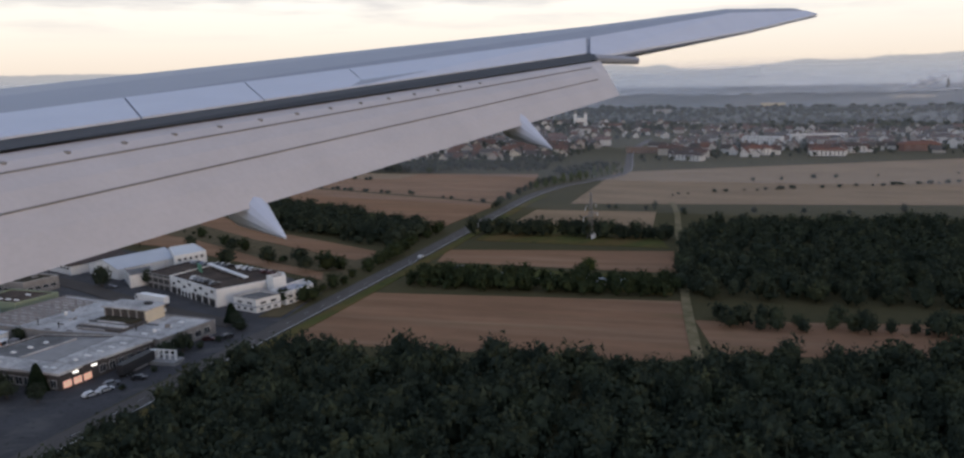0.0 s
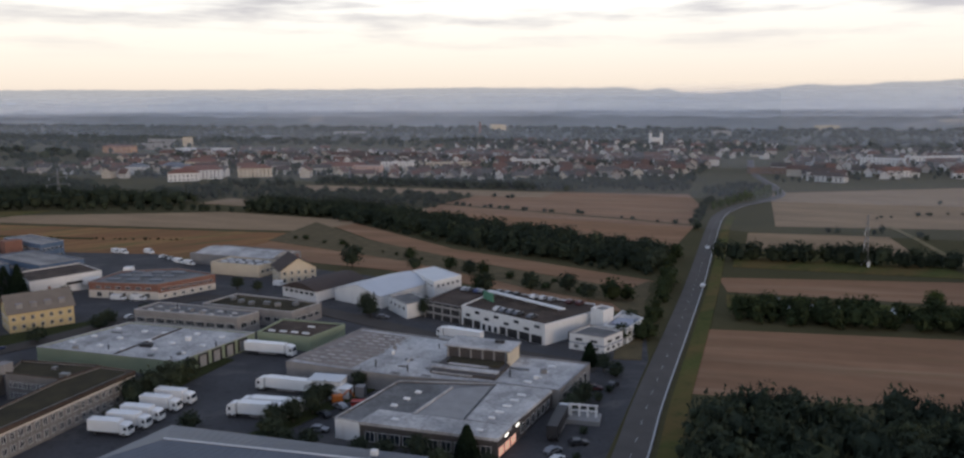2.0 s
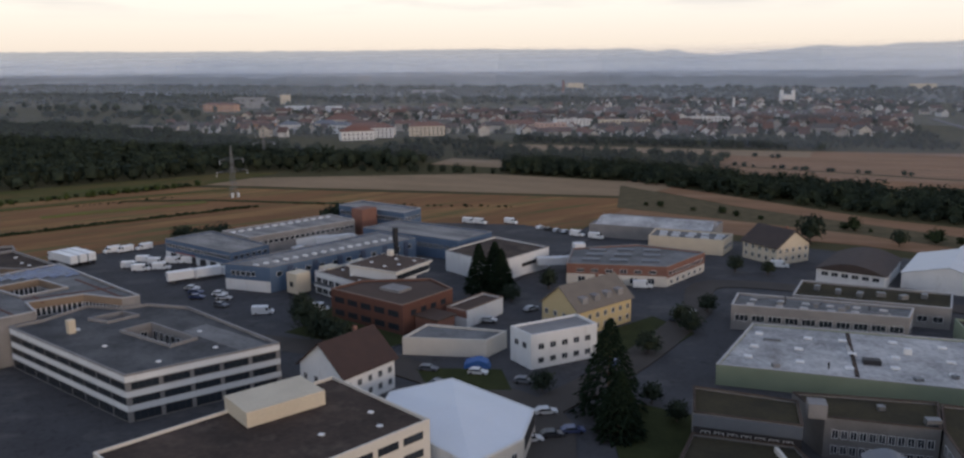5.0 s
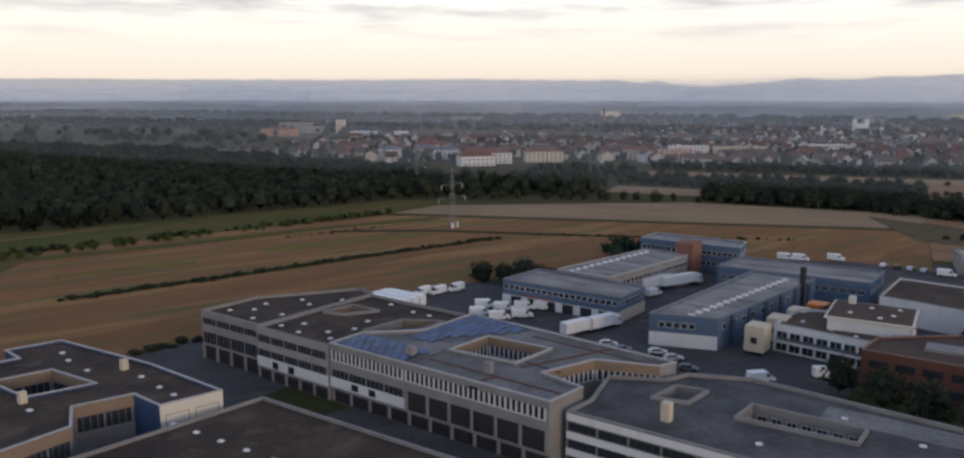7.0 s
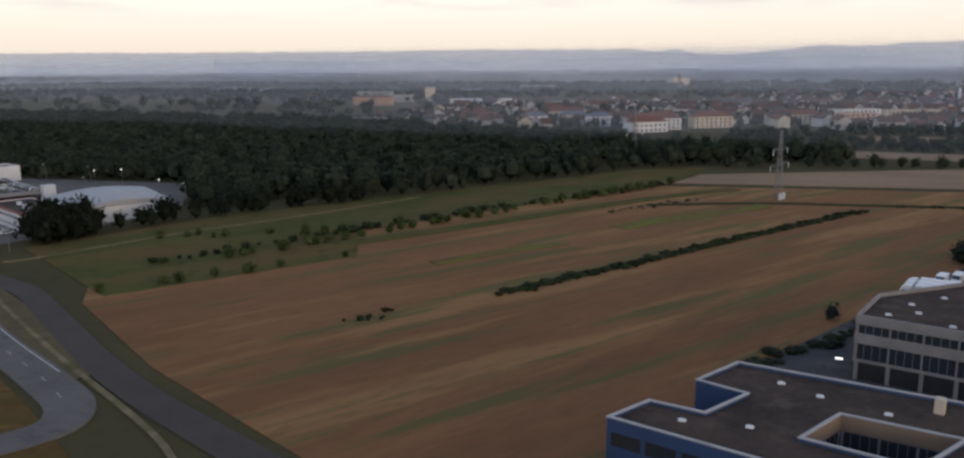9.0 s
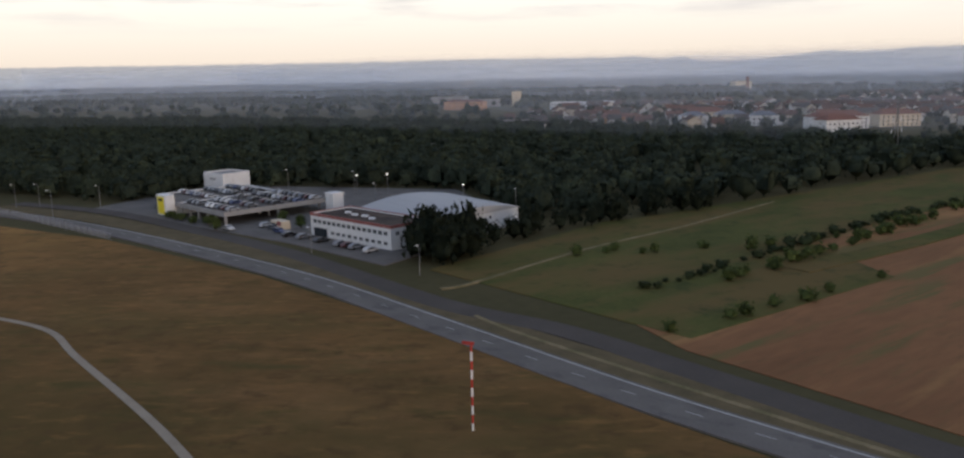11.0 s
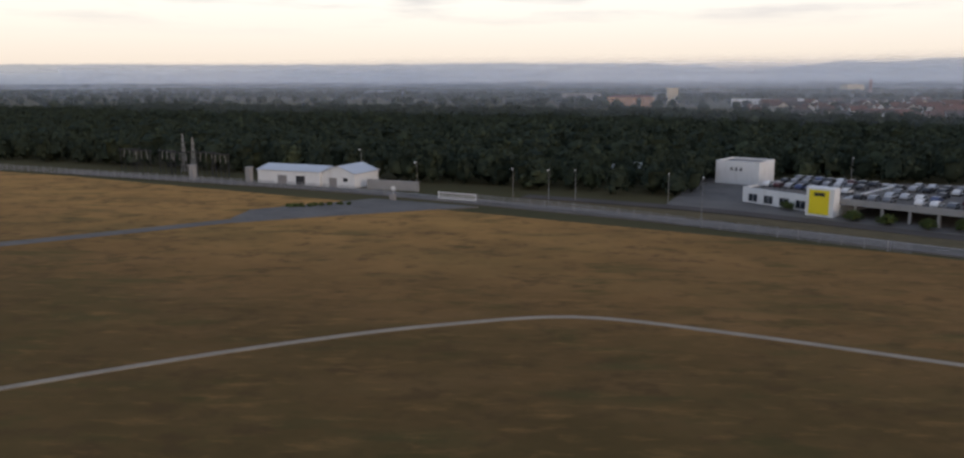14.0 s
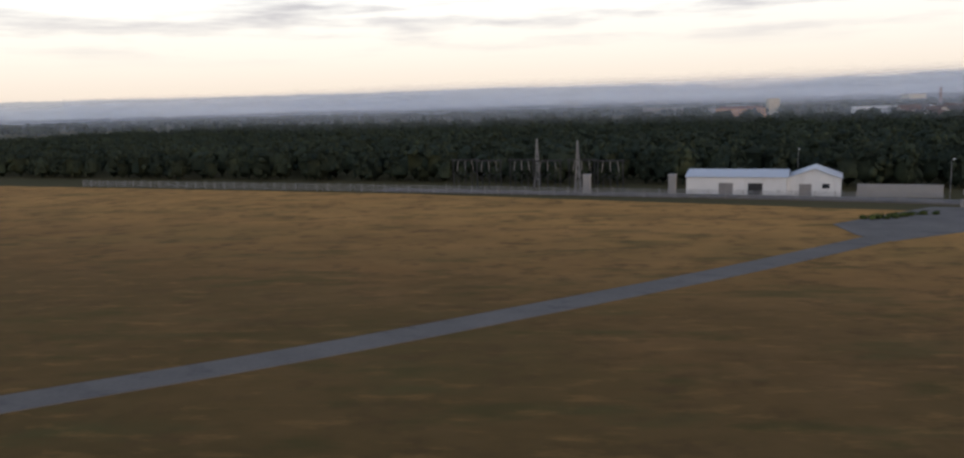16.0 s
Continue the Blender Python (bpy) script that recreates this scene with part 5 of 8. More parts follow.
part("shutter", Bm().box(0, -0.3, 0, 8.5, 0.1, 2.7).mesh("shutter", M["white"]), b.ob, "white closed front with doors", b.spot(0, 9.0, 0.1))
for k in range(3):
    part("door", Bm().box(0, -0.36, 0, 1.3, 0, 2.0).mesh("door", M["glass"]), b.ob, "", b.spot(0, 10.0 + 2.6 * k, 0.2))
for k in range(8):
    fm, pm = window_meshes(2.1, 0.95, 1, "dark")
    f = part("window", fm, b.ob, m=b.spot(0, 2.0 + 4.3 * k, 5.0 if k % 2 else 3.5))
    part("pane", pm, f)
# the doorway's shade is a dark sheet on the wall
b.band(1, 0.1, 2.4, M["dark"], 0.06, 10.5, 2, label="dark sheet for the shade of the open doorway")
b.box("canopy", (-213.1, 256, 7.6), (35, 1.8, 0.45), M["white"], -26.5, "long white rooftop canopy")
for k in range(7):
    b.box("canopy_post", (-227 + 4.6 * k, 262.9 - 2.3 * k, 6.4), (0.25, 0.25, 1.25), M["steel"])
b.box("sign", (-227.2, 256.4, 6.4), (6.4, 0.5, 3.0), M["signgreen"], -38, "green rooftop sign")
# solid walls, coloured dark as the shade between open decks
b = Building("parking_deck", "parking deck beside the white parking house, dark for its shaded open sides", [(-249, 249.6), (-233.2, 245.5), (-229.6, 270.2), (-246, 274)], 5.6, M["dark"], M["bitumen"], parapet=0.5, category="parking deck", coping=M["greyw"])
for z in (0.3, 2.9):
    b.band(0, z + 1.6, z + 2.3, M["concrete"], 0.15, label="grey concrete deck edge")
for k in range(5):
    part("column", Bm().box(0, -0.2, 0, 0.4, 0.1, 5.6).mesh("column", M["concrete"]), b.ob, "", b.spot(0, 0.2 + 3.9 * k, 0))
b = Building("ramp_wall", "low white wall beside the car ramp", [(-232.4, 226), (-213, 220.5), (-212.8, 221), (-232.2, 226.6)], 1.5, M["white"], M["white"], parapet=0.05, category="wall")
b = Building("tower", "plain white stair tower", [(-188.4, 248.5), (-183.8, 246.5), (-181.6, 251.5), (-186.2, 253.6)], 8.6, M["white"], M["greyw"])
b = Building("office", "small white two-storey office with blue-green trim", [(-191, 231.8), (-179.6, 229.8), (-176, 239.6), (-187.2, 242.4)], 4.7, M["white"], M["gravel"], coping=M["greyw"])
for e in (0, 1):
    b.windows(e, 0.6, 1.6, 1.1, 1.6, 0.8, 0.8)
    b.windows(e, 2.9, 2.4, 1.0, 2.0, 0.8, 0.8)
    b.band(e, 2.1, 2.4, M["bluew"], 0.07)
b = Building("office", "white office with dark blue panels on its roof", [(-183, 243.4), (-175.2, 241.8), (-172.8, 256.4), (-181.2, 263.6)], 4.7, M["white"], M["palegravel"])
b.box("solar_panel", (-178, 250.4, 4.75), (6.4, 8.4, 0.25), M["solar"], -8, "dark blue solar panels")
b.windows(0, 2.6, 1.6, 1.2, 1.0)
b.windows(1, 2.6, 1.8, 1.2, 1.0)
b.windows(1, 0.5, 1.8, 1.2, 1.0)

# the pale green warehouse with its loading docks
b = Building("warehouse", "pale green warehouse with a white flat roof", [(-335.4, 164.5), (-285.9, 168.2), (-283.6, 199.5), (-330.4, 195.2)], 4.2, M["greenw"], M["palegravel"], parapet=0.4, coping=M["coping"])
for k in range(5):
    part("dock_door", Bm().box(0, -0.05, 0, 3.0, 0.05, 3.4).mesh("dock_door", M["concrete"]), b.ob, "grey roller door", b.spot(1, 2.5 + 5.4 * k, 0.4))
    part("dock_frame", Bm().box(-0.3, -0.5, 3.4, 3.3, 0, 3.8).box(-0.3, -0.5, 0, 0, 0, 3.4).box(3.0, -0.5, 0, 3.3, 0, 3.4).mesh("dock_frame", M["dark"]), b.ob, "", b.spot(1, 2.5 + 5.4 * k, 0.4))
CLUTTER.append((b, lattice((-324, 171), (12, 0.7), (1, 11), 4, 2, 3.0), 4.2, 1))
b.box("seam", (-309, 182, 4.2), (0.8, 28, 0.25), M["bitumen"], 2)
b.box("vent", (-305.5, 177, 4.2), (3.4, 1.8, 1.1), M["dark"], 10)
skylights(b, lattice((-329, 172), (9.5, 0.8), (0.3, 8.5), 5, 3, 1.4), size=(1.8, 1.2, 0.4))
b = Building("warehouse", "pale green annexe with a dark flat roof", [(-283.3, 200.2), (-264.1, 200.8), (-262.1, 217.8), (-285, 216)], 4.2, M["greenw"], M["bitumen"], parapet=0.5)
skylights(b, [(-280.5, 204), (-276.5, 204.4), (-272.5, 204.8), (-268.5, 205), (-271, 212)], size=(2.4, 0.9, 0.35))
b = Building("workshop", "low grey workshop with a window band", [(-336, 203), (-295.8, 206.5), (-294, 215.5), (-335.5, 214.5)], 6.0, M["greyw"], M["gravel"], coping=M["coping"])
b.windows(0, 2.4, 3.2, 1.7, 0.5, 0.6, 0.6, 2)
b.windows(1, 2.4, 2.6, 1.7, 0.8, 0.6, 0.6, 1)
skylights(b, lattice((-331, 206.6), (6, 0.3), (0, 4), 6, 2, 0.7), size=(1.8, 1.0, 0.4), mat="palegravel")
CLUTTER.append((b, lattice((-331, 207), (7, 0.3), (0, 4), 5, 2, 1.5), 6.0, 4))
b = Building("workshop", "low workshop with a brown end wall", [(-322, 220.5), (-285, 221.3), (-282.8, 236), (-320, 237)], 5.2, M["greyw"], M["moss"], coping=M["coping"])
b.windows(1, 1.6, 2.4, 1.6, 0.8)
b.windows(0, 1.6, 2.4, 1.6, 1.0)
for k in range(6):
    b.box("vent", (-316 + 5.2 * k, 229 + random.uniform(-3, 3), 5.2), (2.2, 1.4, 1.2), M["steel"], random.uniform(0, 90))

# the white halls
e = gabled("hall", "white corrugated hall with a shallow metal roof", (-277.3, 272), 30, 24, 4.6, 7.6, 75.6, "white", "metalroof", 0.3, "hall", chimney=False)
b = Building("hall", "tall white hall with a flat metal roof", [(-274, 290), (-256.5, 274), (-251.5, 289), (-269, 301)], 7.0, M["white"], M["metalroof"], parapet=0.2)
b.windows(1, 4.4, 1.5, 1.2, 1.4)
b.windows(0, 4.6, 1.5, 1.1, 1.4, 4)
b = Building("office", "small white block with a grey overhanging roof", [(-266, 254.5), (-253.5, 245), (-249.6, 255), (-261, 263.5)], 4.9, M["white"], M["gravel"], coping=M["greyw"])
b.windows(0, 2.7, 1.6, 1.2, 1.6)
b = Building("hall", "white workshop under a dark vaulted roof", [(-316, 259.5), (-297.4, 254.8), (-291, 281), (-309, 286)], 4.0, M["white"], M["dark"], parapet=0.1)
barrel(b, [(-316.5, 259), (-296.9, 254.3), (-290.5, 281.5), (-309.5, 286.5)], 4.1, 2.6, "darktile", "vault", "dark corrugated vaulted roof")
b.windows(0, 2.2, 2.0, 1.3, 1.0)
gabled("house", "cream gabled house with a dark tiled roof", (-329, 286), 15, 15, 6.2, 11.0, -40, "cream", "darktile", 0.8, rows=(1.2, 4.0))
b = Building("workshop", "two-storey brick and pale render workshop with a flat grey roof", [(-387, 230.6), (-357.6, 236.6), (-349.5, 260), (-372, 264), (-391, 251)], 5.9, M["brickw"], M["gravel"], coping=M["greyw"])
b.band(0, 0, 3.2, M["palecream"], 0.06, label="pale rendered lower wall")
b.band(1, 0, 2.6, M["palecream"], 0.06, label="pale rendered lower wall")
b.windows(1, 3.4, 1.6, 1.2, 0.7)
b.windows(1, 0.7, 1.4, 1.1, 2.4, out=0.06)
b.windows(0, 3.8, 2.2, 1.1, 2.2, 2, 2, 1)
b.windows(0, 0.6, 2.2, 1.9, 3.4, 2, 2, 1, out=0.06)
skylights(b, lattice((-381, 238), (8.5, 2.4), (-1.0, 7), 3, 3, 0.5), size=(5.5, 2.2, 0.7), mat="bluemetal", turn=15)
b.box("stair_tower", (-389.6, 254, 0), (3.6, 3.6, 7.6), M["white"], 30, "white stair tower")
b = Building("hall", "low hall with a pale curved roof", [(-398, 300), (-352, 300), (-350, 322), (-396, 324)], 4.6, M["greyw"], M["palegravel"])
barrel(b, [(-396, 301), (-396, 322.5), (-352, 321), (-352, 301)], 4.7, 1.8, "palegravel", "vault", "pale curved roof")
b = Building("workshop", "low grey workshop with rooftop vents", [(-372, 284), (-346, 284), (-344, 297), (-372, 298)], 5.0, M["cream"], M["gravel"])
b.windows(1, 1.8, 2.0, 1.4, 1.0)
skylights(b, lattice((-368, 288), (5, 0), (0, 5), 5, 2, 0.5), size=(2.8, 1.6, 0.6), mat="metalroof")
e = gabled("house", "yellow apartment house with a tan roof and dormers", (-371, 194.5), 20, 12.5, 6.8, 11.8, 62, "yellow", "roof_tan", 0.6, rows=(1.0, 3.8))
for k in range(4):
    part("dormer", Bm().box(-7.4 + 4.4 * k, -5.4, 7.2, -5.4 + 4.4 * k, -2.2, 9.3, 0.1).mesh("dormer", M["greyw"]), e)
b = Building("house", "white flat-roofed house behind the spruce", [(-380.5, 163), (-374, 158.5), (-362.6, 171.6), (-369, 177)], 7.6, M["white"], M["greyw"], category="house")
b.windows(1, 1.2, 1.6, 1.4, 1.4)
b.windows(1, 4.4, 1.6, 1.4, 1.4)
b.windows(0, 4.4, 1.6, 1.4, 1.8)
b = Building("shop", "white hall with a low white metal roof", [(-389, 117), (-366.2, 106), (-361.5, 117.5), (-363.4, 129.3), (-383.5, 137.5), (-392, 127)], 4.7, M["white"], M["roof_white"], parapet=0.1)
# cream bands paint the warm light onto the two right-hand faces
b.band(1, 0, 4.4, M["palecream"], 0.05)
b.windows(1, 1.6, 1.4, 1.3, 1.6, out=0.06)
b.band(2, 0, 4.4, M["palecream"], 0.05)
# the opening's shade, put on the wall as a dark sheet
b.band(2, 1.9, 4.5, M["dark"], 0.08, 1.0, 0.2, label="dark sheet for the shade of the loading opening")
part("roof_crown", mesh_of("roof_crown", [(x - b.c[0], y - b.c[1], 4.75) for x, y in ((-388.6, 117.3), (-366.4, 106.6), (-362.0, 117.6), (-363.9, 129.0), (-383.4, 137), (-391.4, 127))] + [(-376 - b.c[0], 122.5 - b.c[1], 6.4)], [(i, (i + 1) % 6, 6) for i in range(6)], M["roof_white"]), b.ob, "shallow white metal roof rising to its middle")
b = Building("office", "long cream three-storey office with window bands", [(-391, 70), (-374.3, 108.4), (-399, 118.5), (-416, 80)], 9.6, M["palecream"], M["bitumen"])
for z in (1.2, 4.2, 7.2):
    b.windows(0, z, 4.0, 1.3, 0.5, 1, 1, 3, trim="dark")
b.box("plant_room", (-401, 104, 9.6), (14, 9, 2.6), M["cream"], 62, "ochre rooftop storey")
skylights(b, [(-381, 104), (-385, 108), (-388, 98)])
gabled("house", "white gabled house with a dark red-brown tiled roof", (-405.5, 134), 14, 13, 7.0, 12.3, 74, "white", "darkred", 0.7, rows=(1.2, 3.8))
b = Building("workshop", "low pale workshop with a grey roof", [(-405, 157), (-386, 162), (-384, 170), (-404, 168)], 3.8, M["palecream"], M["gravel"])
# the school-like office court: wings round a yard, a little out of square
def court_block(label, pts, h, roof="moss", wall="courtw"):
    return Building("office_wing", label, pts, h, M[wall], M[roof], parapet=0.45, coping=M["bitumen"], group="wings of the grey office court")


b = court_block("long grey office wing with a mossy flat roof", [(-292.2, 106.6), (-282.4, 108.6), (-284.9, 151.9), (-296.2, 151.5), (-297.2, 140)], 6.8)
for z in (0.9, 3.7):
    b.windows(1, z, 1.3, 1.7, 0.9, 1, 1)
    b.windows(0, z, 1.3, 1.7, 0.5, 0.6, 0.6)
    b.windows(4, z, 1.3, 1.7, 0.5, 1.0, 8.5)
b.band(1, 6.2, 7.3, M["bitumen"], 0.35, label="dark roof overhang")
b.band(1, 5.7, 6.2, M["palecream"], 0.12, label="pale band under the roof")
part("handrail", Bm().rod((0, 0, 0), (0, 0, 1.4), 0.16).rod((0, 0, 1.4), (0.8, 0, 2.0), 0.16).rod((0.8, 0, 2.0), (1.6, 0, 1.4), 0.16).rod((1.6, 0, 1.4), (1.6, 0, 0), 0.16).mesh("handrail", M["steel"]), b.ob, "bent steel rooftop pipe", b.spot(0, 7.4, 6.9))
part("roof_rail", Bm().rod((0, 0, 0.5), (38, 0, 0.5), 0.07, 5).mesh("roof_rail", M["steel"]), b.ob, "thin steel rooftop rail", b.spot(1, 2.5, 7.0))
b = court_block("grey office wing at the back of the court", [(-315, 138.6), (-297.5, 140.2), (-296.5, 152), (-320.4, 147.8)], 6.9)
for z in (0.8, 3.6):
    b.windows(0, z, 1.1, 1.6, 0.35, 1, 0.6)
b.box("stair_head", (-316.4, 139.6, 6.9), (3.0, 3.0, 2.6), M["greyw"], 8, "small grey rooftop stair head")
b.box("vent", (-298.5, 142.6, 6.9), (2.4, 1.5, 1.1), M["steel"], 14)
b.box("vent", (-306, 146, 6.9), (1.2, 1.2, 0.8), M["steel"], 14)
b = court_block("grey office wing in front of the court", [(-301.3, 104.2), (-292.4, 106.5), (-295.2, 119.8), (-304, 117.4)], 6.6, "bitumen")
for z in (0.9, 3.7):
    b.windows(0, z, 1.3, 1.7, 0.5, 0.6, 0.6)
b.box("dormer_band", (-297, 107.6, 6.6), (9, 1.4, 1.0), M["darkw"], 14, "dark clerestory strip")
b = court_block("square grey stair block with a blue metal edge", [(-335.6, 130.4), (-318.4, 131.4), (-319.4, 141.6), (-337.2, 141.8)], 7.9)
b.windows(0, 3.0, 1.6, 2.2, 0.4)
b.windows(1, 3.4, 1.5, 1.8, 0.8)
b.band(0, 6.0, 8.0, M["bluemetal"], 0.5, label="blue-grey metal fascia")
b.band(0, 0.2, 5.9, M["dark"], 0.03)
b = court_block("grey office wing with rows of white-framed windows", [(-343, 96.4), (-308.9, 103.3), (-311.6, 113.6), (-345, 107.6)], 6.2, "bitumen")
for z in (0.7, 3.3):
    b.windows(0, z, 1.2, 1.6, 0.35, 0.6, 4.5)
b.windows(1, 3.0, 1.3, 1.6, 0.5, 0.8, 0.8)
b.box("clerestory", (-327.6, 104.0, 6.2), (31, 5.6, 1.3), M["darkw"], 11.3, "dark set-back clerestory", 0.02)
for k in range(11):
    b.box("clerestory_window", (-340.6 + 2.7 * k, 98.6 + 0.54 * k, 6.5), (1.3, 0.2, 0.8), M["wframe"], 11.3)
b.box("clerestory_roof", (-327.8, 105.2, 7.5), (32, 7.6, 0.35), M["moss"], 11.3, "mossy roof of the clerestory")
b = court_block("glazed stair hall with a curved metal roof", [(-309.2, 106.4), (-302.6, 107.4), (-304.2, 119), (-310.4, 119.4)], 10.0, "bluemetal", "courtw")
barrel(b, [(-309.6, 106.0), (-302.3, 107.0), (-303.9, 119.4), (-310.7, 119.8)], 10.4, 1.5, "bluemetal", "vault", "curved grey metal roof")
b.windows(0, 0.6, 1.6, 8.8, 0.4, 0.4, 0.4, 1, trim="dark")
b.windows(1, 5.0, 1.6, 4.4, 0.6, 0.4, 0.4, 1, trim="dark")
b = court_block("low mossy-roofed link with rooftop vents", [(-336.6, 112.5), (-312, 116.8), (-319.4, 131), (-335.6, 129.8)], 4.4)
skylights(b, [(-325, 119), (-323, 121.4), (-326.4, 122)], size=(1.8, 1.2, 0.7), mat="white")
b.box("upstand", (-320.6, 124.8, 4.4), (0.6, 8, 0.9), M["palecream"], 24, "pale rooftop upstand")
# front office with a hipped metal roof
b = Building("office", "long cream office under a blue-grey metal roof", [(-254.5, 111), (-193, 119.8), (-195, 135.6), (-252.6, 130)], 4.9, M["palecream"], M["bluemetal"], parapet=0.1)
v = [(-256, 109.6), (-191.4, 118.6), (-193.6, 137), (-254, 131.4)]
r = [(-246.5, 121.4), (-201.5, 127.6)]
part("hipped_roof", mesh_of("hipped_roof", [(x - b.c[0], y - b.c[1], 5.0) for x, y in v] + [(x - b.c[0], y - b.c[1], 7.0) for x, y in r],
                            [(0, 1, 5, 4), (1, 2, 5), (2, 3, 4, 5), (3, 0, 4)], M["bluemetal"]), b.ob, "blue-grey standing-seam hipped roof")
part("ridge_cap", Bm().rod((r[0][0] - b.c[0], r[0][1] - b.c[1], 7.05), (r[1][0] - b.c[0], r[1][1] - b.c[1], 7.05), 0.22, 6).mesh("ridge_cap", M["metalroof"]), b.ob, "pale metal ridge cap")
for i in range(30):
    t = (i + 0.5) / 30
    p, q = Vector(v[0]).lerp(Vector(v[1]), t), Vector(r[0]).lerp(Vector(r[1]), t)
    p2 = Vector(v[3]).lerp(Vector(v[2]), t)
    for w in (p, p2):
        part("seam", Bm().rod((w.x - b.c[0], w.y - b.c[1], 5.04), (q.x - b.c[0], q.y - b.c[1], 7.04), 0.05, 4).mesh("seam", M["bluemetal"]), b.ob)
for z in (0.7, 2.9):
    b.windows(1, z, 1.5, 1.4, 0.7)
    b.windows(0, z, 1.5, 1.4, 1.0)
    b.windows(2, z, 1.5, 1.4, 1.0)
b.box("vent", (-203, 131.6, 5.6), (1.3, 1.3, 1.6), M["white"], 8)

# ---- rooftop clutter ----
def clutter(bld, spots, z, seed):
    r = random.Random(seed)
    for x, y in spots:
        k = r.random()
        if k < 0.4:
            bld.box("roof_vent", (x, y, z), (r.uniform(0.8, 1.6), r.uniform(0.8, 1.4), r.uniform(0.6, 1.3)), M[r.choice(("steel", "greyw", "white"))], r.uniform(0, 40))
        elif k < 0.7:
            bld.box("roof_duct", (x, y, z), (r.uniform(2.5, 6), 0.5, 0.5), M[r.choice(("steel", "palegravel"))], r.choice((0, 90)) + r.uniform(-4, 14))
        else:
            part("roof_pipe", Bm().rod((0, 0, 0), (0, 0, r.uniform(1.0, 2.2)), 0.16, 7).rod((0, 0, 0.9), (0, 0, 1.1), 0.3, 7).mesh("roof_pipe", M["dark"]), bld.ob, m=pose(x - bld.c[0], y - bld.c[1], z))


for blk, spots, z, seed in CLUTTER:
    clutter(blk, spots, z, seed)

# ---- office park: a grid turned by fifteen degrees ----
def g(u, v):
    return (-580 + 0.963 * u + 0.27 * v, 147 - 0.27 * u + 0.963 * v)


def gblock(name, label, uv, h, wall, roof, courts=(), **kw):
    return Building(name, label, [g(*p) for p in uv], h, M[wall], M[roof], courts=[[g(*p) for p in c] for c in courts], **kw)


def q(u, v):
    return (-574.5 + 0.925 * u + 0.26 * v, 141.4 - 0.262 * u + 0.925 * v)


def pblock(name, label, uv, h, wall, roof, courts=(), **kw):
    """A block of the office park, whose storeys are tall."""
    bld = Building(name, label, [q(*p) for p in uv], h, M[wall], M[roof], courts=[[q(*p) for p in c] for c in courts], **kw)
    bld.ob.scale.z = 1.17
    return bld


def finned(bld, i, z, h, start=0.3, end=0.3, hole=None, pitch=1.1):
    """A strip of dark glazing between white fins, over a white sill."""
    _, _, length = bld.edge(i, hole)
    bld.band(i, z, z + h, M["glass"], 0.03, start, end, hole, "window_strip", "dark glazing strip")
    bld.band(i, z - 0.14, z, M["wframe"], 0.16, start, end, hole, "sill", "white sill")
    fin = Bm().box(0, -0.14, 0, 0.36, 0.05, h).mesh("mullion", M["wframe"])
    n = max(1, int((length - start - end) / pitch))
    for k in range(n + 1):
        part("mullion", fin, bld.ob, m=bld.spot(i, start + (length - start - end - 0.36) * k / n, z, hole))


def ribbon_glazing(bld, i, z, h, start=0.2, end=0.2, bay=4.6, hole=None):
    """A dark window ribbon with a thin grey post between its bays."""
    _, _, length = bld.edge(i, hole)
    bld.band(i, z, z + h, M["glass"], 0.03, start, end, hole, "window_strip", "dark window ribbon")
    post = Bm().box(0, -0.10, 0, 0.28, 0.05, h).mesh("post", M["greyw"])
    bar = Bm().box(0, -0.07, 0, 0.09, 0.05, h).mesh("mullion", M["steel"])
    n = max(1, round((length - start - end) / bay))
    for k in range(n + 1):
        x = start + (length - start - end - 0.28) * k / n
        part("post", post, bld.ob, m=bld.spot(i, x, z, hole))
        for j in range(1, 4):
            if k < n:
                part("mullion", bar, bld.ob, m=bld.spot(i, x + (length - start - end) / n * j / 4, z, hole))


b = pblock("office", "three-storey grey office with a brown flat roof and courtyard", [(0, 0), (21, 0.4), (21, 36), (14, 38), (0, 16)], 9.2, "greyw", "bitumen", coping=M["greyw"])
for e in (0, 4):
    ribbon_glazing(b, e, 3.3, 2.3)
    ribbon_glazing(b, e, 7.1, 1.3)
    b.band(e, 2.85, 3.3, M["greyw"], 0.16, name="fascia")
    b.band(e, 5.6, 7.1, M["greyw"], 0.16, name="fascia")
    b.band(e, 8.4, 9.6, M["greyw"], 0.16, name="fascia")
# no open floor behind these two: dark sheets painted as its shade
b.band(4, 0.1, 2.85, M["dark"], 0.04, label="dark sheet for the shade of the open ground floor")
b.band(0, 0.1, 2.9, M["dark"], 0.04, label="dark sheet for the shade of the open ground floor")
for k in range(5):
    part("column", Bm().box(0, -0.4, 0, 0.6, 0.1, 3.0).mesh("column", M["greyw"]), b.ob, "", b.spot(0, 0.2 + 4.9 * k, 0))
skylights(b, [q(x, y) for x, y in ((4, 5), (8, 9), (14, 4), (17, 10), (6, 14), (15, 20), (10, 22), (18, 28))])
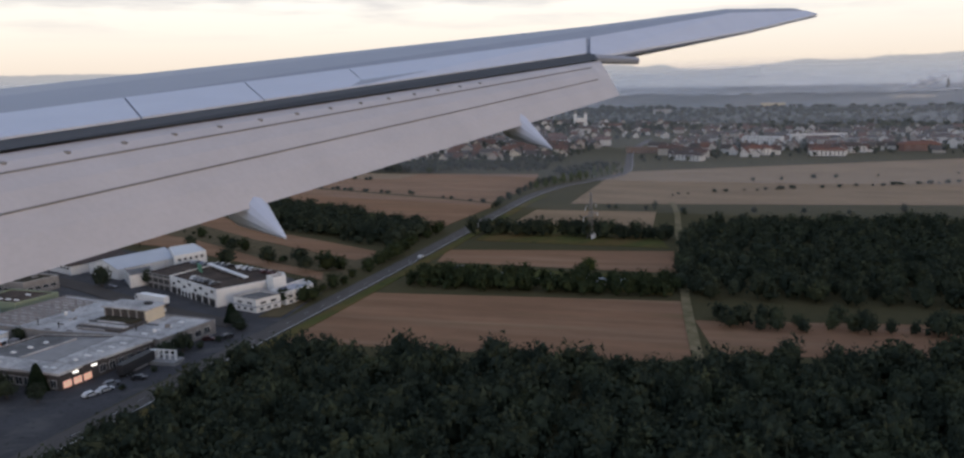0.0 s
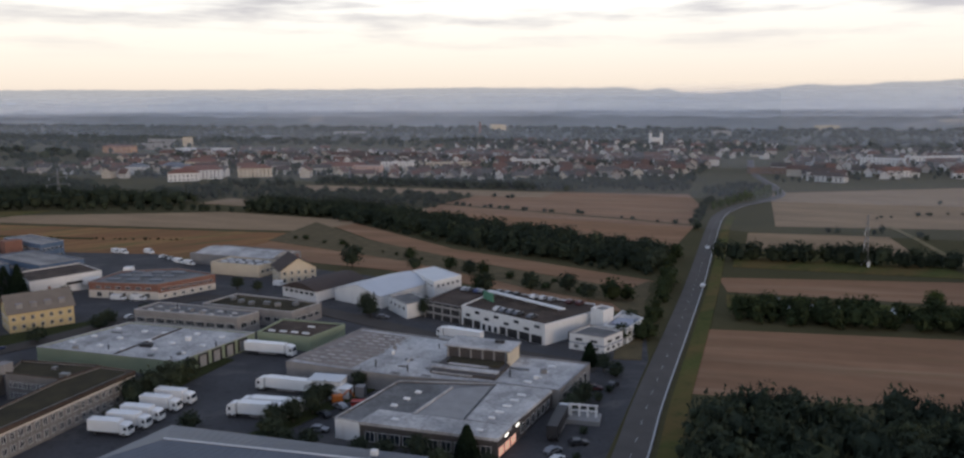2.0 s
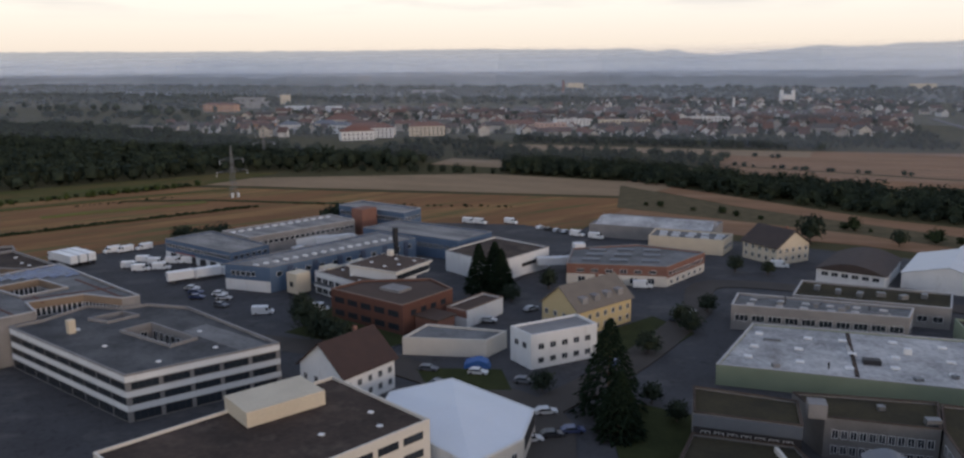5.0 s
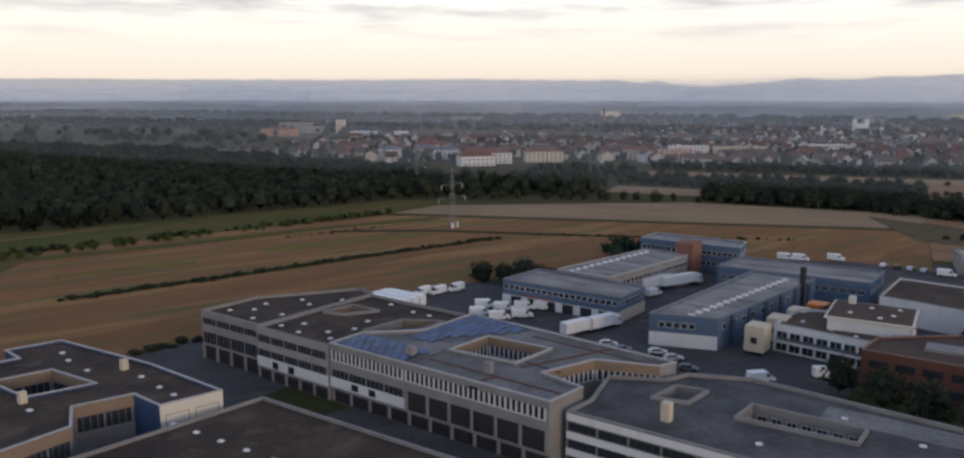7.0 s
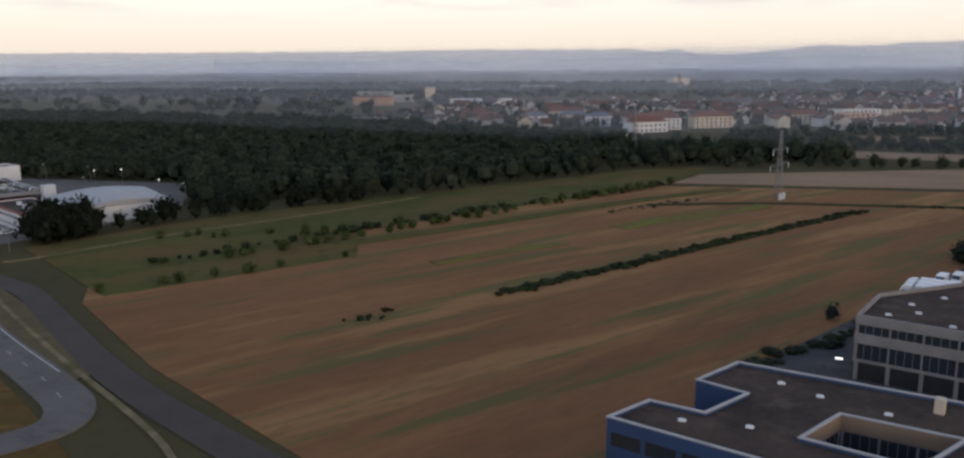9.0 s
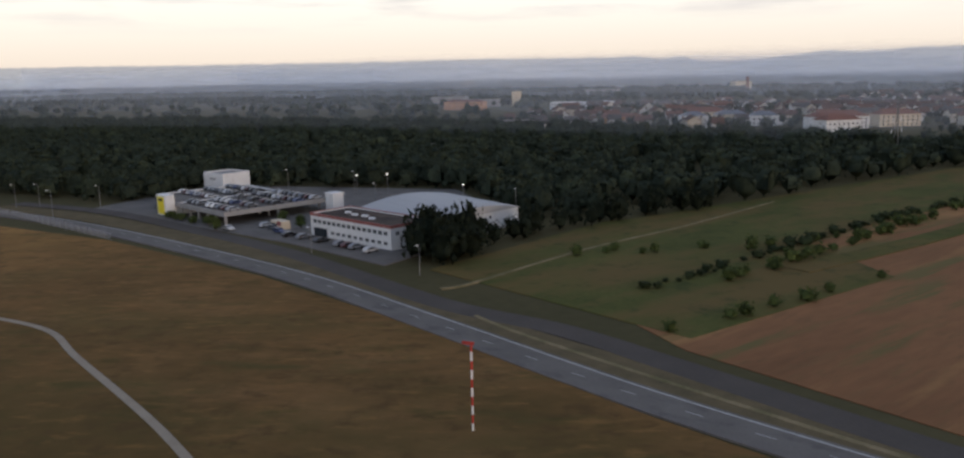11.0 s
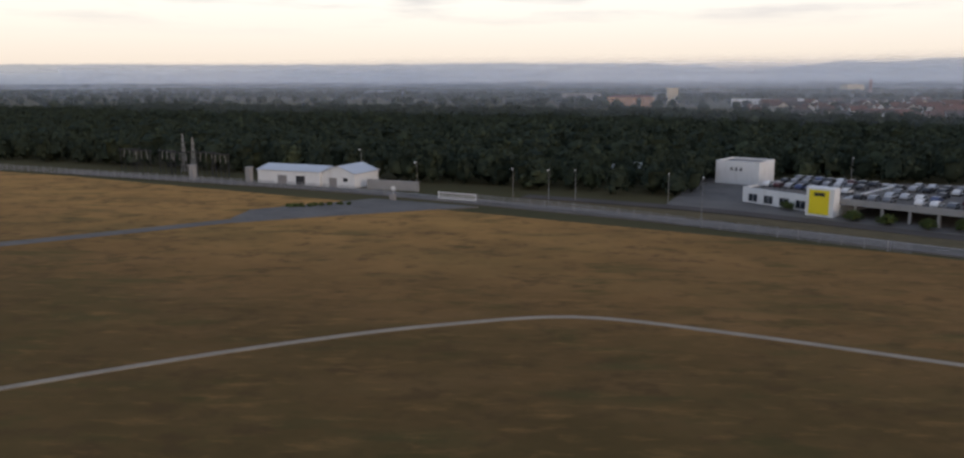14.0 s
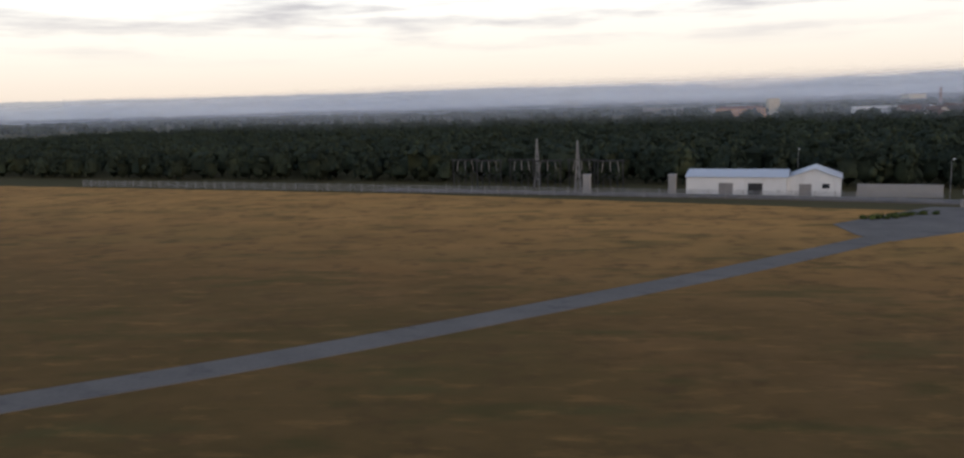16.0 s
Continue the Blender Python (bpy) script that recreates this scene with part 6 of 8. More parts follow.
b = pblock("office", "grey office with white panels and a brown flat roof", [(21.3, -0.6), (44, -0.6), (44.1, 9.2), (53.2, 18), (53.6, 34.5), (21.3, 35)], 9.2, "greyw", "bitumen",
           courts=[[(42.4, 12), (47.6, 14.4), (51.4, 19), (51.4, 27), (43.5, 22.5)], [(24, 17), (29, 18), (33, 25), (25, 25)]], coping=M["greyw"])
b.band(0, 2.5, 4.3, M["white"], 0.10, label="white panel band")
b.band(0, 2.1, 2.5, M["greyw"], 0.16, name="fascia")
ribbon_glazing(b, 0, 4.3, 1.4)
b.band(0, 5.7, 7.0, M["concrete"], 0.14, name="fascia", label="pale grey concrete fascia")
ribbon_glazing(b, 0, 7.0, 1.4)
# shade of the open ground floor, laid on as a dark sheet
b.band(0, 0.1, 2.1, M["dark"], 0.05, label="dark sheet for the shade of the open ground floor")
for k in range(6):
    part("column", Bm().box(0, -0.3, 0, 0.6, 0.1, 2.2).mesh("column", M["greyw"]), b.ob, "", b.spot(0, 0.4 + 4.3 * k, 0))
b.band(0, 8.4, 9.6, M["concrete"], 0.14, name="fascia", label="pale grey concrete fascia")
for k in range(2):
    part("dark_window", Bm().box(0, -0.14, 0, 1.8, 0, 1.3).mesh("dark_window", M["glass"]), b.ob, "", b.spot(0, 5 + 5 * k, 2.6))
for hole in (0, 1):
    for e in range(4):
        ribbon_glazing(b, e, 5.4, 2.2, 0.3, 0.3, 3.0, hole)
        b.band(e, 8.3, 9.5, M["tanw"], 0.05, hole=hole, name="fascia", label="tan fascia panels")
skylights(b, [q(x, y) for x, y in ((24, 4), (27, 8), (31, 3), (36, 7), (40, 4), (39, 12), (37, 18), (40, 30), (45, 30), (31, 32))])
b = pblock("office", "grey office with white window frames and solar panels on its roof", [(44.3, -0.2), (97, -0.2), (98, 9), (88.5, 11), (92.5, 23), (104, 27), (105.5, 31), (54, 34.7), (53.6, 18), (44.4, 9)], 9.6, "greyw", "gravel",
           courts=[[(66.7, 11.5), (81.3, 12.6), (82.1, 23.6), (67.4, 22.9)]], coping=M["coping"])
finned(b, 0, 7.3, 1.6, 0.6, 31.3)
finned(b, 0, 7.3, 1.6, 20.0, 0.6)
ribbon_glazing(b, 0, 4.3, 1.4, 0.4, 31.2)
b.band(0, 9.0, 10.0, M["greyw"], 0.10, name="fascia")
# dark sheet for the shade inside the open storey
b.band(0, 2.5, 5.7, M["dark"], 0.05, 19.9, 0.6, label="dark sheet for the shade of the open storey below the upper floor")
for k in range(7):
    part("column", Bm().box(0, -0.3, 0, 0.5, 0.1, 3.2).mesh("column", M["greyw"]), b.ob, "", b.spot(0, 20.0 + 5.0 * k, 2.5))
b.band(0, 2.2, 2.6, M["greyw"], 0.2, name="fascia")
# and one for the shade of the ground floor
b.band(0, 0.1, 2.3, M["dark"], 0.05, label="dark sheet for the shade of the open ground floor")
for k in range(11):
    part("column", Bm().box(0, -0.3, 0, 0.6, 0.1, 2.4).mesh("column", M["greyw"]), b.ob, "", b.spot(0, 0.6 + 5.0 * k, 0))
b.band(0, 5.7, 7.1, M["greyw"], 0.14, name="fascia")
b.band(0, 2.6, 4.3, M["white"], 0.10, 0, 31, label="white panel band")
for k in range(2):
    part("dark_window", Bm().box(0, -0.14, 0, 1.8, 0, 1.1).mesh("dark_window", M["glass"]), b.ob, "", b.spot(0, 6 + 4.6 * k, 2.9))
for e in range(4):
    finned(b, e, 6.9, 1.5, hole=0)
    b.band(e, 8.5, 10.0, M["tanw"], 0.05, hole=0, name="fascia", label="tan fascia panels")
for e in (2, 3, 4):
    finned(b, e, 6.9, 1.5)
    b.band(e, 8.5, 9.9, M["tanw"], 0.05, name="fascia", label="tan fascia panels")
part("window", Bm().box(0, -0.12, 0, 2.0, 0.05, 9.0).mesh("window", M["glass"]), b.ob, "tall dark stair window", b.spot(0, 34.5, 0.3))
for (u0, v0), (u1, v1), w in (((66, 5.6), (97.5, 5.0), 0.55), ((80.8, 0.6), (82.4, 5.4), 0.7), ((83.0, 12.0), (91.4, 32.4), 0.6), ((74, 29.8), (104, 28.2), 0.6), ((82, 15.2), (90.4, 14.0), 0.55), ((64.4, 0.4), (65.6, 11), 0.25)):
    (x0, y0), (x1, y1) = q(u0, v0), q(u1, v1)
    b.box("roof_seam", ((x0 + x1) / 2, (y0 + y1) / 2, 9.62), (math.hypot(x1 - x0, y1 - y0), w, 0.1), M["darkbrick"], math.degrees(math.atan2(y1 - y0, x1 - x0)), "dark red-brown roof seam")
SOLAR = Bm().box(-0.84, -0.95, 0, 0.84, 0.95, 0.06).mesh("solar_panel", M["solar"])
PANELS = [(45.8 + 2.05 * i + 0.3 * j, 2.6 + 2.5 * j) for j in range(3) for i in range(9)]
for j in range(8):
    v = 14.6 + 2.6 * j
    PANELS += [(55.0 + 2.05 * i + 0.3 * (j % 2), v) for i in range(int((min(71.0, 60.5 + max(0.0, v - 17) * 0.72) - 55.0) / 2.05) + 1)]
for u, v in PANELS:
    x, y = q(u, v)
    part("solar_panel", SOLAR, b.ob, m=pose(x - b.c[0], y - b.c[1], 9.85, 9, 0, -15.6))
b.box("vent", (*q(62, 5), 9.6), (1.6, 1.6, 1.6), M["greyw"], -15.6)
b.box("vent", (*q(80, 6), 9.6), (1.4, 1.4, 1.8), M["greyw"], -15.6)
b = pblock("office", "long grey office with white bands and light wells", [(98.6, 2.6), (149, 3.2), (158, 33.2), (118, 36.6), (107.4, 32), (105.2, 26.6), (96, 22), (99.2, 9.8)], 7.9, "greyw", "slate",
           courts=[[(122, 17.2), (140, 18.4), (140, 24.4), (122.4, 24)], [(107.4, 17.2), (113, 18.6), (113.6, 25.4), (108.4, 24.6)]], coping=M["greyw"])
for z, hh in ((0.4, 1.6), (3.2, 1.2), (5.7, 1.2)):
    b.windows(0, z, 5.0, hh, 0.1, 0.2, 0.2, 3, trim="dark")
    b.windows(1, z, 5.0, hh, 0.3, 0.5, 0.5, 3, trim="dark")
for z in (2.1, 4.5, 7.1):
    b.band(0, z, z + 1.0, M["white"], 0.08, label="white panel band")
    b.band(1, z, z + 1.0, M["white"], 0.08, label="white panel band")
for e in range(4):
    b.windows(e, 5.0, 1.6, 2.0, 0.5, 0.4, 0.4, 1, hole=0)
skylights(b, [q(x, y) for x, y in ((128, 10), (136, 28), (146, 12), (148, 24), (112, 12))])
b.box("chimney", (*q(113, 10), 7.9), (1.5, 1.5, 2.6), M["cream"], -15.6, "cream rooftop chimney")
b.box("roof_patch", (*q(144, 29), 7.93), (22, 6, 0.08), M["gravel"], -15.6, "grey gravel strip")

b = Building("office", "dark blue office with brown flat roofs and white coping", [(-604.8, 92.8), (-577, 85.5), (-581.5, 70), (-557, 64), (-552.5, 86), (-559, 92), (-554, 100), (-546, 97.5), (-541, 107), (-563, 113.5), (-591.3, 118.4), (-596.1, 109.1), (-589.2, 106.6), (-593.6, 98.6), (-600.9, 99.9)], 8.6,
             M["navy"], M["bitumen"], courts=[[(-582, 95.4), (-570, 92.4), (-564.5, 101.6), (-577.6, 104)]], coping=M["coping"])
for e in (0, 1, 7, 8, 9, 10, 12, 14):
    b.windows(e, 5.4, 4.0, 1.8, 0.1, 0.3, 0.3, 2, trim="dark")
    b.windows(e, 1.8, 4.0, 1.8, 0.1, 0.3, 0.3, 2, trim="dark")
for e in range(4):
    ribbon_glazing(b, e, 4.4, 2.4, 0.2, 0.2, 4.0, 0)
    b.band(e, 6.9, 8.9, M["tanw"], 0.05, hole=0, name="fascia", label="tan fascia panels")
    b.band(e, 0.7, 4.3, M["greyw"], 0.04, hole=0, name="fascia")
for e in (3, 4, 5):
    ribbon_glazing(b, e, 4.4, 2.4, 0.2, 0.2, 4.0)
    b.band(e, 6.9, 8.9, M["tanw"], 0.05, name="fascia", label="tan fascia panels")
    b.band(e, 0.1, 4.3, M["greyw"], 0.04, name="fascia")
b.band(7, 0, 9.0, M["palecream"], 0.06, label="pale cream end wall")
b.box("chimney", (-566, 110, 8.6), (1.2, 1.2, 2.0), M["cream"], -15)
b.box("chimney", (-569, 91, 8.6), (1.2, 1.2, 2.0), M["cream"], -15)
skylights(b, [(-585, 113), (-580, 110), (-572, 107), (-560, 108), (-553, 105), (-548, 103), (-588, 97), (-596, 96), (-575, 88), (-565, 89)])
b = Building("office", "low wing with a dark brown flat roof", [(-552, 70), (-502, 68), (-491, 101), (-536.5, 112)], 6.2, M["greyw"], M["bitumen"], coping=M["greyw"])
skylights(b, [(-543.4 + 5.8 * k, 97.5 - 1.25 * k) for k in range(7)] + [(-538 + 6 * k, 82 - 1.2 * k) for k in range(6)])

# ---- blue warehouses ----
b = gblock("warehouse", "blue and white warehouse with a window band", [(33, 77), (70, 78), (70, 93), (34, 95)], 6.8, "bluew", "worngravel", coping=M["greyw"])
b.band(0, 0, 3.0, M["white"], 0.06, label="white loading front")
b.band(0, 3.0, 3.5, M["redpaint"], 0.09, 6, 20)
b.windows(0, 4.6, 1.6, 1.3, 0.2, 0.5, 0.5, 0)
b.windows(1, 4.6, 1.6, 1.3, 0.6, 0.5, 0.5, 0)
b.band(1, 0, 3.4, M["cream"], 0.06)
# door openings are dark panels that imitate the shade inside
for k in range(6):
    part("loading_door", Bm().box(0, -0.1, 0, 3.4, 0.05, 2.6).mesh("loading_door", M["dark"]), b.ob, "dark panel for the shade in an open loading door", b.spot(0, 3 + 5.6 * k, 0.2))
b = gblock("warehouse", "long low warehouse with grey roof and window band", [(40, 95.3), (58, 94), (63, 139), (47, 141)], 7.4, "greyw", "worngravel", coping=M["coping"])
b.windows(1, 4.6, 1.8, 1.3, 0.4, 0.5, 0.5, 0)
skylights(b, [g(44 + 0.14 * k * 3, 97 + 3.4 * k) for k in range(13)], size=(1.4, 2.0, 0.4))
b = gblock("office", "blue two-storey office with ribbon windows", [(40, 152), (75, 154), (73, 166), (40, 165)], 9.0, "bluew", "worngravel", coping=M["coping"])
for z in (2.2, 5.8):
    b.windows(0, z, 1.5, 1.5, 0.3, 0.5, 0.5, 0)
    b.windows(1, z, 1.5, 1.5, 0.5, 0.5, 0.5, 0)
b.box("stair_tower", (*g(60, 147), 0), (6, 8, 11), M["brickw"], -15.6, "brick-red stair tower")
b = gblock("warehouse", "long blue warehouse with a row of white roof lights", [(84, 66), (99, 71), (106, 127), (88, 127.5)], 7.6, "bluew", "worngravel", coping=M["greyw"])
b.band(0, 0, 3.6, M["white"], 0.07, label="white lower wall")
b.windows(0, 4.8, 1.5, 1.4, 0.3, 2.0, 5.0, 0)
b.windows(1, 4.8, 2.0, 1.4, 3.0, 0.6, 0.6, 0)
for k in range(6):
    part("pilaster", Bm().box(0, -0.5, 0, 1.6, 0, 7.6).mesh("pilaster", M["bluedk"]), b.ob, "dark blue wall strip", b.spot(1, 6 + 9.0 * k, 0))
skylights(b, [g(92.5 + 0.13 * k * 3.4, 71 + 3.4 * k) for k in range(16)], size=(1.6, 1.0, 0.5))
b.box("chimney", (*g(105, 118), 0), (1.4, 1.4, 13), M["dark"], -15.6, "dark brick chimney")
b = gblock("warehouse", "low blue warehouse with a grey roof", [(76, 131), (119, 134), (119, 153), (77, 150)], 7.0, "bluew", "worngravel", coping=M["greyw"])
b.windows(1, 3.6, 1.8, 1.5, 0.4)
b.windows(0, 3.6, 1.8, 1.5, 0.6)
for k, (u, v) in enumerate(((107, 75), (108.5, 86), (110, 97), (112, 107))):
    e = thing("silo", "cream square silo on the blue warehouse wall" if k < 3 else "orange-red square silo on the blue warehouse wall", "silo", (*g(u, v), 0), -15.6, "square silos")
    part("body", Bm().box(-2.3, -2.6, 1.2, 2.3, 2.6, 7.2 - 0.3 * k, 0.12).mesh("body", M["cream" if k < 3 else "orange"]), e)
    part("base", Bm().box(-2.0, -2.2, 0, 2.0, 2.2, 1.2).mesh("base", M["dark"]), e)
    part("hatch", Bm().box(-0.7, -2.75, 3.2, 0.7, -2.6, 4.6).mesh("hatch", M["dark"]), e)
b = Building("office", "white terraced office with brown roofs and balconies", [(-453.3, 193.8), (-432.6, 185.6), (-423, 200), (-436.5, 212), (-448, 209)], 6.4, M["white"], M["brownroof"], coping=M["coping"])
b.windows(0, 3.6, 2.6, 1.7, 0.2, 0.5, 0.5, 1)
b.windows(0, 0.6, 2.6, 1.9, 0.4, 0.5, 0.5, 1)
b.band(0, 2.8, 3.3, M["white"], 1.2, 1, 1, label="white balcony slab")
b.band(0, 3.6, 3.75, M["steel"], 1.2, 1, 1, name="rail", label="grey balcony rail")
b.box("upper_storey", (-432.2, 201.2, 6.4), (17, 16, 2.7), M["white"], -10, "set-back white upper storey", 0.02)
b.box("upper_glazing", (-432.2, 201.2, 6.9), (17.2, 15.4, 1.5), M["glass"], -10, "dark glazing of the upper storey", 0.02)
b.box("upper_roof", (-432.2, 201.2, 9.1), (18.4, 17.4, 0.5), M["palecream"], -10, "pale roof edge of the upper storey")
b.box("upper_roof_felt", (-432.2, 201.2, 9.6), (17.4, 16.4, 0.06), M["brownroof"], -10, "brown flat roof", 0.01)
b.box("chimney", (-436, 208.6, 9.6), (1.6, 1.6, 1.8), M["palecream"], -10)
b.box("side_block", (-419.6, 194.4, 0), (9.5, 9, 5.6), M["palecream"], -16, "lower pale block with a brown roof")
b.box("side_roof", (-419.6, 194.4, 5.6), (9.1, 8.6, 0.3), M["brownroof"], -16, "brown flat roof")
skylights(b, [(-447, 199), (-441, 194), (-436, 190.5)])
skylights(b, [(-437, 199), (-432, 205), (-428, 199), (-426, 205), (-431, 196)], 9.66)
b = Building("hall", "big white hall with a dark grey roof", [(-428, 231), (-407, 220.5), (-398, 247.5), (-420.5, 256.5)], 6.6, M["white"], M["bitumen"], coping=M["greyw"])
# gallery shade as a dark sheet; the wall is closed behind it
b.band(1, 3.0, 4.2, M["dark"], 0.08, 14, 0.5, label="dark sheet for the shade of the open gallery")
b.box("footbridge", (-394, 243, 2.6), (13, 2.6, 2.4), M["white"], 30, "white covered footbridge")
b = Building("office", "dark brown brick office with flat roofs", [(-436, 175.5), (-410.8, 168.4), (-405.6, 186.8), (-415.4, 194), (-432.4, 185.6)], 7.6, M["darkbrick"], M["brownroof"], coping=M["brownw"])
b.windows(0, 4.6, 3.6, 1.6, 0.6, 0.8, 0.8, 2, trim="dark")
b.windows(0, 1.2, 3.6, 1.6, 0.6, 0.8, 0.8, 2, trim="dark")
b.windows(1, 4.6, 2.0, 1.5, 1.6, 2, 2, 1, trim="dark")
b.box("roof_light", (-420, 182, 7.6), (7, 5, 0.7), M["greyw"], -14, "grey roof light")
b.box("porch", (-405, 174.6, 0), (7.5, 6.5, 4.3), M["brickw"], -16, "brick porch", 0.02)
b.box("porch_roof", (-405, 174.6, 4.3), (8.3, 7.3, 0.4), M["brownroof"], -16, "brown flat porch roof")
b = Building("workshop", "low brick and white annexe with a flat roof", [(-405.2, 182), (-398.6, 180), (-394.4, 195), (-401, 197)], 4.2, M["white"], M["brownroof"], coping=M["brownw"])
b.band(0, 2.6, 4.4, M["brickw"], 0.08, label="brick upper wall")

# ---- buildings along the airfield road ----
b = Building("office", "white two-storey office with a faded red roof edge", [(-852, 192.5), (-818.5, 180), (-813.5, 193), (-847, 206)], 6.4, M["white"], M["bitumen"], parapet=0.3)
for e in range(4):
    b.band(e, 6.1, 6.9, M["redpaint"], 0.18, name="trim", label="faded red roof trim")
b.windows(0, 4.0, 1.7, 1.2, 0.5, 1, 1, 1)
b.windows(0, 1.4, 1.7, 1.0, 0.9, 9, 1, 1)
b.windows(1, 4.0, 1.4, 1.2, 1.0)
b.band(0, 0.1, 2.8, M["glass"], 0.06, 1.5, 28, name="entrance", label="dark glazed entrance")
skylights(b, [(-838, 194), (-834, 193), (-830, 190), (-842, 197)], size=(1.8, 1.2, 0.5))
b = Building("hall", "large hall with a curved pale metal roof", [(-846, 207), (-813, 194.5), (-800, 226), (-834, 247)], 5.4, M["white"], M["metalroof"], parapet=0.1)
barrel(b, [(-846.5, 207), (-834.5, 247.5), (-799.5, 226.5), (-812.5, 194.2)], 5.5, 2.2, "vaultmetal", "vault", "curved pale metal roof")
# the parking deck of the car dealer: an open storey on posts
DK = (-900.0, 222.0)


def dk(u, v):
    c, s = math.cos(radians(-22)), math.sin(radians(-22))
    return (DK[0] + c * u - s * v, DK[1] + s * u + c * v)


b = Building("dealer_hall", "white car dealer's hall under a rooftop car park", [dk(-40, -13), dk(-12, -19), dk(-12, 20), dk(-38, 22)], 3.8, M["white"], M["asphalt2"], parapet=0.5, category="car dealer")
b.windows(0, 0.6, 3.0, 2.2, 1.4, 1, 8, 1)
e = thing("parking_deck", "open concrete parking deck on posts full of cars", "parking deck", (*DK, 0), -22)
part("deck_slab", Bm().box(-11.6, -19, 3.3, 22, 21, 4.0).mesh("deck_slab", M["concrete"]), e, "worn concrete deck")
part("deck_edge", Bm().box(-11.6, -19.3, 3.2, 22.3, -18.9, 4.7).box(22, -19, 3.2, 22.4, 21, 4.7).mesh("deck_edge", M["concrete"]), e)
part("deck_surface", Bm().box(-11.4, -18.8, 4.0, 21.9, 20.8, 4.06).mesh("deck_surface", M["asphalt2"]), e)
for u in range(-8, 23, 6):
    for v in (-18.6, 0, 20):
        part("post", Bm().box(u - 0.3, v - 0.3, 0, u + 0.3, v + 0.3, 3.3).mesh("post", M["concrete"]), e)
e = thing("stair_tower", "white stair tower of the parking deck", "tower", (*dk(25.6, 20), 0), -22)
part("wall", Bm().box(-2.2, -2.2, 0, 2.2, 2.2, 6.4, 0.06).mesh("wall", M["white"]), e)
part("roof", Bm().box(-2.4, -2.4, 6.4, 2.4, 2.4, 6.7).mesh("roof", M["white"]), e)
e = thing("sign_tower", "white tower with a yellow advertising panel", "sign", (*dk(-15, -21), 0), -22)
part("body", Bm().box(-3.4, -1.6, 0, 3.4, 1.6, 7.2, 0.06).mesh("body", M["white"]), e)
part("panel", Bm().box(-2.6, -1.75, 0.8, 2.2, -1.6, 6.6).mesh("panel", M["signyellow"]), e, "yellow panel")
part("lettering", Bm().box(-1.4, -1.82, 5.2, 1.2, -1.75, 6.0).mesh("lettering", M["dark"]), e, "dark bar of lettering")
b = Building("office", "white cube-shaped house with three small windows", rect(-946, 268, 14, 13, -16), 7.0, M["white"], M["greyw"])
b.windows(0, 4.4, 0.9, 1.2, 0.5, 4.5, 5)
b = Building("workshop", "low white building with a window row between trees", rect(-990, 268, 22, 10, -20), 4.6, M["white"], M["greyw"])
b.windows(0, 2.2, 1.6, 1.2, 0.5)
e = thing("kiosk", "yellow and red roadside kiosk", "kiosk", (-867, 198, 0), -22)
part("body", Bm().box(-3, -1.6, 0, 3, 1.6, 2.8, 0.06).mesh("body", M["cream"]), e)
part("window", Bm().box(-2.4, -1.7, 1.0, 0.4, -1.6, 2.1).mesh("window", M["glass"]), e)
part("sign", Bm().box(0.8, -1.75, 1.6, 3.0, -1.6, 2.9).mesh("sign", M["redpaint"]), e, "red sign")
e = gabled("shed", "long white metal shed with a shallow grey roof", (-1078.5, 213), 24, 12, 4.6, 6.0, 0, "white", "metalroof", 0.3, "shed", chimney=False)
# dark panel painted as the shade behind an open door
part("door", Bm().box(3, -6.1, 0, 6.4, -5.9, 3.2).mesh("door", M["dark"]), e, "dark panel for the shade in an open door")
part("door", Bm().box(-4, -6.1, 0, -0.6, -5.9, 3.2).mesh("door", M["greyw"]), e)
e = gabled("shed", "white metal shed with a window in its gable", (-1060.4, 215.2), 14, 12, 4.4, 6.6, 90, "white", "metalroof", 0.3, "shed", chimney=False)
part("window", Bm().box(-7.06, -3.4, 2.0, -6.95, -1.8, 3.1).mesh("window", M["glass"]), e)
part("door", Bm().box(-7.06, 0.6, 0, -6.95, 3.4, 3.0).mesh("door", M["greyw"]), e)
e = thing("screen_wall", "low pale concrete wall beside the sheds", "wall", (-1042, 210, 0))
part("panel", Bm().box(-9, -0.2, 0, 9, 0.2, 3.0, 0.05).mesh("panel", M["concrete"]), e)


# ---- the town ----
def house_proto(w, d, eave, ridge, annexe):
    b = Bm()
    x, y = w / 2, d / 2
    b.add([(-x, -y, 0), (x, -y, 0), (x, y, 0), (-x, y, 0), (-x, -y, eave), (x, -y, eave), (x, y, eave), (-x, y, eave), (-x, 0, ridge), (x, 0, ridge)],
          [(0, 1, 5, 4), (2, 3, 7, 6), (1, 2, 6, 9, 5), (3, 0, 4, 8, 7)])
    if annexe:
        b.box(x, -y * 0.7, 0, x + 4, y * 0.5, eave * 0.6)
    wall = b.mesh("wall", M["house"])
    r, o = Bm(), 0.7
    k = (ridge - eave) / y
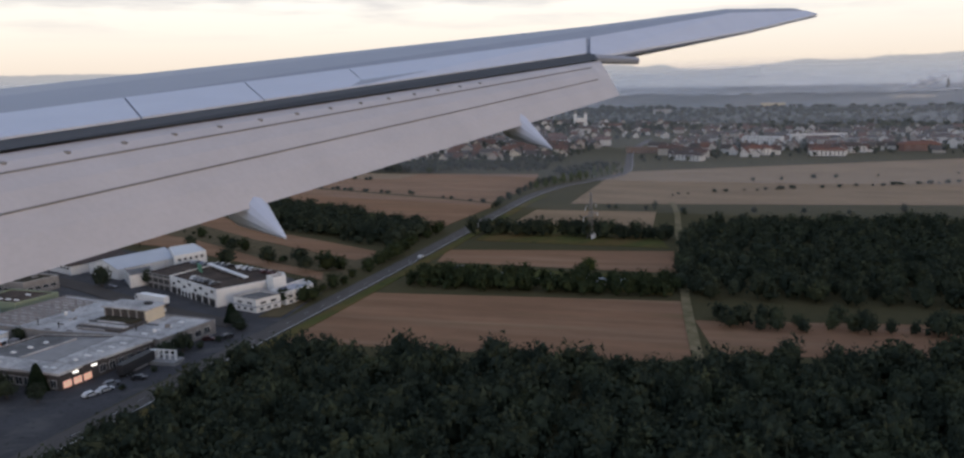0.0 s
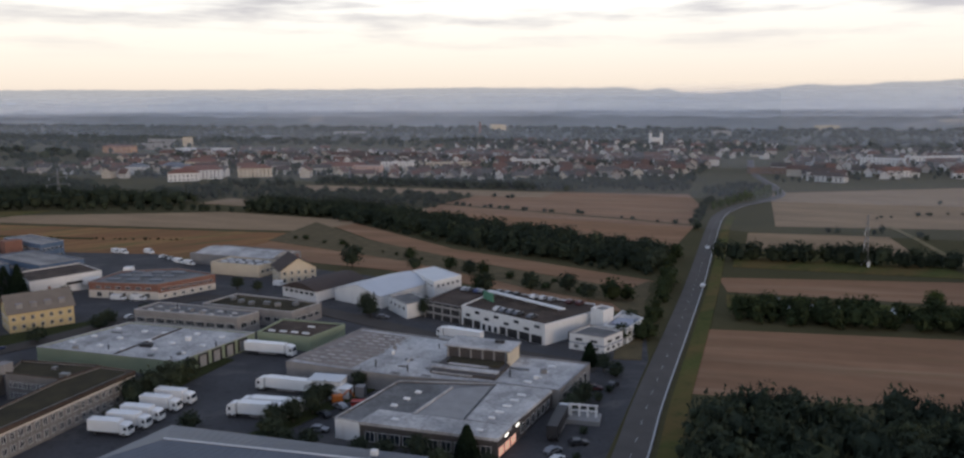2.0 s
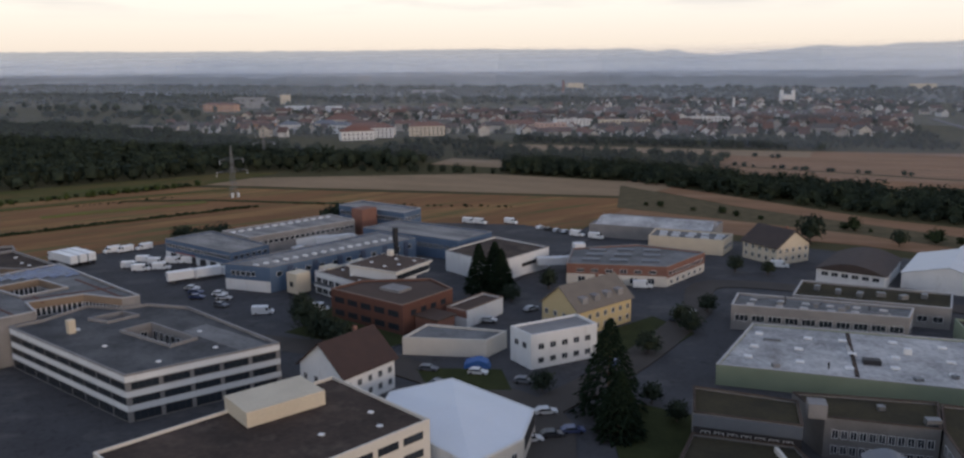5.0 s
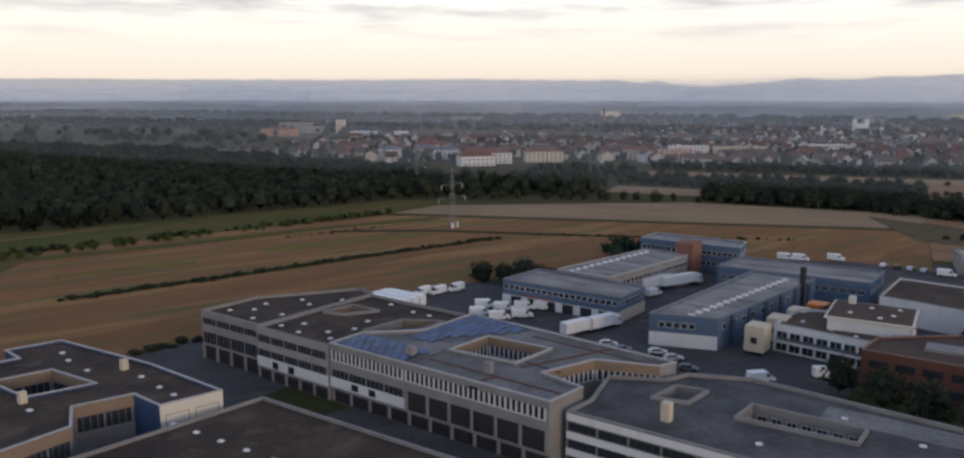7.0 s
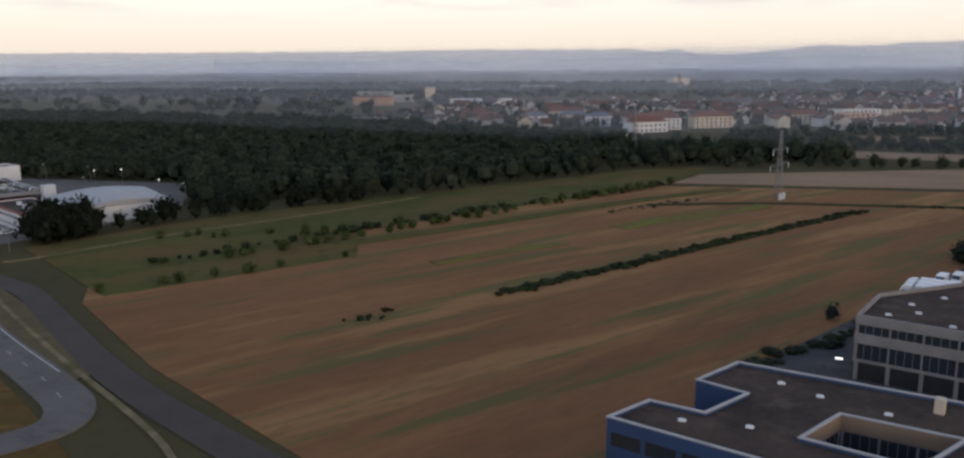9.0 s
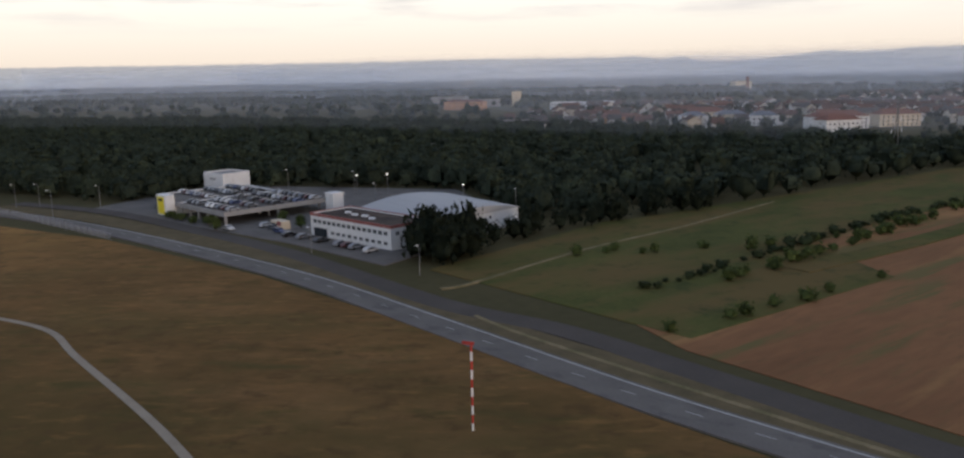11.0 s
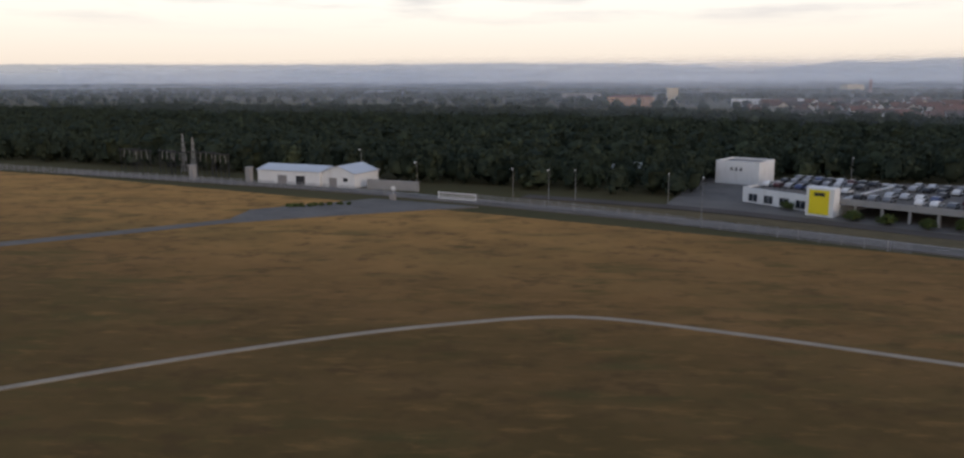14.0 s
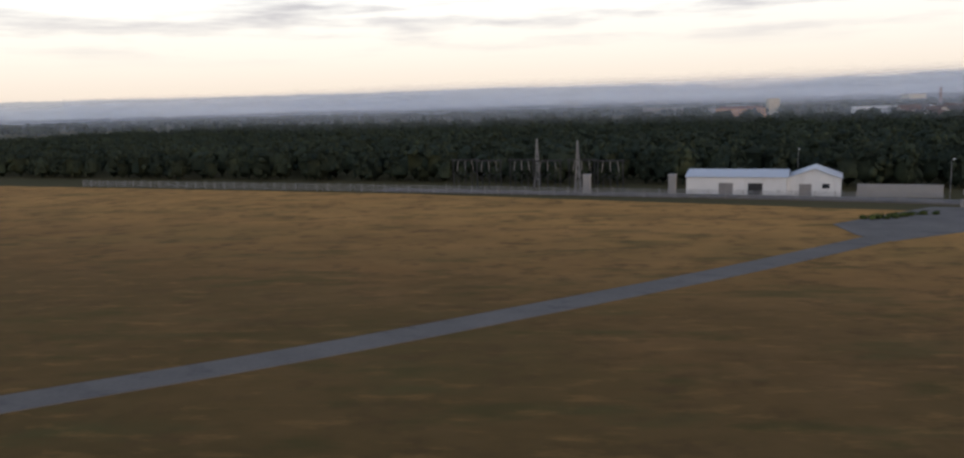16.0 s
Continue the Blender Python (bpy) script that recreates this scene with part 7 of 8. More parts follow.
    for s in (-1, 1):
        r.add([(-x - o, s * (y + o), eave - o * k), (x + o, s * (y + o), eave - o * k), (x + o, 0, ridge), (-x - o, 0, ridge),
               (-x - o, s * (y + o), eave - o * k + 0.3), (x + o, s * (y + o), eave - o * k + 0.3), (x + o, 0, ridge + 0.3), (-x - o, 0, ridge + 0.3)],
              [(0, 1, 2, 3), (4, 5, 6, 7), (0, 1, 5, 4), (1, 2, 6, 5), (3, 0, 4, 7)])
    roof = r.mesh("roof", M["houseroof"])
    chim = Bm().box(w * 0.2, 0.4, ridge - 1.5, w * 0.2 + 0.9, 1.2, ridge + 1.0).mesh("chimney", M["brickw"])
    return wall, roof, chim


PROTOS = [house_proto(*p) for p in ((9, 7.5, 4.6, 8.0, False), (11, 8, 4.6, 8.2, True), (8.5, 7.5, 5.2, 9.2, False), (14, 9, 5.4, 9.0, False), (9.5, 7.5, 3.8, 7.4, True), (20, 10, 7.4, 10.8, False))]
HOUSE_LABELS = ["rendered house with a tiled gable roof", "rendered house with a low annexe", "tall narrow rendered house with gable roof", "long rendered house with a tiled roof",
                "small rendered house with a steep roof", "long rendered apartment house with a tiled roof"]


def town(poly, gap, skip, turn, group, big=0.06, keep=0):
    """Houses over a stretch of town: the nearest ones things of their own, the rest in one mesh."""
    spots = sorted(scatter(poly, gap, 1, 2, skip=skip), key=lambda s: s[1])
    vs, fs, ms, k0 = [], [], [], 0
    for i, (x, y, _, _) in enumerate(spots):
        k = 5 if RNG.random() < big else int(RNG.integers(5))
        a = turn + 90 * int(RNG.integers(2)) + RNG.uniform(-9, 9)
        if i < keep:
            e = thing("house", HOUSE_LABELS[k], "house", (x, y, 0), a, group)
            for nm, me in zip(("wall", "roof", "chimney"), PROTOS[k]):
                part(nm, me, e)
            continue
        m = pose(x, y, 0, 0, 0, a)
        for slot, me in enumerate(PROTOS[k][:2]):
            vs += [m @ v.co for v in me.vertices]
            fs += [[j + k0 for j in f.vertices] for f in me.polygons]
            ms += [slot] * len(me.polygons)
            k0 += len(me.vertices)
    if vs:
        me = mesh_of("houses", vs, fs, M["house_many"])
        me.materials.append(M["houseroof_many"])
        me.polygons.foreach_set("material_index", ms)
        tagged(new("houses", me), "many rendered houses with dark tiled roofs", "houses", kind="stuff")


T1 = [(-560, 678), (-494, 694), (-325, 757), (-226, 822), (-222, 900), (-236, 1080), (-700, 1080)]
T2 = [(-150, 800), (60, 915), (420, 1020), (520, 1330), (-140, 1330)]
T3 = [(-1005, 660), (-760, 640), (-690, 700), (-560, 700), (-700, 1080), (-1005, 1120)]
town(T1, 20, 0.24, 10, "houses of the town", keep=120)
town(T2, 23, 0.30, -8, "houses of the eastern town", keep=70)
town(T3, 23, 0.45, 20, "houses of the western town", 0.2, keep=70)
town([(-700, 1090), (-160, 1090), (-160, 1500), (-700, 1500)], 34, 0.35, 14, "houses of the far town")
wood("town_trees", scatter(T1, 10.5, 5, 9, 1.0, 0.36) + scatter(T2, 15, 5, 9, 1.0, 0.42) + scatter(T3, 14, 6, 11, 1.0, 0.35) + scatter([(-700, 1090), (-160, 1090), (-160, 1500), (-700, 1500)], 26, 6, 11, 1.2, 0.4),
     "dark garden trees between the houses", M["leaf"], SMALL)
wood("town_trees", scatter([(-560, 646), (-380, 660), (-216, 690), (-222, 812), (-325, 746), (-494, 684), (-560, 668)], 9.5, 5, 9, 1.15, 0.12) + along([(-150, 790), (60, 905), (420, 1010)], 11, 3, 7, 4, 1.0, 0.4)
     + scatter([(-186, 640), (-160, 690), (-150, 760), (-196, 740), (-205, 690)], 7, 4, 7, 1.0, 0.2), "trees and hedges along the edge of the town", M["leaf"], SMALL)


def apartments(label, at, w, d, h, turn, wall, roof, storeys):
    """A slab of flats with a hipped or flat roof and rows of windows."""
    b = Building("apartment_building", label, rect(*at, w, d, turn), h, M[wall], M[roof], parapet=0.3)
    for k in range(storeys):
        b.windows(0, 1.0 + k * (h - 0.6) / storeys, 1.8, 1.5, 2.2, 1, 1, 0)
        b.windows(1, 1.0 + k * (h - 0.6) / storeys, 1.8, 1.5, 2.2, 1, 1, 0)
    return b


def hip(b, w, d, turn, rise, mat):
    x, y = w / 2 + 0.6, d / 2 + 0.6
    part("hipped_roof", mesh_of("hipped_roof", [(-x, -y, 0), (x, -y, 0), (x, y, 0), (-x, y, 0), (-x + y, 0, rise), (x - y, 0, rise)], [(0, 1, 5, 4), (1, 2, 5), (2, 3, 4, 5), (3, 0, 4)], M[mat]), b.ob,
         "red tiled hipped roof", pose(0, 0, b.h + 0.3, 0, 0, turn))


for label, at, w, d, h, turn, wall, roof, st, rise in (
        ("large white apartment house with a red hipped roof", (-706, 664), 44, 16, 9, 32, "white", "tile", 3, 4.5),
        ("cream apartment house with a red hipped roof", (-664, 700), 34, 14, 9, 30, "cream", "tile", 3, 4.0),
        ("white apartment block with a flat roof", (-548, 800), 36, 14, 11, 30, "white", "greyw", 4, 0),
        ("pinkish apartment block with a flat roof", (-552, 742), 30, 13, 11, 16, "pink", "greyw", 4, 0),
        ("long cream apartment block with a flat roof", (-502, 838), 52, 13, 9, 24, "cream", "greyw", 3, 0),
        ("long white apartment block with coloured stairwells", (-41, 1022), 46, 12, 10, -14, "white", "greyw", 3, 0),
        ("low white apartment house with a red roof", (27, 893), 34, 11, 5, 4, "white", "tile", 2, 3.2),
        ("low white apartment house with a dark roof", (-104, 822), 34, 12, 5, -20, "white", "darktile", 2, 3.4),
        ("long red-roofed white apartment house", (-600, 760), 46, 14, 8, 12, "cream", "tile", 3, 4.0),
        ("white house with a grey gable roof at the wood", (-815, 690), 22, 14, 8, 20, "white", "bluemetal", 2, 3.5),
        ("white house with a grey roof at the wood", (-788, 716), 26, 14, 8, 20, "cream", "bluemetal", 2, 3.5),
        ("white house with a pale roof at the wood", (-760, 700), 22, 13, 8, 10, "white", "bluemetal", 2, 3.5),
        ("white red-roofed house at the wood", (-706, 640), 30, 15, 8, 40, "white", "tile", 2, 4.0),
        ("long low building with an orange-red roof", (-884, 725), 44, 16, 5, 6, "orangewall", "tile", 1, 3.5),
        ("red-roofed hall among the trees", (-820, 800), 40, 18, 6, 10, "cream", "tile", 1, 4.5),
        ("long white terrace with balconies", (20, 1075), 70, 14, 10, 24, "white", "greyw", 3, 0),
        ("grey flat-roofed school at the town edge", (60, 1040), 66, 14, 7, 22, "greyw", "greyw", 2, 0),
        ("row of white houses at the field edge", (-108, 858), 34, 12, 6, 26, "white", "darktile", 2, 4.0),
        ("row of white houses at the field edge", (-40, 892), 30, 12, 6, 26, "white", "tile", 2, 4.0),
        ("row of white houses at the field edge", (48, 932), 34, 12, 6, 24, "white", "darktile", 2, 4.0),
        ("red and white hall at the field edge", (118, 965), 40, 14, 7, 24, "brickw", "tile", 2, 3.0),
        ("low brown hall beside the main road", (-150, 900), 60, 16, 6, 18, "brownw", "brownroof", 1, 0),
        ("long white building at the town edge", (-425, 905), 44, 14, 9, 16, "white", "palegravel", 3, 0),
        ("white flat-roofed works beyond the wood", (-1000, 1010), 80, 24, 9, 8, "white", "palegravel", 2, 0),
        # the orange light on this block is put into its wall colour
        ("orange-lit long block beyond the wood", (-1160, 1000), 56, 14, 10, 4, "orangewall", "tile", 3, 3.0),
        ("white works building in the wood", (-960, 640), 34, 16, 7, 12, "greyw", "gravel", 1, 0),
        ("low pale building hidden in the wood", (-925, 440), 26, 9, 5, 14, "greyw", "gravel", 1, 0)):
    b = apartments(label, at, w, d, h, turn, wall, roof, st)
    if rise:
        hip(b, w, d, turn, rise, roof)

e = thing("church", "white church with two towers above the trees", "church", (-358, 1380, 0), 15)
part("nave", Bm().box(-9, -5, 0, 9, 5, 16, 0.3).mesh("nave", M["white"]), e)
for x in (-10, 8):
    part("tower", Bm().box(x - 2.5, -2.5, 0, x + 2.5, 2.5, 23, 0.3).mesh("tower", M["white"]), e)
    part("spire", Bm().rod((x, 0, 23), (x, 0, 29), 2.8, 8, 0.3).mesh("spire", M["greyw"]), e)


def stack(label, at, h, r, mat="brickw"):
    e = thing("smokestack", label, "smokestack", (*at, 0))
    part("shaft", Bm().rod((0, 0, 0), (0, 0, h), r * 1.3, 12, r).mesh("shaft", M[mat]), e)
    part("rim", Bm().rod((0, 0, h - 1.5), (0, 0, h), r * 1.15, 12).mesh("rim", M["dark"]), e)


stack("tall brick smokestack on the plain", (-868, 1850), 31, 2.6)
stack("slim grey smokestack on the plain", (365, 2500), 64, 3.2, "greyw")
puffs = Bm()
for k in range(16):
    t = k / 15
    c, r = Vector((358 - 105 * t, 2500, 72 - 34 * t + 5 * math.sin(k * 1.7))), 4 + 8 * math.sin(math.pi * (0.15 + 0.7 * t))
    ring = [(c + Vector((math.cos(a) * math.cos(b), math.sin(a) * math.cos(b), math.sin(b) * 0.8)) * r * random.uniform(0.8, 1.15)) for b in (-1.1, -0.4, 0.4, 1.1) for a in [j * math.pi / 4 for j in range(8)]]
    puffs.add(ring, [(i * 8 + j, i * 8 + (j + 1) % 8, i * 8 + 8 + (j + 1) % 8, i * 8 + 8 + j) for i in range(3) for j in range(8)] + [tuple(range(7, -1, -1)), tuple(range(24, 32))])
smoke = material("steam", (0.82, 0.82, 0.84), 1.0, (0.75, 0.75, 0.78), scale=12, bump=0.0, spec=0.0)
smoke.node_tree.nodes["Principled BSDF"].inputs["Alpha"].default_value = 0.22
tagged(new("steam_plume", puffs.mesh("steam_plume", smoke)), "white steam drifting from the far smokestack", "steam", kind="stuff")
stack("slim white chimney in the town", (-420, 1149), 22, 1.3, "white")
for k, (x, y, w, d, h) in enumerate(((-70, 2300, 60, 30, 12), (160, 2500, 70, 30, 14), (-300, 1900, 40, 20, 10), (-900, 2060, 40, 30, 18), (-1150, 1700, 70, 30, 10), (-1300, 1250, 60, 22, 10), (-1133, 1127, 14, 12, 20),
                                       (-1900, 2700, 50, 20, 30), (420, 2350, 40, 30, 14), (330, 2900, 120, 40, 14), (-1180, 1100, 60, 18, 10))):
    Building("works_building", "pale works building far out on the plain", rect(x, y, w, d, 10 * (k % 4)), h, M["concrete" if k % 3 else "cream"], M["gravel"], group="works on the plain")
# ---- single trees ----
def conifer(at, h, w, label):
    e = thing("spruce", label, "tree", (*at, 0))
    part("trunk", Bm().rod((0, 0, 0), (0, 0, h * 0.9), 0.03 * h, 7, 0.05).mesh("trunk", M["bark"]), e)
    vs, fs, k = [], [], 0
    for i in range(1500):
        t = RNG.random() ** 0.8
        r = w / 2 * (1 - t) ** 0.8 * RNG.uniform(0.55, 1.06) + 0.1
        a = RNG.uniform(0, 6.28)
        c = np.array([math.cos(a) * r, math.sin(a) * r, h * (0.06 + 0.94 * t) - 0.15 * r])
        out = np.array([math.cos(a), math.sin(a), -0.35])
        side = np.array([-math.sin(a), math.cos(a), 0]) * RNG.uniform(0.35, 0.7) * (0.4 + 0.6 * (1 - t))
        ln = RNG.uniform(0.8, 1.6) * (0.4 + 0.6 * (1 - t))
        vs.append(np.array([c - side, c + side, c + out * ln, c + np.array([0, 0, 0.35 * ln])]))
        fs.append(np.array([(0, 1, 2), (0, 3, 1), (1, 3, 2), (0, 2, 3)]) + k)
        k += 4
    part("crown", tri_mesh("crown", np.concatenate(vs), np.concatenate(fs), M["needle"]), e)


conifer((-353, 143), 19, 13.5, "tall dark spruce beside the side street")
conifer((-349, 134), 12.5, 9, "dark spruce beside the side street")
conifer((-408, 211), 15, 8.5, "dark spruce in front of a workshop")
conifer((-404, 213.5), 15.5, 9, "dark spruce beside the pale hall")
conifer((-401, 211), 14, 8.5, "dark spruce beside the pale hall")
conifer((-190, 148), 8, 4.5, "small dark conifer beside the depot")
conifer((-181, 218), 7, 4, "small dark conifer at the white office")

BIG = [crown_proto(90, s, t, 160) for s, t in ((41, 1.0), (42, 1.2), (43, 0.9))]


def tree(at, h, w, mat="leaf", label="round dark broadleaf tree", group=""):
    e = thing("tree", label, "tree", (*at, 0), RNG.uniform(0, 360), group)
    t = Bm().rod((0, 0, 0), (0.1, 0, h * 0.5), 0.022 * h + 0.06, 7, 0.05 + 0.01 * h)
    for a in range(4):
        t.rod((0.05, 0, h * (0.28 + 0.06 * a)), (math.cos(a * 1.7) * w * 0.28, math.sin(a * 1.7) * w * 0.28, h * (0.55 + 0.05 * a)), 0.09, 5, 0.03)
    part("trunk", t.mesh("trunk", M["bark"]), e)
    pv, pf = BIG[int(RNG.integers(3))]
    lo = pv[:, 2].min()
    v = pv * np.array([w, w, 1])
    v[:, 2] = (pv[:, 2] - lo) * (h * 0.86 / (pv[:, 2].max() - lo)) + h * 0.14
    part("crown", tri_mesh("crown", v, pf, M[mat]), e)


for x, y, h, w in ((-280.5, 147, 7, 6), (-281, 153, 9, 8), (-281, 160, 9, 8), (-281, 167, 7, 7), (-284, 149, 7, 7),
                   (-236.5, 152, 7, 6), (-235, 158, 7, 6), (-237, 162, 7, 6), (-236.5, 166.5, 6, 5), (-233.5, 177.5, 6, 5), (-238, 147, 7, 7), (-236, 142, 6, 7), (-231, 140, 5, 6), (-225, 141, 5, 6), (-256, 139, 5.5, 6),
                   (-199, 143, 7, 7), (-193, 141, 6, 6), (-206, 141, 6, 6), (-212, 141, 5, 6), (-183, 142, 6, 5), (-176, 181, 6, 6), (-175, 187, 7, 6.5), (-176, 214, 6, 5), (-177, 243, 7, 6), (-178, 262, 7, 6),
                   (-270, 246, 9, 8), (-267, 243, 7, 7), (-249, 250, 8, 5), (-242, 292, 9, 8), (-318, 316, 12, 11), (-352, 178, 6, 7), (-345, 196, 6, 7), (-348, 203, 6, 7), (-343, 215, 6, 6), (-340, 262, 6, 6),
                   (-330, 262, 5, 5), (-368, 148, 5, 6), (-316, 80, 5, 6), (-440, 168, 9, 8), (-433, 161, 10, 9), (-426, 156, 10, 9), (-418, 152, 9, 8),
                   (-390, 222, 7, 6), (-396, 206, 6, 6), (-440, 214, 8, 8), (-346, 150, 5, 5), (-340, 143, 5, 5), (-226, 300, 9, 9), (-212, 305, 9, 9), (-200, 292, 8, 8), (-260, 318, 8, 8), (-288, 320, 7, 7)):
    tree((x, y), h, w, "leaf", "dark broadleaf tree in the trading estate", "trees in the trading estate")
for x, y, h, w in ((-8.4, 229, 5, 4.5), (-80, 322, 8, 8), (-31, 320, 7, 7), (-125, 300, 7, 6), (-893, 196, 4, 4.5), (-884, 189, 5, 4), (-915, 203, 3, 5), (-908, 200, 3, 5), (-900, 197, 3, 4), (-872, 206, 5, 4), (-861, 200, 5, 4), (-930, 214, 3, 4)):
    tree((x, y), h, w, "leaf2", "small round tree standing alone", "single trees")

for k in range(11):
    f = k / 10
    tree((-182 + 31 * f + 1.5 * math.sin(3 * f), 569 + 125 * f), RNG.uniform(8, 11), RNG.uniform(4, 5.5), "leaf2", "slender light green tree in a row beside the road", "row of young trees at the road bend")

# ---- vehicles ----
def wheels(e, spots, r, w=0.3, rims=True):
    tyre = Bm().rod((0, -w / 2, 0), (0, w / 2, 0), r, 12).mesh("tyre", M["rubber"])
    rim = Bm().rod((0, -w / 2 - 0.02, 0), (0, w / 2 + 0.02, 0), r * 0.55, 10).mesh("rim", M["steel"])
    for x, y in spots:
        o = part("wheel", tyre, e, m=pose(x, y, r))
        if rims:
            part("rim", rim, o)


def car_proto():
    e = thing("car", "parked car with dark windows", "car", group="parked cars")
    b = Bm().extrude([(-2.15, 0.35), (2.15, 0.35), (2.2, 0.75), (1.1, 0.92), (0.45, 1.42), (-1.25, 1.42), (-2.05, 0.95), (-2.2, 0.7)], -0.86, 0.86)
    part("body", b.mesh("body", M["carpaint"]), e)
    b = Bm().extrude([(0.98, 0.95), (0.48, 1.36), (-1.22, 1.36), (-1.9, 0.97)], -0.88, 0.88).extrude([(1.02, 0.96), (0.47, 1.435), (0.40, 1.40), (0.9, 0.94)], -0.72, 0.72)
    part("glazing", b.mesh("glazing", M["glass"]), e, "dark car windows")
    wheels(e, ((1.35, 0.8), (1.35, -0.8), (-1.35, 0.8), (-1.35, -0.8)), 0.33, 0.22, False)
    return e


def lorry_proto(colour="truckwhite", label="white articulated lorry parked in the yard"):
    e = thing("lorry", label, "lorry", group="parked lorries")
    t = part("trailer", Bm().box(-8.2, -1.25, 1.2, 5.2, 1.25, 3.95, 0.05).mesh("trailer", M[colour]), e)
    part("side_skirt", Bm().box(-3.5, -1.2, 0.55, 2.0, 1.2, 1.2).mesh("side_skirt", M["greyw"]), t)
    part("chassis", Bm().box(-8.0, -0.5, 0.8, 8.0, 0.5, 1.2).mesh("chassis", M["dark"]), e)
    c = part("cab", Bm().extrude([(5.8, 0.6), (8.1, 0.6), (8.2, 1.9), (7.9, 3.1), (7.1, 3.6), (5.8, 3.7)], -1.22, 1.22).mesh("cab", M["truckwhite"]), e)
    part("windscreen", Bm().extrude([(8.16, 1.95), (7.93, 2.95), (7.99, 2.95), (8.24, 1.95)], -1.05, 1.05).mesh("windscreen", M["glass"]), c)
    part("side_window", Bm().box(7.0, -1.26, 1.9, 7.7, 1.26, 2.7).mesh("side_window", M["glass"]), c)
    wheels(e, [(x, y) for x in (-6.9, -5.6, -4.3, 5.9, 7.4) for y in (-1.05, 1.05)], 0.5, 0.35)
    return e


def box_lorry_proto(label="white box lorry parked in a row"):
    e = thing("box_lorry", label, "lorry", group="parked box lorries")
    part("box", Bm().box(-5.4, -1.25, 1.0, 2.6, 1.25, 3.7, 0.05).mesh("box", M["truckwhite"]), e)
    part("chassis", Bm().box(-5.2, -0.9, 0.6, 4.9, 0.9, 1.0).mesh("chassis", M["dark"]), e)
    c = part("cab", Bm().extrude([(2.9, 0.6), (5.1, 0.6), (5.2, 1.7), (4.9, 2.7), (4.3, 3.05), (2.9, 3.1)], -1.2, 1.2).mesh("cab", M["truckwhite"]), e)
    part("windscreen", Bm().extrude([(5.17, 1.72), (4.93, 2.6), (4.99, 2.6), (5.25, 1.72)], -1.05, 1.05).mesh("windscreen", M["glass"]), c)
    part("side_window", Bm().box(4.0, -1.24, 1.7, 4.7, 1.24, 2.4).mesh("side_window", M["glass"]), c)
    wheels(e, [(x, y) for x in (-3.6, 4.0) for y in (-1.05, 1.05)], 0.48, 0.35)
    return e


def van_proto(label="white delivery van parked in the yard"):
    e = thing("van", label, "van", group="parked vans")
    part("body", Bm().extrude([(-2.9, 0.4), (2.8, 0.4), (2.9, 1.0), (2.0, 1.35), (1.35, 2.2), (1.0, 2.4), (-2.9, 2.4)], -0.98, 0.98).mesh("body", M["truckwhite"]), e)
    part("windscreen", Bm().extrude([(2.02, 1.36), (1.4, 2.18), (1.46, 2.2), (2.08, 1.38)], -0.85, 0.85).mesh("windscreen", M["glass"]), e)
    part("side_window", Bm().box(0.8, -1.0, 1.35, 1.5, 1.0, 2.0).mesh("side_window", M["glass"]), e)
    wheels(e, ((1.8, 0.9), (1.8, -0.9), (-1.8, 0.9), (-1.8, -0.9)), 0.36, 0.24)
    return e


def park(proto, spots):
    """Moves the first to the first spot and copies it to the others. spots: x, y, turn, and a height where it is not the yard's."""
    for i, (x, y, a, *z) in enumerate(spots):
        m = pose(x, y, z[0] if z else 0.30, 0, 0, a)
        if i == 0:
            proto.matrix_basis = m
        else:
            copy_thing(proto, m)


park(lorry_proto(), [(-246.0, 151.8, 190, 0.05), (-245.2, 155.6, 190, 0.05), (-250.8, 169.0, 185, 0.05), (-273.8, 194.0, 6, 0.05),
                     (-488, 246, 52), (-482, 251, 52), (-555.0, 193.2, 165), (-554.2, 196.2, 165), (-553.4, 199.2, 165), (-226, 228, 172, 0.05)])
park(box_lorry_proto(), [(-272, 131.5, 10, 0.05), (-271.3, 136.3, 10, 0.05), (-271.6, 140.8, 10, 0.05), (-272.2, 147.4, 8, 0.05), (-272.3, 152.6, 8, 0.05), (-499, 190, 58), (-494, 197, 58)])
park(lorry_proto("dark", "dark box lorry parked beside the depot"), [(-176.5, 171, 95, 0.05)])
park(van_proto(), [(-552.7, 212, 250), (-549, 214.5, 250), (-545.3, 220, 250), (-528.4, 197, 28), (-522, 195, 28), (-517, 199, 28), (-353, 106, 62, 0.05), (-351, 114, 62, 0.05), (-442, 178, 20), (-530, 205, 20), (-524, 204, 20), (-519, 207, 20), (-514, 209, 20), (-488, 236, 60), (-497, 231, 60), (-402, 297, -10), (-394, 295, -10),
                   (-455, 171, 30, 0.05), (-372, 231, 20, 0.05), (-364, 233, 20, 0.05), (-435, 312, -10), (-452, 307, -10), (-447, 307, -10), (-327, 273, 10, 0.05)])
spots = []
for k in (0, 1, 2, 4, 5, 6, 8, 9):      # on the roof of the parking house
    spots += [(-227 + 3.5 * k, 267.6 - 0.68 * k, 78, 6.43)]
for k in (3, 4, 5, 6, 8):
    spots += [(-227 + 2.7 * k, 247.4 - 1.05 * k, 70, 6.43)]
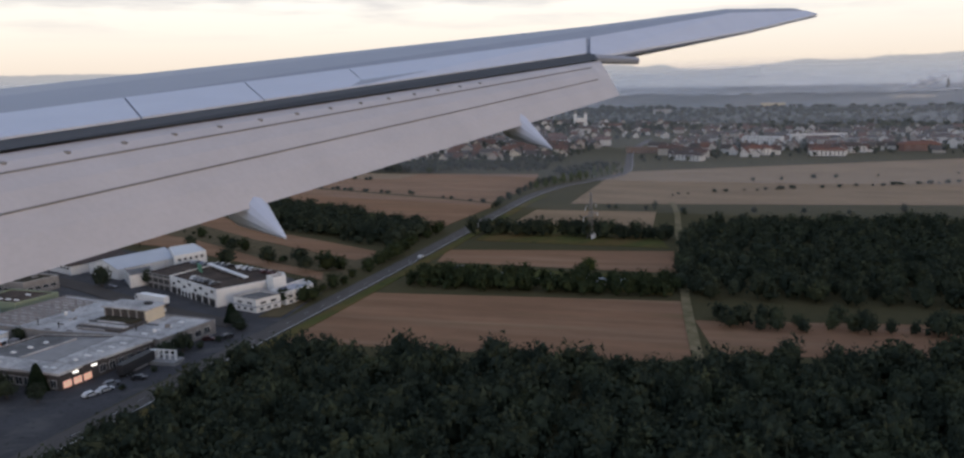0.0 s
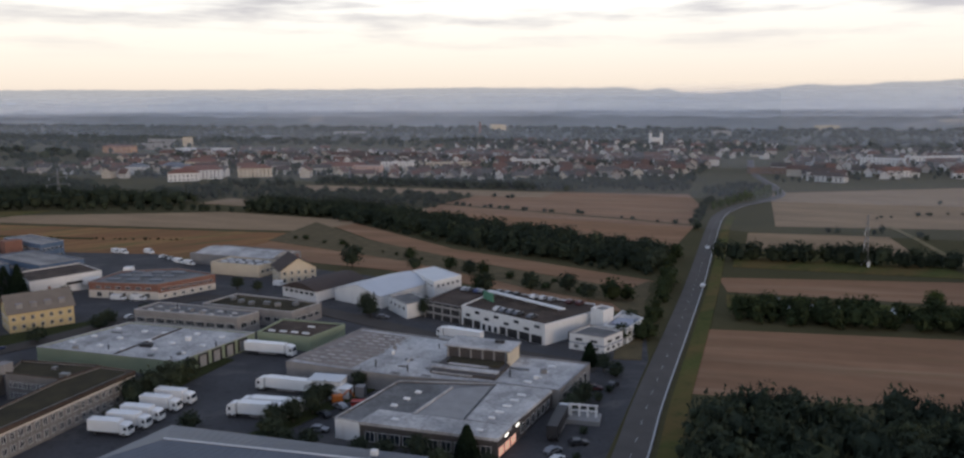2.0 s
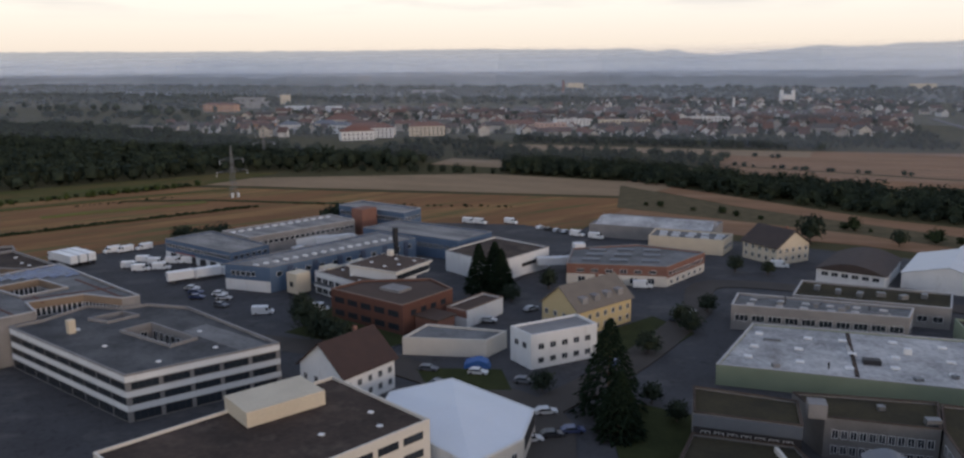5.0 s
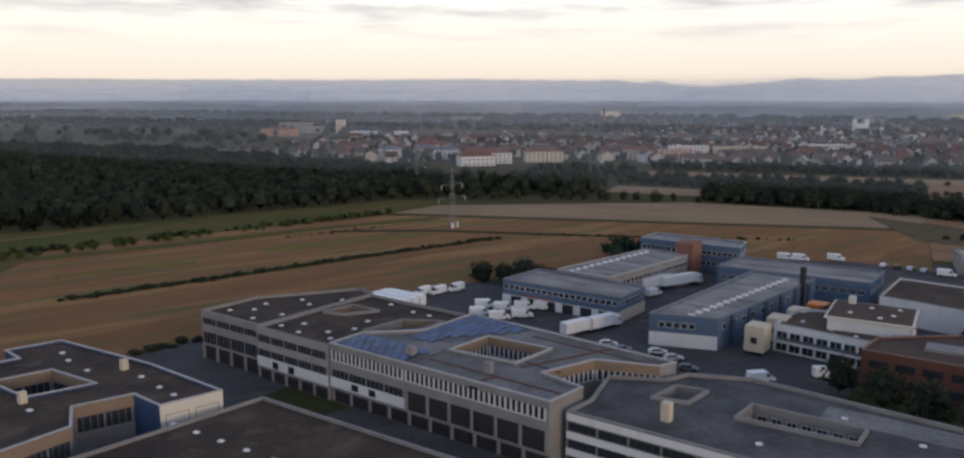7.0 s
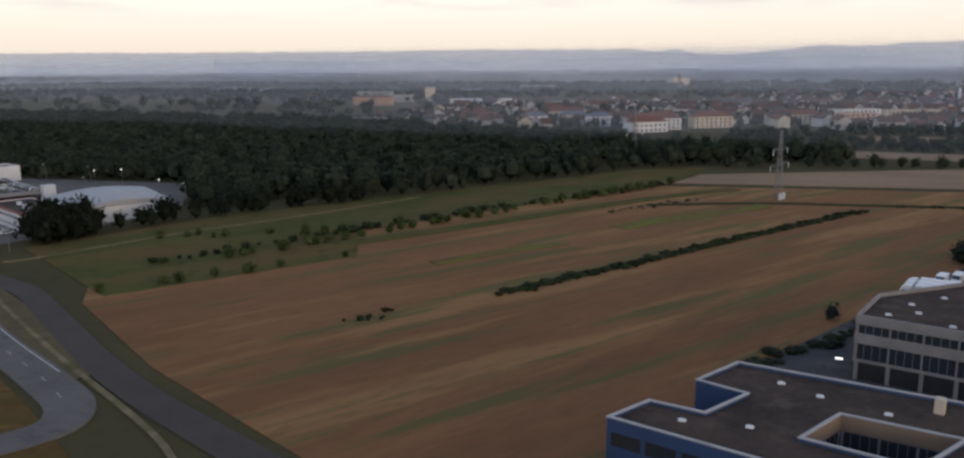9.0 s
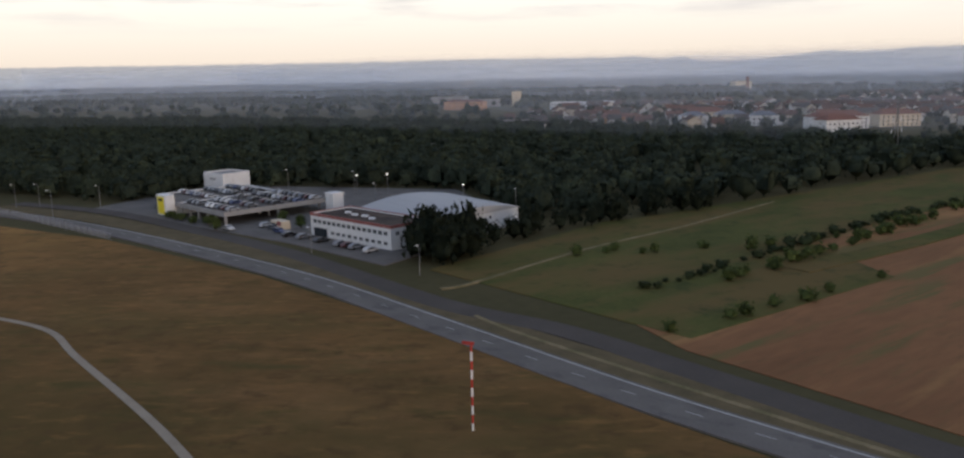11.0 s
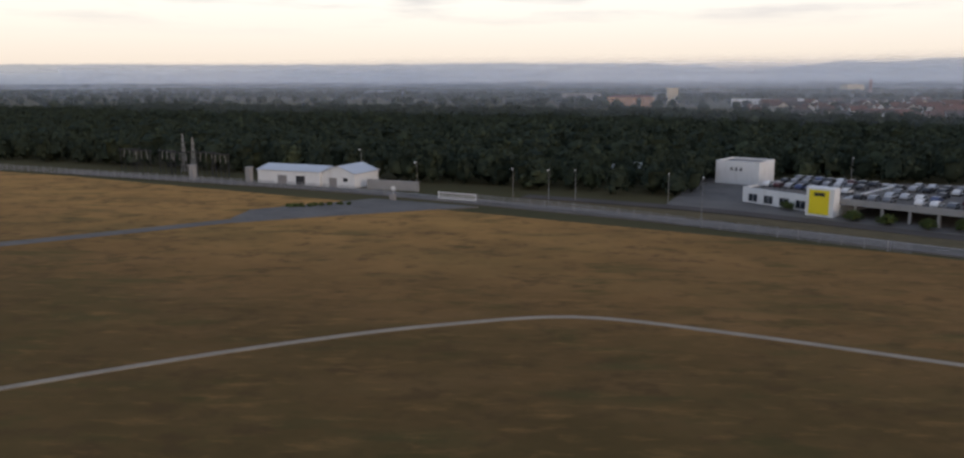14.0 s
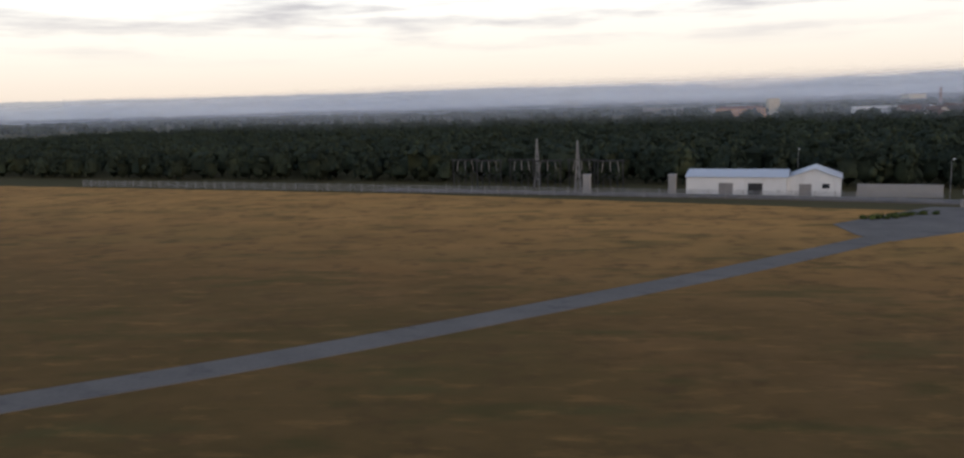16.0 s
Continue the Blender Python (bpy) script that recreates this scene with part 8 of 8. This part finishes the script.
for k in (1, 2, 4, 5, 7):
    spots += [(-244 + 1.9 * k, 271 - 0.4 * k, 80, 5.63)]
for row, v in enumerate((-14, -6, 2, 10, 17)):      # on the dealer's deck
    for k in range(9):
        if RNG.random() < 0.86:
            x, y = dk(-9 + 3.4 * k + (row % 2), v)
            spots.append((x, y, 68 + RNG.uniform(-3, 3), 4.06))
for k in range(8):
    for v in (-4, 6, 15):
        x, y = dk(-37 + 3.0 * k, v)
        spots.append((x, y, 68 + RNG.uniform(-3, 3), 3.83))
spots += [(-857, 188.5, 66), (-851, 187, 66), (-843, 184, 66), (-835, 181.5, 70), (-832, 180.5, 70), (-829, 179.5, 70), (-823, 177, 70), (-881, 191, -20), (-868, 196, -20), (-863, 192, -20), (-873, 199, 60),
          (-363, 126, 30, 0.05), (-360, 129, 30, 0.05), (-357, 132, 30, 0.05), (-368, 123, 30, 0.05), (-364, 138, 30, 0.05), (-389, 143, -5, 0.05), (-395, 150, 10, 0.05), (-384, 152, 10, 0.05), (-373, 151, 10, 0.05),
          (-357, 168, 70, 0.05), (-350, 205, 75, 0.05), (-347, 212, 75, 0.05), (-232, 158, 160, 0.05), (-231, 164, 160, 0.05), (-228, 150, 10, 0.05), (-262, 243, 10, 0.05), (-174, 158, 60, 0.05), (-173, 150, 75, 0.05), (-172, 154, 75, 0.05), (-170, 164, 30, 0.05),
          (-175, 199, 20, 0.05), (-171, 203, 75, 0.05), (-478, 181, 20), (-474, 178, 20), (-482, 176, 20), (-486, 180, 20), (-490, 183, 20), (-470, 172, 0), (-402, 184, 10), (-398, 175, 30), (-395, 186, 10), (-388, 200, 60, 0.03),
          (-408, 301.5, 70), (-412, 303, 70), (-416, 304.5, 70), (-420, 306, 70), (-404, 300.5, 70), (-505, 215, 50), (-509, 222, 50), (-297, 126, 20, 0.1), (-294, 122, 20, 0.1), (-162, 330, 90, 0.31), (-170, 420, 272, 0.31), (-520, 62, 20)]
park(car_proto(), spots)
e = thing("hut", "small white yard hall with a flat roof", "hall", (-240, 172.6, 0), 10)
part("wall", Bm().box(-4.4, -2.6, 0, 4.4, 2.6, 3.9, 0.05).mesh("wall", M["white"]), e)
part("roof", Bm().box(-4.6, -2.8, 3.9, 4.6, 2.8, 4.2).mesh("roof", M["metalroof"]), e)
part("door", Bm().box(-1.4, -2.66, 0, 1.4, -2.6, 3.0).mesh("door", M["greyw"]), e)
for x, y, s, mat in ((-233.6, 170.6, 3.0, "truckwhite"), (-230.4, 173.2, 2.4, "greyw")):
    e = thing("container", "plain steel container in the yard", "container", (x, y, 0), 10)
    part("body", Bm().box(-s / 2, -1.2, 0.1, s / 2, 1.2, 2.9, 0.05).mesh("body", M[mat]), e)
    part("doors", Bm().box(s / 2, -1.0, 0.3, s / 2 + 0.05, 1.0, 2.7).mesh("doors", M["steel"]), e)
e = thing("digger", "small orange digger in the yard", "digger", (-233.2, 166.4, 0.02), 40)
part("body", Bm().box(-1.4, -1.0, 0.8, 1.2, 1.0, 2.4, 0.12).mesh("body", M["orange"]), e)
part("track", Bm().box(-1.8, -1.2, 0, 1.8, -0.7, 0.8, 0.12).box(-1.8, 0.7, 0, 1.8, 1.2, 0.8, 0.12).mesh("track", M["rubber"]), e)
part("arm", Bm().rod((1.0, 0, 1.8), (3.0, 0, 3.4), 0.2).rod((3.0, 0, 3.4), (4.2, 0, 1.4), 0.17).mesh("arm", M["orange"]), e)
e = thing("container", "white storage container in the yard", "container", (-235, 171, 0.02), 70)
part("body", Bm().box(-3, -1.25, 0, 3, 1.25, 2.6, 0.04).mesh("body", M["truckwhite"]), e)
part("door", Bm().box(3.0, -1.1, 0.1, 3.06, 1.1, 2.4).mesh("door", M["greyw"]), e)
e = thing("container", "red skip in the yard", "container", (-226, 167, 0.02), 20)
part("body", Bm().extrude([(-2.6, 0.1), (2.6, 0.1), (3.2, 1.6), (-3.2, 1.6)], -1.2, 1.2).mesh("body", M["red"]), e)
part("rim", Bm().box(-3.25, -1.3, 1.5, 3.25, -1.15, 1.68).box(-3.25, 1.15, 1.5, 3.25, 1.3, 1.68).mesh("rim", M["dark"]), e)
e = thing("transformer_frame", "white pipe frame on a low plinth beside the road", "frame", (-172.5, 177.5, 0.02), 8)
part("plinth", Bm().box(-4.2, -2.6, 0, 4.2, 2.6, 1.2, 0.05).mesh("plinth", M["concrete"]), e)
for k in range(4):
    part("post", Bm().box(-3.1 + 2 * k, -0.25, 1.2, -2.6 + 2 * k, 0.25, 4.2).mesh("post", M["white"]), e)
for z in (2.4, 3.8):
    part("rail", Bm().box(-3.3, -0.15, z, 3.6, 0.15, z + 0.35).mesh("rail", M["white"]), e)
e = thing("tarpaulin", "blue tarpaulin over goods", "tarpaulin", (-386, 156.5, 0.02), 20)
part("cover", Bm().extrude([(-3, 0), (3, 0), (2.4, 1.2), (0.6, 1.9), (-1.0, 1.6), (-2.6, 1.0)], -1.6, 1.6).mesh("cover", M["tarp"]), e)

for x, y, w, a, roof in ((-128, 300, 4.6, 6, "roof_white"), (-111, 301, 4.2, 4, "metalroof"), (-93, 303, 5.0, 8, "roof_white"), (-71, 306, 3.8, 6, "metalroof"), (-61, 307, 6.0, 6, "roof_white"), (-134, 310, 3.4, 10, "gravel")):
    e = thing("garden_shed", "small garden shed with a pale roof in the allotments", "shed", (x, y, 0), a, "sheds of the allotments")
    part("wall", Bm().box(-w / 2, -1.3, 0, w / 2, 1.3, 2.2, 0.04).mesh("wall", M["brownw"]), e)
    part("roof", Bm().extrude([(-1.7, 2.15), (1.7, 2.5), (1.7, 2.65), (-1.7, 2.3)], -w / 2 - 0.3, w / 2 + 0.3).mesh("roof", M[roof]), e, "", pose(0, 0, 0, 0, 0, 90))
    part("door", Bm().box(-0.4, -1.36, 0.05, 0.5, -1.3, 1.95).mesh("door", M["dark"]), e)

# ---- pylon, substation, lamps, fence ----
def lattice_pylon(label, at, h, w, turn, arms=True, feet=True):
    e = thing("pylon", label, "pylon", (*at, 0), turn)
    b = Bm()
    levels = [0, 0.25, 0.45, 0.62, 0.78, 0.9, 1.0]
    half = [w / 2 * (1 - 0.86 * t ** 0.8) for t in levels]
    for i in range(len(levels) - 1):
        z0, z1, a, c = levels[i] * h, levels[i + 1] * h, half[i], half[i + 1]
        q = [(1, 1), (-1, 1), (-1, -1), (1, -1)]
        for k in range(4):
            (x0, y0), (x1, y1) = q[k], q[(k + 1) % 4]
            b.rod((x0 * a, y0 * a, z0), (x0 * c, y0 * c, z1), 0.11, 5).rod((x0 * a, y0 * a, z0), (x1 * c, y1 * c, z1), 0.07, 4)
            b.rod((x1 * a, y1 * a, z0), (x0 * c, y0 * c, z1), 0.07, 4)
    part("tower", b.mesh("tower", M["steel"]), e)
    if arms:
        for z, r in ((0.5, 9.0), (0.72, 7.0)):
            for s in (-1, 1):
                part("arm", Bm().rod((0, 0, z * h), (s * r, 0, z * h + 0.3), 0.12, 5).rod((0, 0, z * h + 1.6), (s * r, 0, z * h + 0.3), 0.1, 4).mesh("arm", M["steel"]), e)
                part("insulator", Bm().rod((s * (r - 0.3), 0, z * h + 0.2), (s * (r - 0.3), 0, z * h - 1.8), 0.14, 6).mesh("insulator", M["white"]), e)
    if feet:
        for x in (-1, 1):
            part("foot", Bm().box(x * w / 2 - 0.5, -0.5 - w / 2, 0, x * w / 2 + 0.5, 0.5 - w / 2, 2.6, 0.05).mesh("foot", M["white"]), e, "white painted concrete foot")


lattice_pylon("grey lattice pylon on white feet in the field", (-594.5, 331), 27, 3.2, 70)
lattice_pylon("grey lattice pylon beyond the estate", (-98, 398), 24, 3.0, 80)
lattice_pylon("far lattice pylon at the tree belt", (-680, 470), 26, 3.0, 70)
lattice_pylon("lattice mast of the substation", (-1120, 210), 14, 1.6, 0, False, False)
lattice_pylon("lattice mast of the substation", (-1136, 222), 14, 1.6, 0, False, False)
for k, (x, y) in enumerate(((-1116, 205), (-1094, 207))):
    e = thing("gate_pillar", "pale concrete pillar at the substation", "pillar", (x, y, 0))
    part("shaft", Bm().box(-0.9, -0.9, 0, 0.9, 0.9, 5.0, 0.06).mesh("shaft", M["concrete"]), e)
    part("cap", Bm().box(-1.05, -1.05, 5.0, 1.05, 1.05, 5.3, 0.05).mesh("cap", M["concrete"]), e)
for k in range(6):
    e = thing("switch_gantry", "steel switch gantry with insulators in the substation", "gantry", (-1112 - 9 * k, 214 + 3 * (k % 2), 0), 10 * (k % 3), "gantries of the substation")
    for x in (-3.5, 3.5):
        part("post", Bm().rod((x, 0, 0), (x, 0, 8.5), 0.16, 6).mesh("post", M["dark"]), e)
    part("beam", Bm().box(-4, -0.2, 8.0, 4, 0.2, 8.4).mesh("beam", M["dark"]), e)
    for x in (-2, 0, 2):
        part("insulator", Bm().rod((x, 0, 8.0), (x * 1.2, 0, 5.2), 0.11, 6).mesh("insulator", M["greyw"]), e)
        part("switch", Bm().rod((x, 0, 0), (x, 0, 3.4), 0.14, 6).rod((x - 0.8, 0, 3.4), (x + 0.9, 0, 4.6), 0.12, 5).mesh("switch", M["dark"]), e)


def lamp_post(at, h, turn, group="street lamps"):
    e = thing("street_lamp", "grey street lamp with a short arm", "street lamp", (*at, 0), turn, group)
    part("pole", Bm().rod((0, 0, 0), (0, 0, h), 0.11, 7, 0.06).mesh("pole", M["steel"]), e)
    part("arm", Bm().rod((0, 0, h), (0, -1.2, h + 0.25), 0.05, 6).mesh("arm", M["steel"]), e)
    part("lamp_head", Bm().box(-0.2, -1.9, h + 0.15, 0.2, -1.1, h + 0.33, 0.04).mesh("lamp_head", M["white"]), e, "pale lamp head")


for x, y, h in ((-946.5, 184, 11), (-1000, 203, 8.8), (-990, 204, 8.8), (-984, 209, 8.5), (-1032, 207, 9), (-1065, 229, 10), (-858, 240, 9), (-880, 262, 10), (-915, 268, 9), (-838, 172, 7), (-800, 160, 7), (-806, 240, 9), (-960, 215, 8)):
    lamp_post((x, y), h, 10)
for x, y in ((-870, 268), (-829, 248), (-880, 262)):
    e = thing("lit_lamp", "small lit lamp on a pole", "lamp", (x, y + 2, 0))
    part("pole", Bm().rod((0, 0, 0), (0, 0, 8), 0.09, 6).mesh("pole", M["steel"]), e)
    part("bulb", Bm().box(-0.22, -0.22, 8, 0.22, 0.22, 8.4, 0.06).mesh("bulb", M["lamp_white"]), e, "lit white lamp")
for x, y in ((-576.5, 146, ), (-557, 140.6)):
    e = thing("wall_lamp", "bright strip lamp at the office corner", "lamp", (x, y - 0.9, 0))
    part("post", Bm().rod((0, 0, 0), (0, 0, 2.0), 0.06, 6).mesh("post", M["steel"]), e)
    part("tube", Bm().box(-0.6, -0.15, 2.0, 0.6, 0.15, 2.25, 0.04).mesh("tube", M["lamp_white"]), e, "lit white tube")

e = thing("airfield_fence", "wire mesh airfield fence on concrete posts", "fence")
line = [(-1300, 203), (-1180, 202), (-1060, 200), (-1034, 198.5)]
line2 = [(-1008, 197), (-975, 191), (-946, 181.5), (-905, 169)]
M["mesh"] = material("wire_mesh", (0.30, 0.30, 0.31), 0.6, scale=1, bump=0.0)
for ln in (line, line2):
    for (x0, y0), (x1, y1) in zip(ln, ln[1:]):
        n = int(math.hypot(x1 - x0, y1 - y0) / 4)
        for i in range(n):
            x, y = x0 + (x1 - x0) * i / n, y0 + (y1 - y0) * i / n
            if i == 0:
                pm = Bm().box(-0.09, -0.09, 0, 0.09, 0.09, 2.3).mesh("post", M["concrete"])
            part("post", pm, e, m=pose(x, y, 0))
        b = Bm()
        for k in range(9):
            b.rod((x0, y0, 0.2 + 0.24 * k), (x1, y1, 0.2 + 0.24 * k), 0.028, 4)
        for i in range(n * 8):
            t = i / (n * 8)
            x, y = x0 + (x1 - x0) * t, y0 + (y1 - y0) * t
            b.box(x - 0.02, y - 0.02, 0.15, x + 0.02, y + 0.02, 2.15)
        part("wire_mesh", mesh_of("wire_mesh", b.v, b.f, M["mesh"]), e)
e = thing("gate", "white barred metal gate in the airfield fence", "gate", (-1014.5, 197.6, 0.1), -4)
part("gate_frame", Bm().box(-6, -0.08, 0.2, 6, 0.08, 0.4).box(-6, -0.08, 1.9, 6, 0.08, 2.1).box(-6, -0.1, 0, -5.8, 0.1, 2.2).box(5.8, -0.1, 0, 6, 0.1, 2.2).mesh("gate_frame", M["white"]), e)
bar = Bm().box(-0.06, -0.04, 0.4, 0.06, 0.04, 1.9).mesh("bar", M["white"])
for k in range(24):
    part("bar", bar, e, m=pose(-5.5 + 0.478 * k, 0, 0))
e = thing("control_box", "grey switch box beside the gate", "box", (-1031, 191, 0))
part("body", Bm().box(-0.8, -0.5, 0, 0.8, 0.5, 1.9, 0.05).mesh("body", M["greyw"]), e)
part("sign", Bm().rod((0.2, 0, 1.9), (0.2, 0, 4.0), 0.06, 6).box(-0.4, -0.08, 3.0, 0.8, 0.08, 4.0).mesh("sign", M["white"]), e)
e = thing("marker_mast", "red and white banded marker mast", "mast", (-755.6, 88, 0))
for k in range(10):
    part("band", Bm().rod((0, 0, 1.2 * k), (0, 0, 1.2 * k + 1.2), 0.16, 8).mesh("band", M["red" if k % 2 else "white"]), e, "red band" if k % 2 else "white band")
part("crossbar", Bm().box(-1.2, -0.1, 11.7, 0.4, 0.1, 12.1).mesh("crossbar", M["red"]), e)
# allotment huts
for k in range(12):
    e = thing("garden_hut", "small pale garden hut among bushes", "hut", (-146 + 8.6 * k + RNG.uniform(-2, 2), 301 + 0.6 * k + RNG.uniform(-5, 5), 0.2), RNG.uniform(0, 90), "allotment huts")
    part("wall", Bm().box(-1.6, -1.3, 0, 1.6, 1.3, 2.1).mesh("wall", M["white"]), e)
    part("roof", Bm().box(-1.9, -1.6, 2.1, 1.9, 1.6, 2.3, 0.03).mesh("roof", M["palegravel"]), e)
# road dashes
DASH = Bm().box(-0.06, -1.3, 0, 0.06, 1.3, 0.012).mesh("dash", M["line"])
for road, zz, i0, i1 in ((ROAD_MAIN, 0.305, 0, 7), (ROAD_PERI, 0.325, 2, 9)):
    e = thing("lane_dashes", "white dashed centre line of the road", "road marking", kind="structure")
    ln, _ = ribbon(road[i0:i1 + 1], 1.0, 24)
    dist, last = 0.0, None
    for p, q in zip(ln, ln[1:]):
        dist += (q - p).length
        if last is None or dist - last > 9:
            last = dist
            part("dash", DASH, e, m=pose(q.x, q.y, zz, 0, 0, math.degrees(math.atan2(q.y - p.y, q.x - p.x)) - 90))


# ---- the airliner's wing, where it hangs over the estate's edge at the start ----
M["wing_skin"] = material("wing_skin", (0.30, 0.32, 0.37), 0.45, (0.25, 0.27, 0.32), scale=1.2, metal=0.2, bump=0.02)
M["wing_panel"] = material("wing_panel", (0.55, 0.58, 0.66), 0.5, (0.47, 0.50, 0.58), scale=1.0, bump=0.02)
M["flap_skin"] = material("flap_skin", (0.50, 0.47, 0.47), 0.5, (0.42, 0.395, 0.395), scale=0.8, amount=0.7, bump=0.03)
wing = new("airliner_wing")
wing.matrix_basis = pose(0, 0, 80.24, 79.67, 1.19, 21.46)
tagged(wing, "pale grey airliner wing with its flap lowered", "aircraft wing")
# chord lines from the root to the kink and the tip, in the wing's own axes: x outboard, y up, z aft
ROOT = dict(te=(-5.68, 0.72, -8.2), mid=(-7.07, 1.32, -10.2), top=(-9.0, 2.15, -13.0), nose=(-10.2, 1.2, -14.5), flap=(-5.54, 0.64, -8.0), low=(-4.78, -0.67, -6.9))
KINK = dict(te=(2.83, 4.50, -21.0), mid=(3.05, 5.38, -22.6), top=(3.37, 6.33, -25.0), nose=(3.2, 5.9, -26.5), flap=(3.02, 4.33, -20.6), low=(3.30, 3.20, -19.2))
TIP = dict(te=(13.8, 8.86, -33.0), mid=(13.4, 9.02, -33.2), top=(12.6, 9.22, -33.5), nose=(12.4, 8.9, -34.0))
BREAK = dict(te=(9.3, 7.0, -28.3), mid=(9.1, 7.9, -29.4), top=(9.56, 8.65, -31.5), nose=(9.3, 8.2, -32.4))


def lerp(a, b, t):
    return Vector(a).lerp(Vector(b), t)


def loft(name, sections, mat, label=""):
    """A closed skin through sections that have the same number of points."""
    n = len(sections[0])
    v = [tuple(p) for s in sections for p in s]
    f = [(k * n + i, k * n + (i + 1) % n, (k + 1) * n + (i + 1) % n, (k + 1) * n + i) for k in range(len(sections) - 1) for i in range(n)]
    f += [tuple(range(n)), tuple(range((len(sections) - 1) * n, len(sections) * n))]
    b = Bm()
    b.add(v, f)
    return part(name, b.mesh(name, M[mat]), wing, label)


def skin(s):
    lower = lerp(s["te"], s["nose"], 0.5) + Vector((0, -0.9, 0)) * (1.0 if s is ROOT else 0.45 if s is KINK else 0.12)
    return [Vector(s["mid"]), lerp(s["mid"], s["top"], 0.5) + Vector((0, 0.06, 0)), Vector(s["top"]), Vector(s["nose"]), lower, Vector(s["te"]) + Vector((0, -0.12, 0))]


loft("upper_skin", [skin(ROOT), skin(KINK), skin(BREAK), skin(TIP)], "wing_skin", "smooth grey upper skin")
cuts = [0.0, 0.160, 0.162, 0.292, 0.294, 0.440, 0.442, 0.985]
for a, c in zip(cuts[::2], cuts[1::2]):
    sec = []
    for t in (a, c):
        te, md = lerp(ROOT["te"], KINK["te"], t), lerp(ROOT["mid"], KINK["mid"], t)
        up = Vector((0, 0.05, 0.02))
        te = te.lerp(md, 0.14)
        sec.append([te + up, md + up * 0.6, md - up, te - up])
    loft("spoiler", sec, "wing_panel", "pale spoiler panel")
sec = []
for s in (KINK, BREAK, TIP):
    te, md = Vector(s["te"]), Vector(s["mid"])
    sec.append([te, md + Vector((0, 0.03, 0)), md - Vector((0, 0.08, 0)), te - Vector((0, 0.06, 0))])
loft("aileron", sec, "wing_panel", "pale aileron and outer trailing edge")
# a dark strip for the shade in the slot between wing and flap
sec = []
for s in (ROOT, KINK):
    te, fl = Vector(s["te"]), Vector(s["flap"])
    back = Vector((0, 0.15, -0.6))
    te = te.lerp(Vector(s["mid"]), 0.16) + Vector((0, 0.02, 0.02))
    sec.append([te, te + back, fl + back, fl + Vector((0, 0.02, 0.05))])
loft("slot", sec, "dark", "dark strip for the shade in the flap cove")
prof = [(0.0, 0.0), (0.12, 0.10), (0.4, 0.16), (0.75, 0.10), (1.0, 0.0), (0.7, -0.16), (0.3, -0.22)]
sec = []
for t in (0.0, 0.25, 0.5, 0.75, 0.96, 1.0):
    a, b2 = lerp(ROOT["flap"], KINK["flap"], t), lerp(ROOT["low"], KINK["low"], t)
    out = Vector((0.0, 0.35, 0.94)) * (1.0 if t < 0.97 else 0.3)
    sec.append([a.lerp(b2, c) + out * h for c, h in prof])
loft("flap", sec, "flap_skin", "lowered pinkish-white flap")
for base, tip, r in (((-2.98, 0.27, -10.2), (-2.30, -0.10, -9.4), 0.25), ((0.66, 2.02, -15.7), (1.30, 1.49, -14.9), 0.27)):
    part("flap_fairing", Bm().rod(Vector(base) + (Vector(base) - Vector(tip)) * 0.8, base, r * 0.55, 12, r).rod(base, tip, r, 12, 0.015).mesh("flap_fairing", M["wing_panel"]), wing, "pointed flap track fairing")
for c, h in ((0.22, 0.142), (0.55, 0.152)):
    sec = []
    for t in (0.0, 0.5, 0.95):
        a, b2 = lerp(ROOT["flap"], KINK["flap"], t), lerp(ROOT["low"], KINK["low"], t)
        out = Vector((0.0, 0.35, 0.94))
        sec.append([a.lerp(b2, c) + out * h, a.lerp(b2, c + 0.012) + out * (h + 0.006), a.lerp(b2, c + 0.012) + out * (h - 0.03), a.lerp(b2, c) + out * (h - 0.03)])
    loft("panel_seam", sec, "greyw", "grey seam along the flap")
part("kink_fairing", Bm().rod((2.9, 4.46, -21.0), (4.25, 4.62, -22.0), 0.13, 8, 0.10).mesh("kink_fairing", M["wing_skin"]), wing, "slim fairing at the flap's end")
for k in range(14):
    t = 0.05 + 0.045 * k
    q = lerp(ROOT["flap"], KINK["flap"], t).lerp(lerp(ROOT["low"], KINK["low"], t), 0.13) + Vector((0, 0.035, 0.096))
    part("hinge_cover", Bm().box(q.x - 0.035, q.y - 0.03, q.z - 0.03, q.x + 0.035, q.y + 0.02, q.z + 0.02, 0.01).mesh("hinge_cover", M["greyw"]), wing)


# ---- the whole place at its scale ----
for ob in list(scene.objects):
    if ob.parent is None and ob.type in {"MESH", "EMPTY"}:
        ob.matrix_basis = Matrix.Scale(SIZE, 4) @ ob.matrix_basis
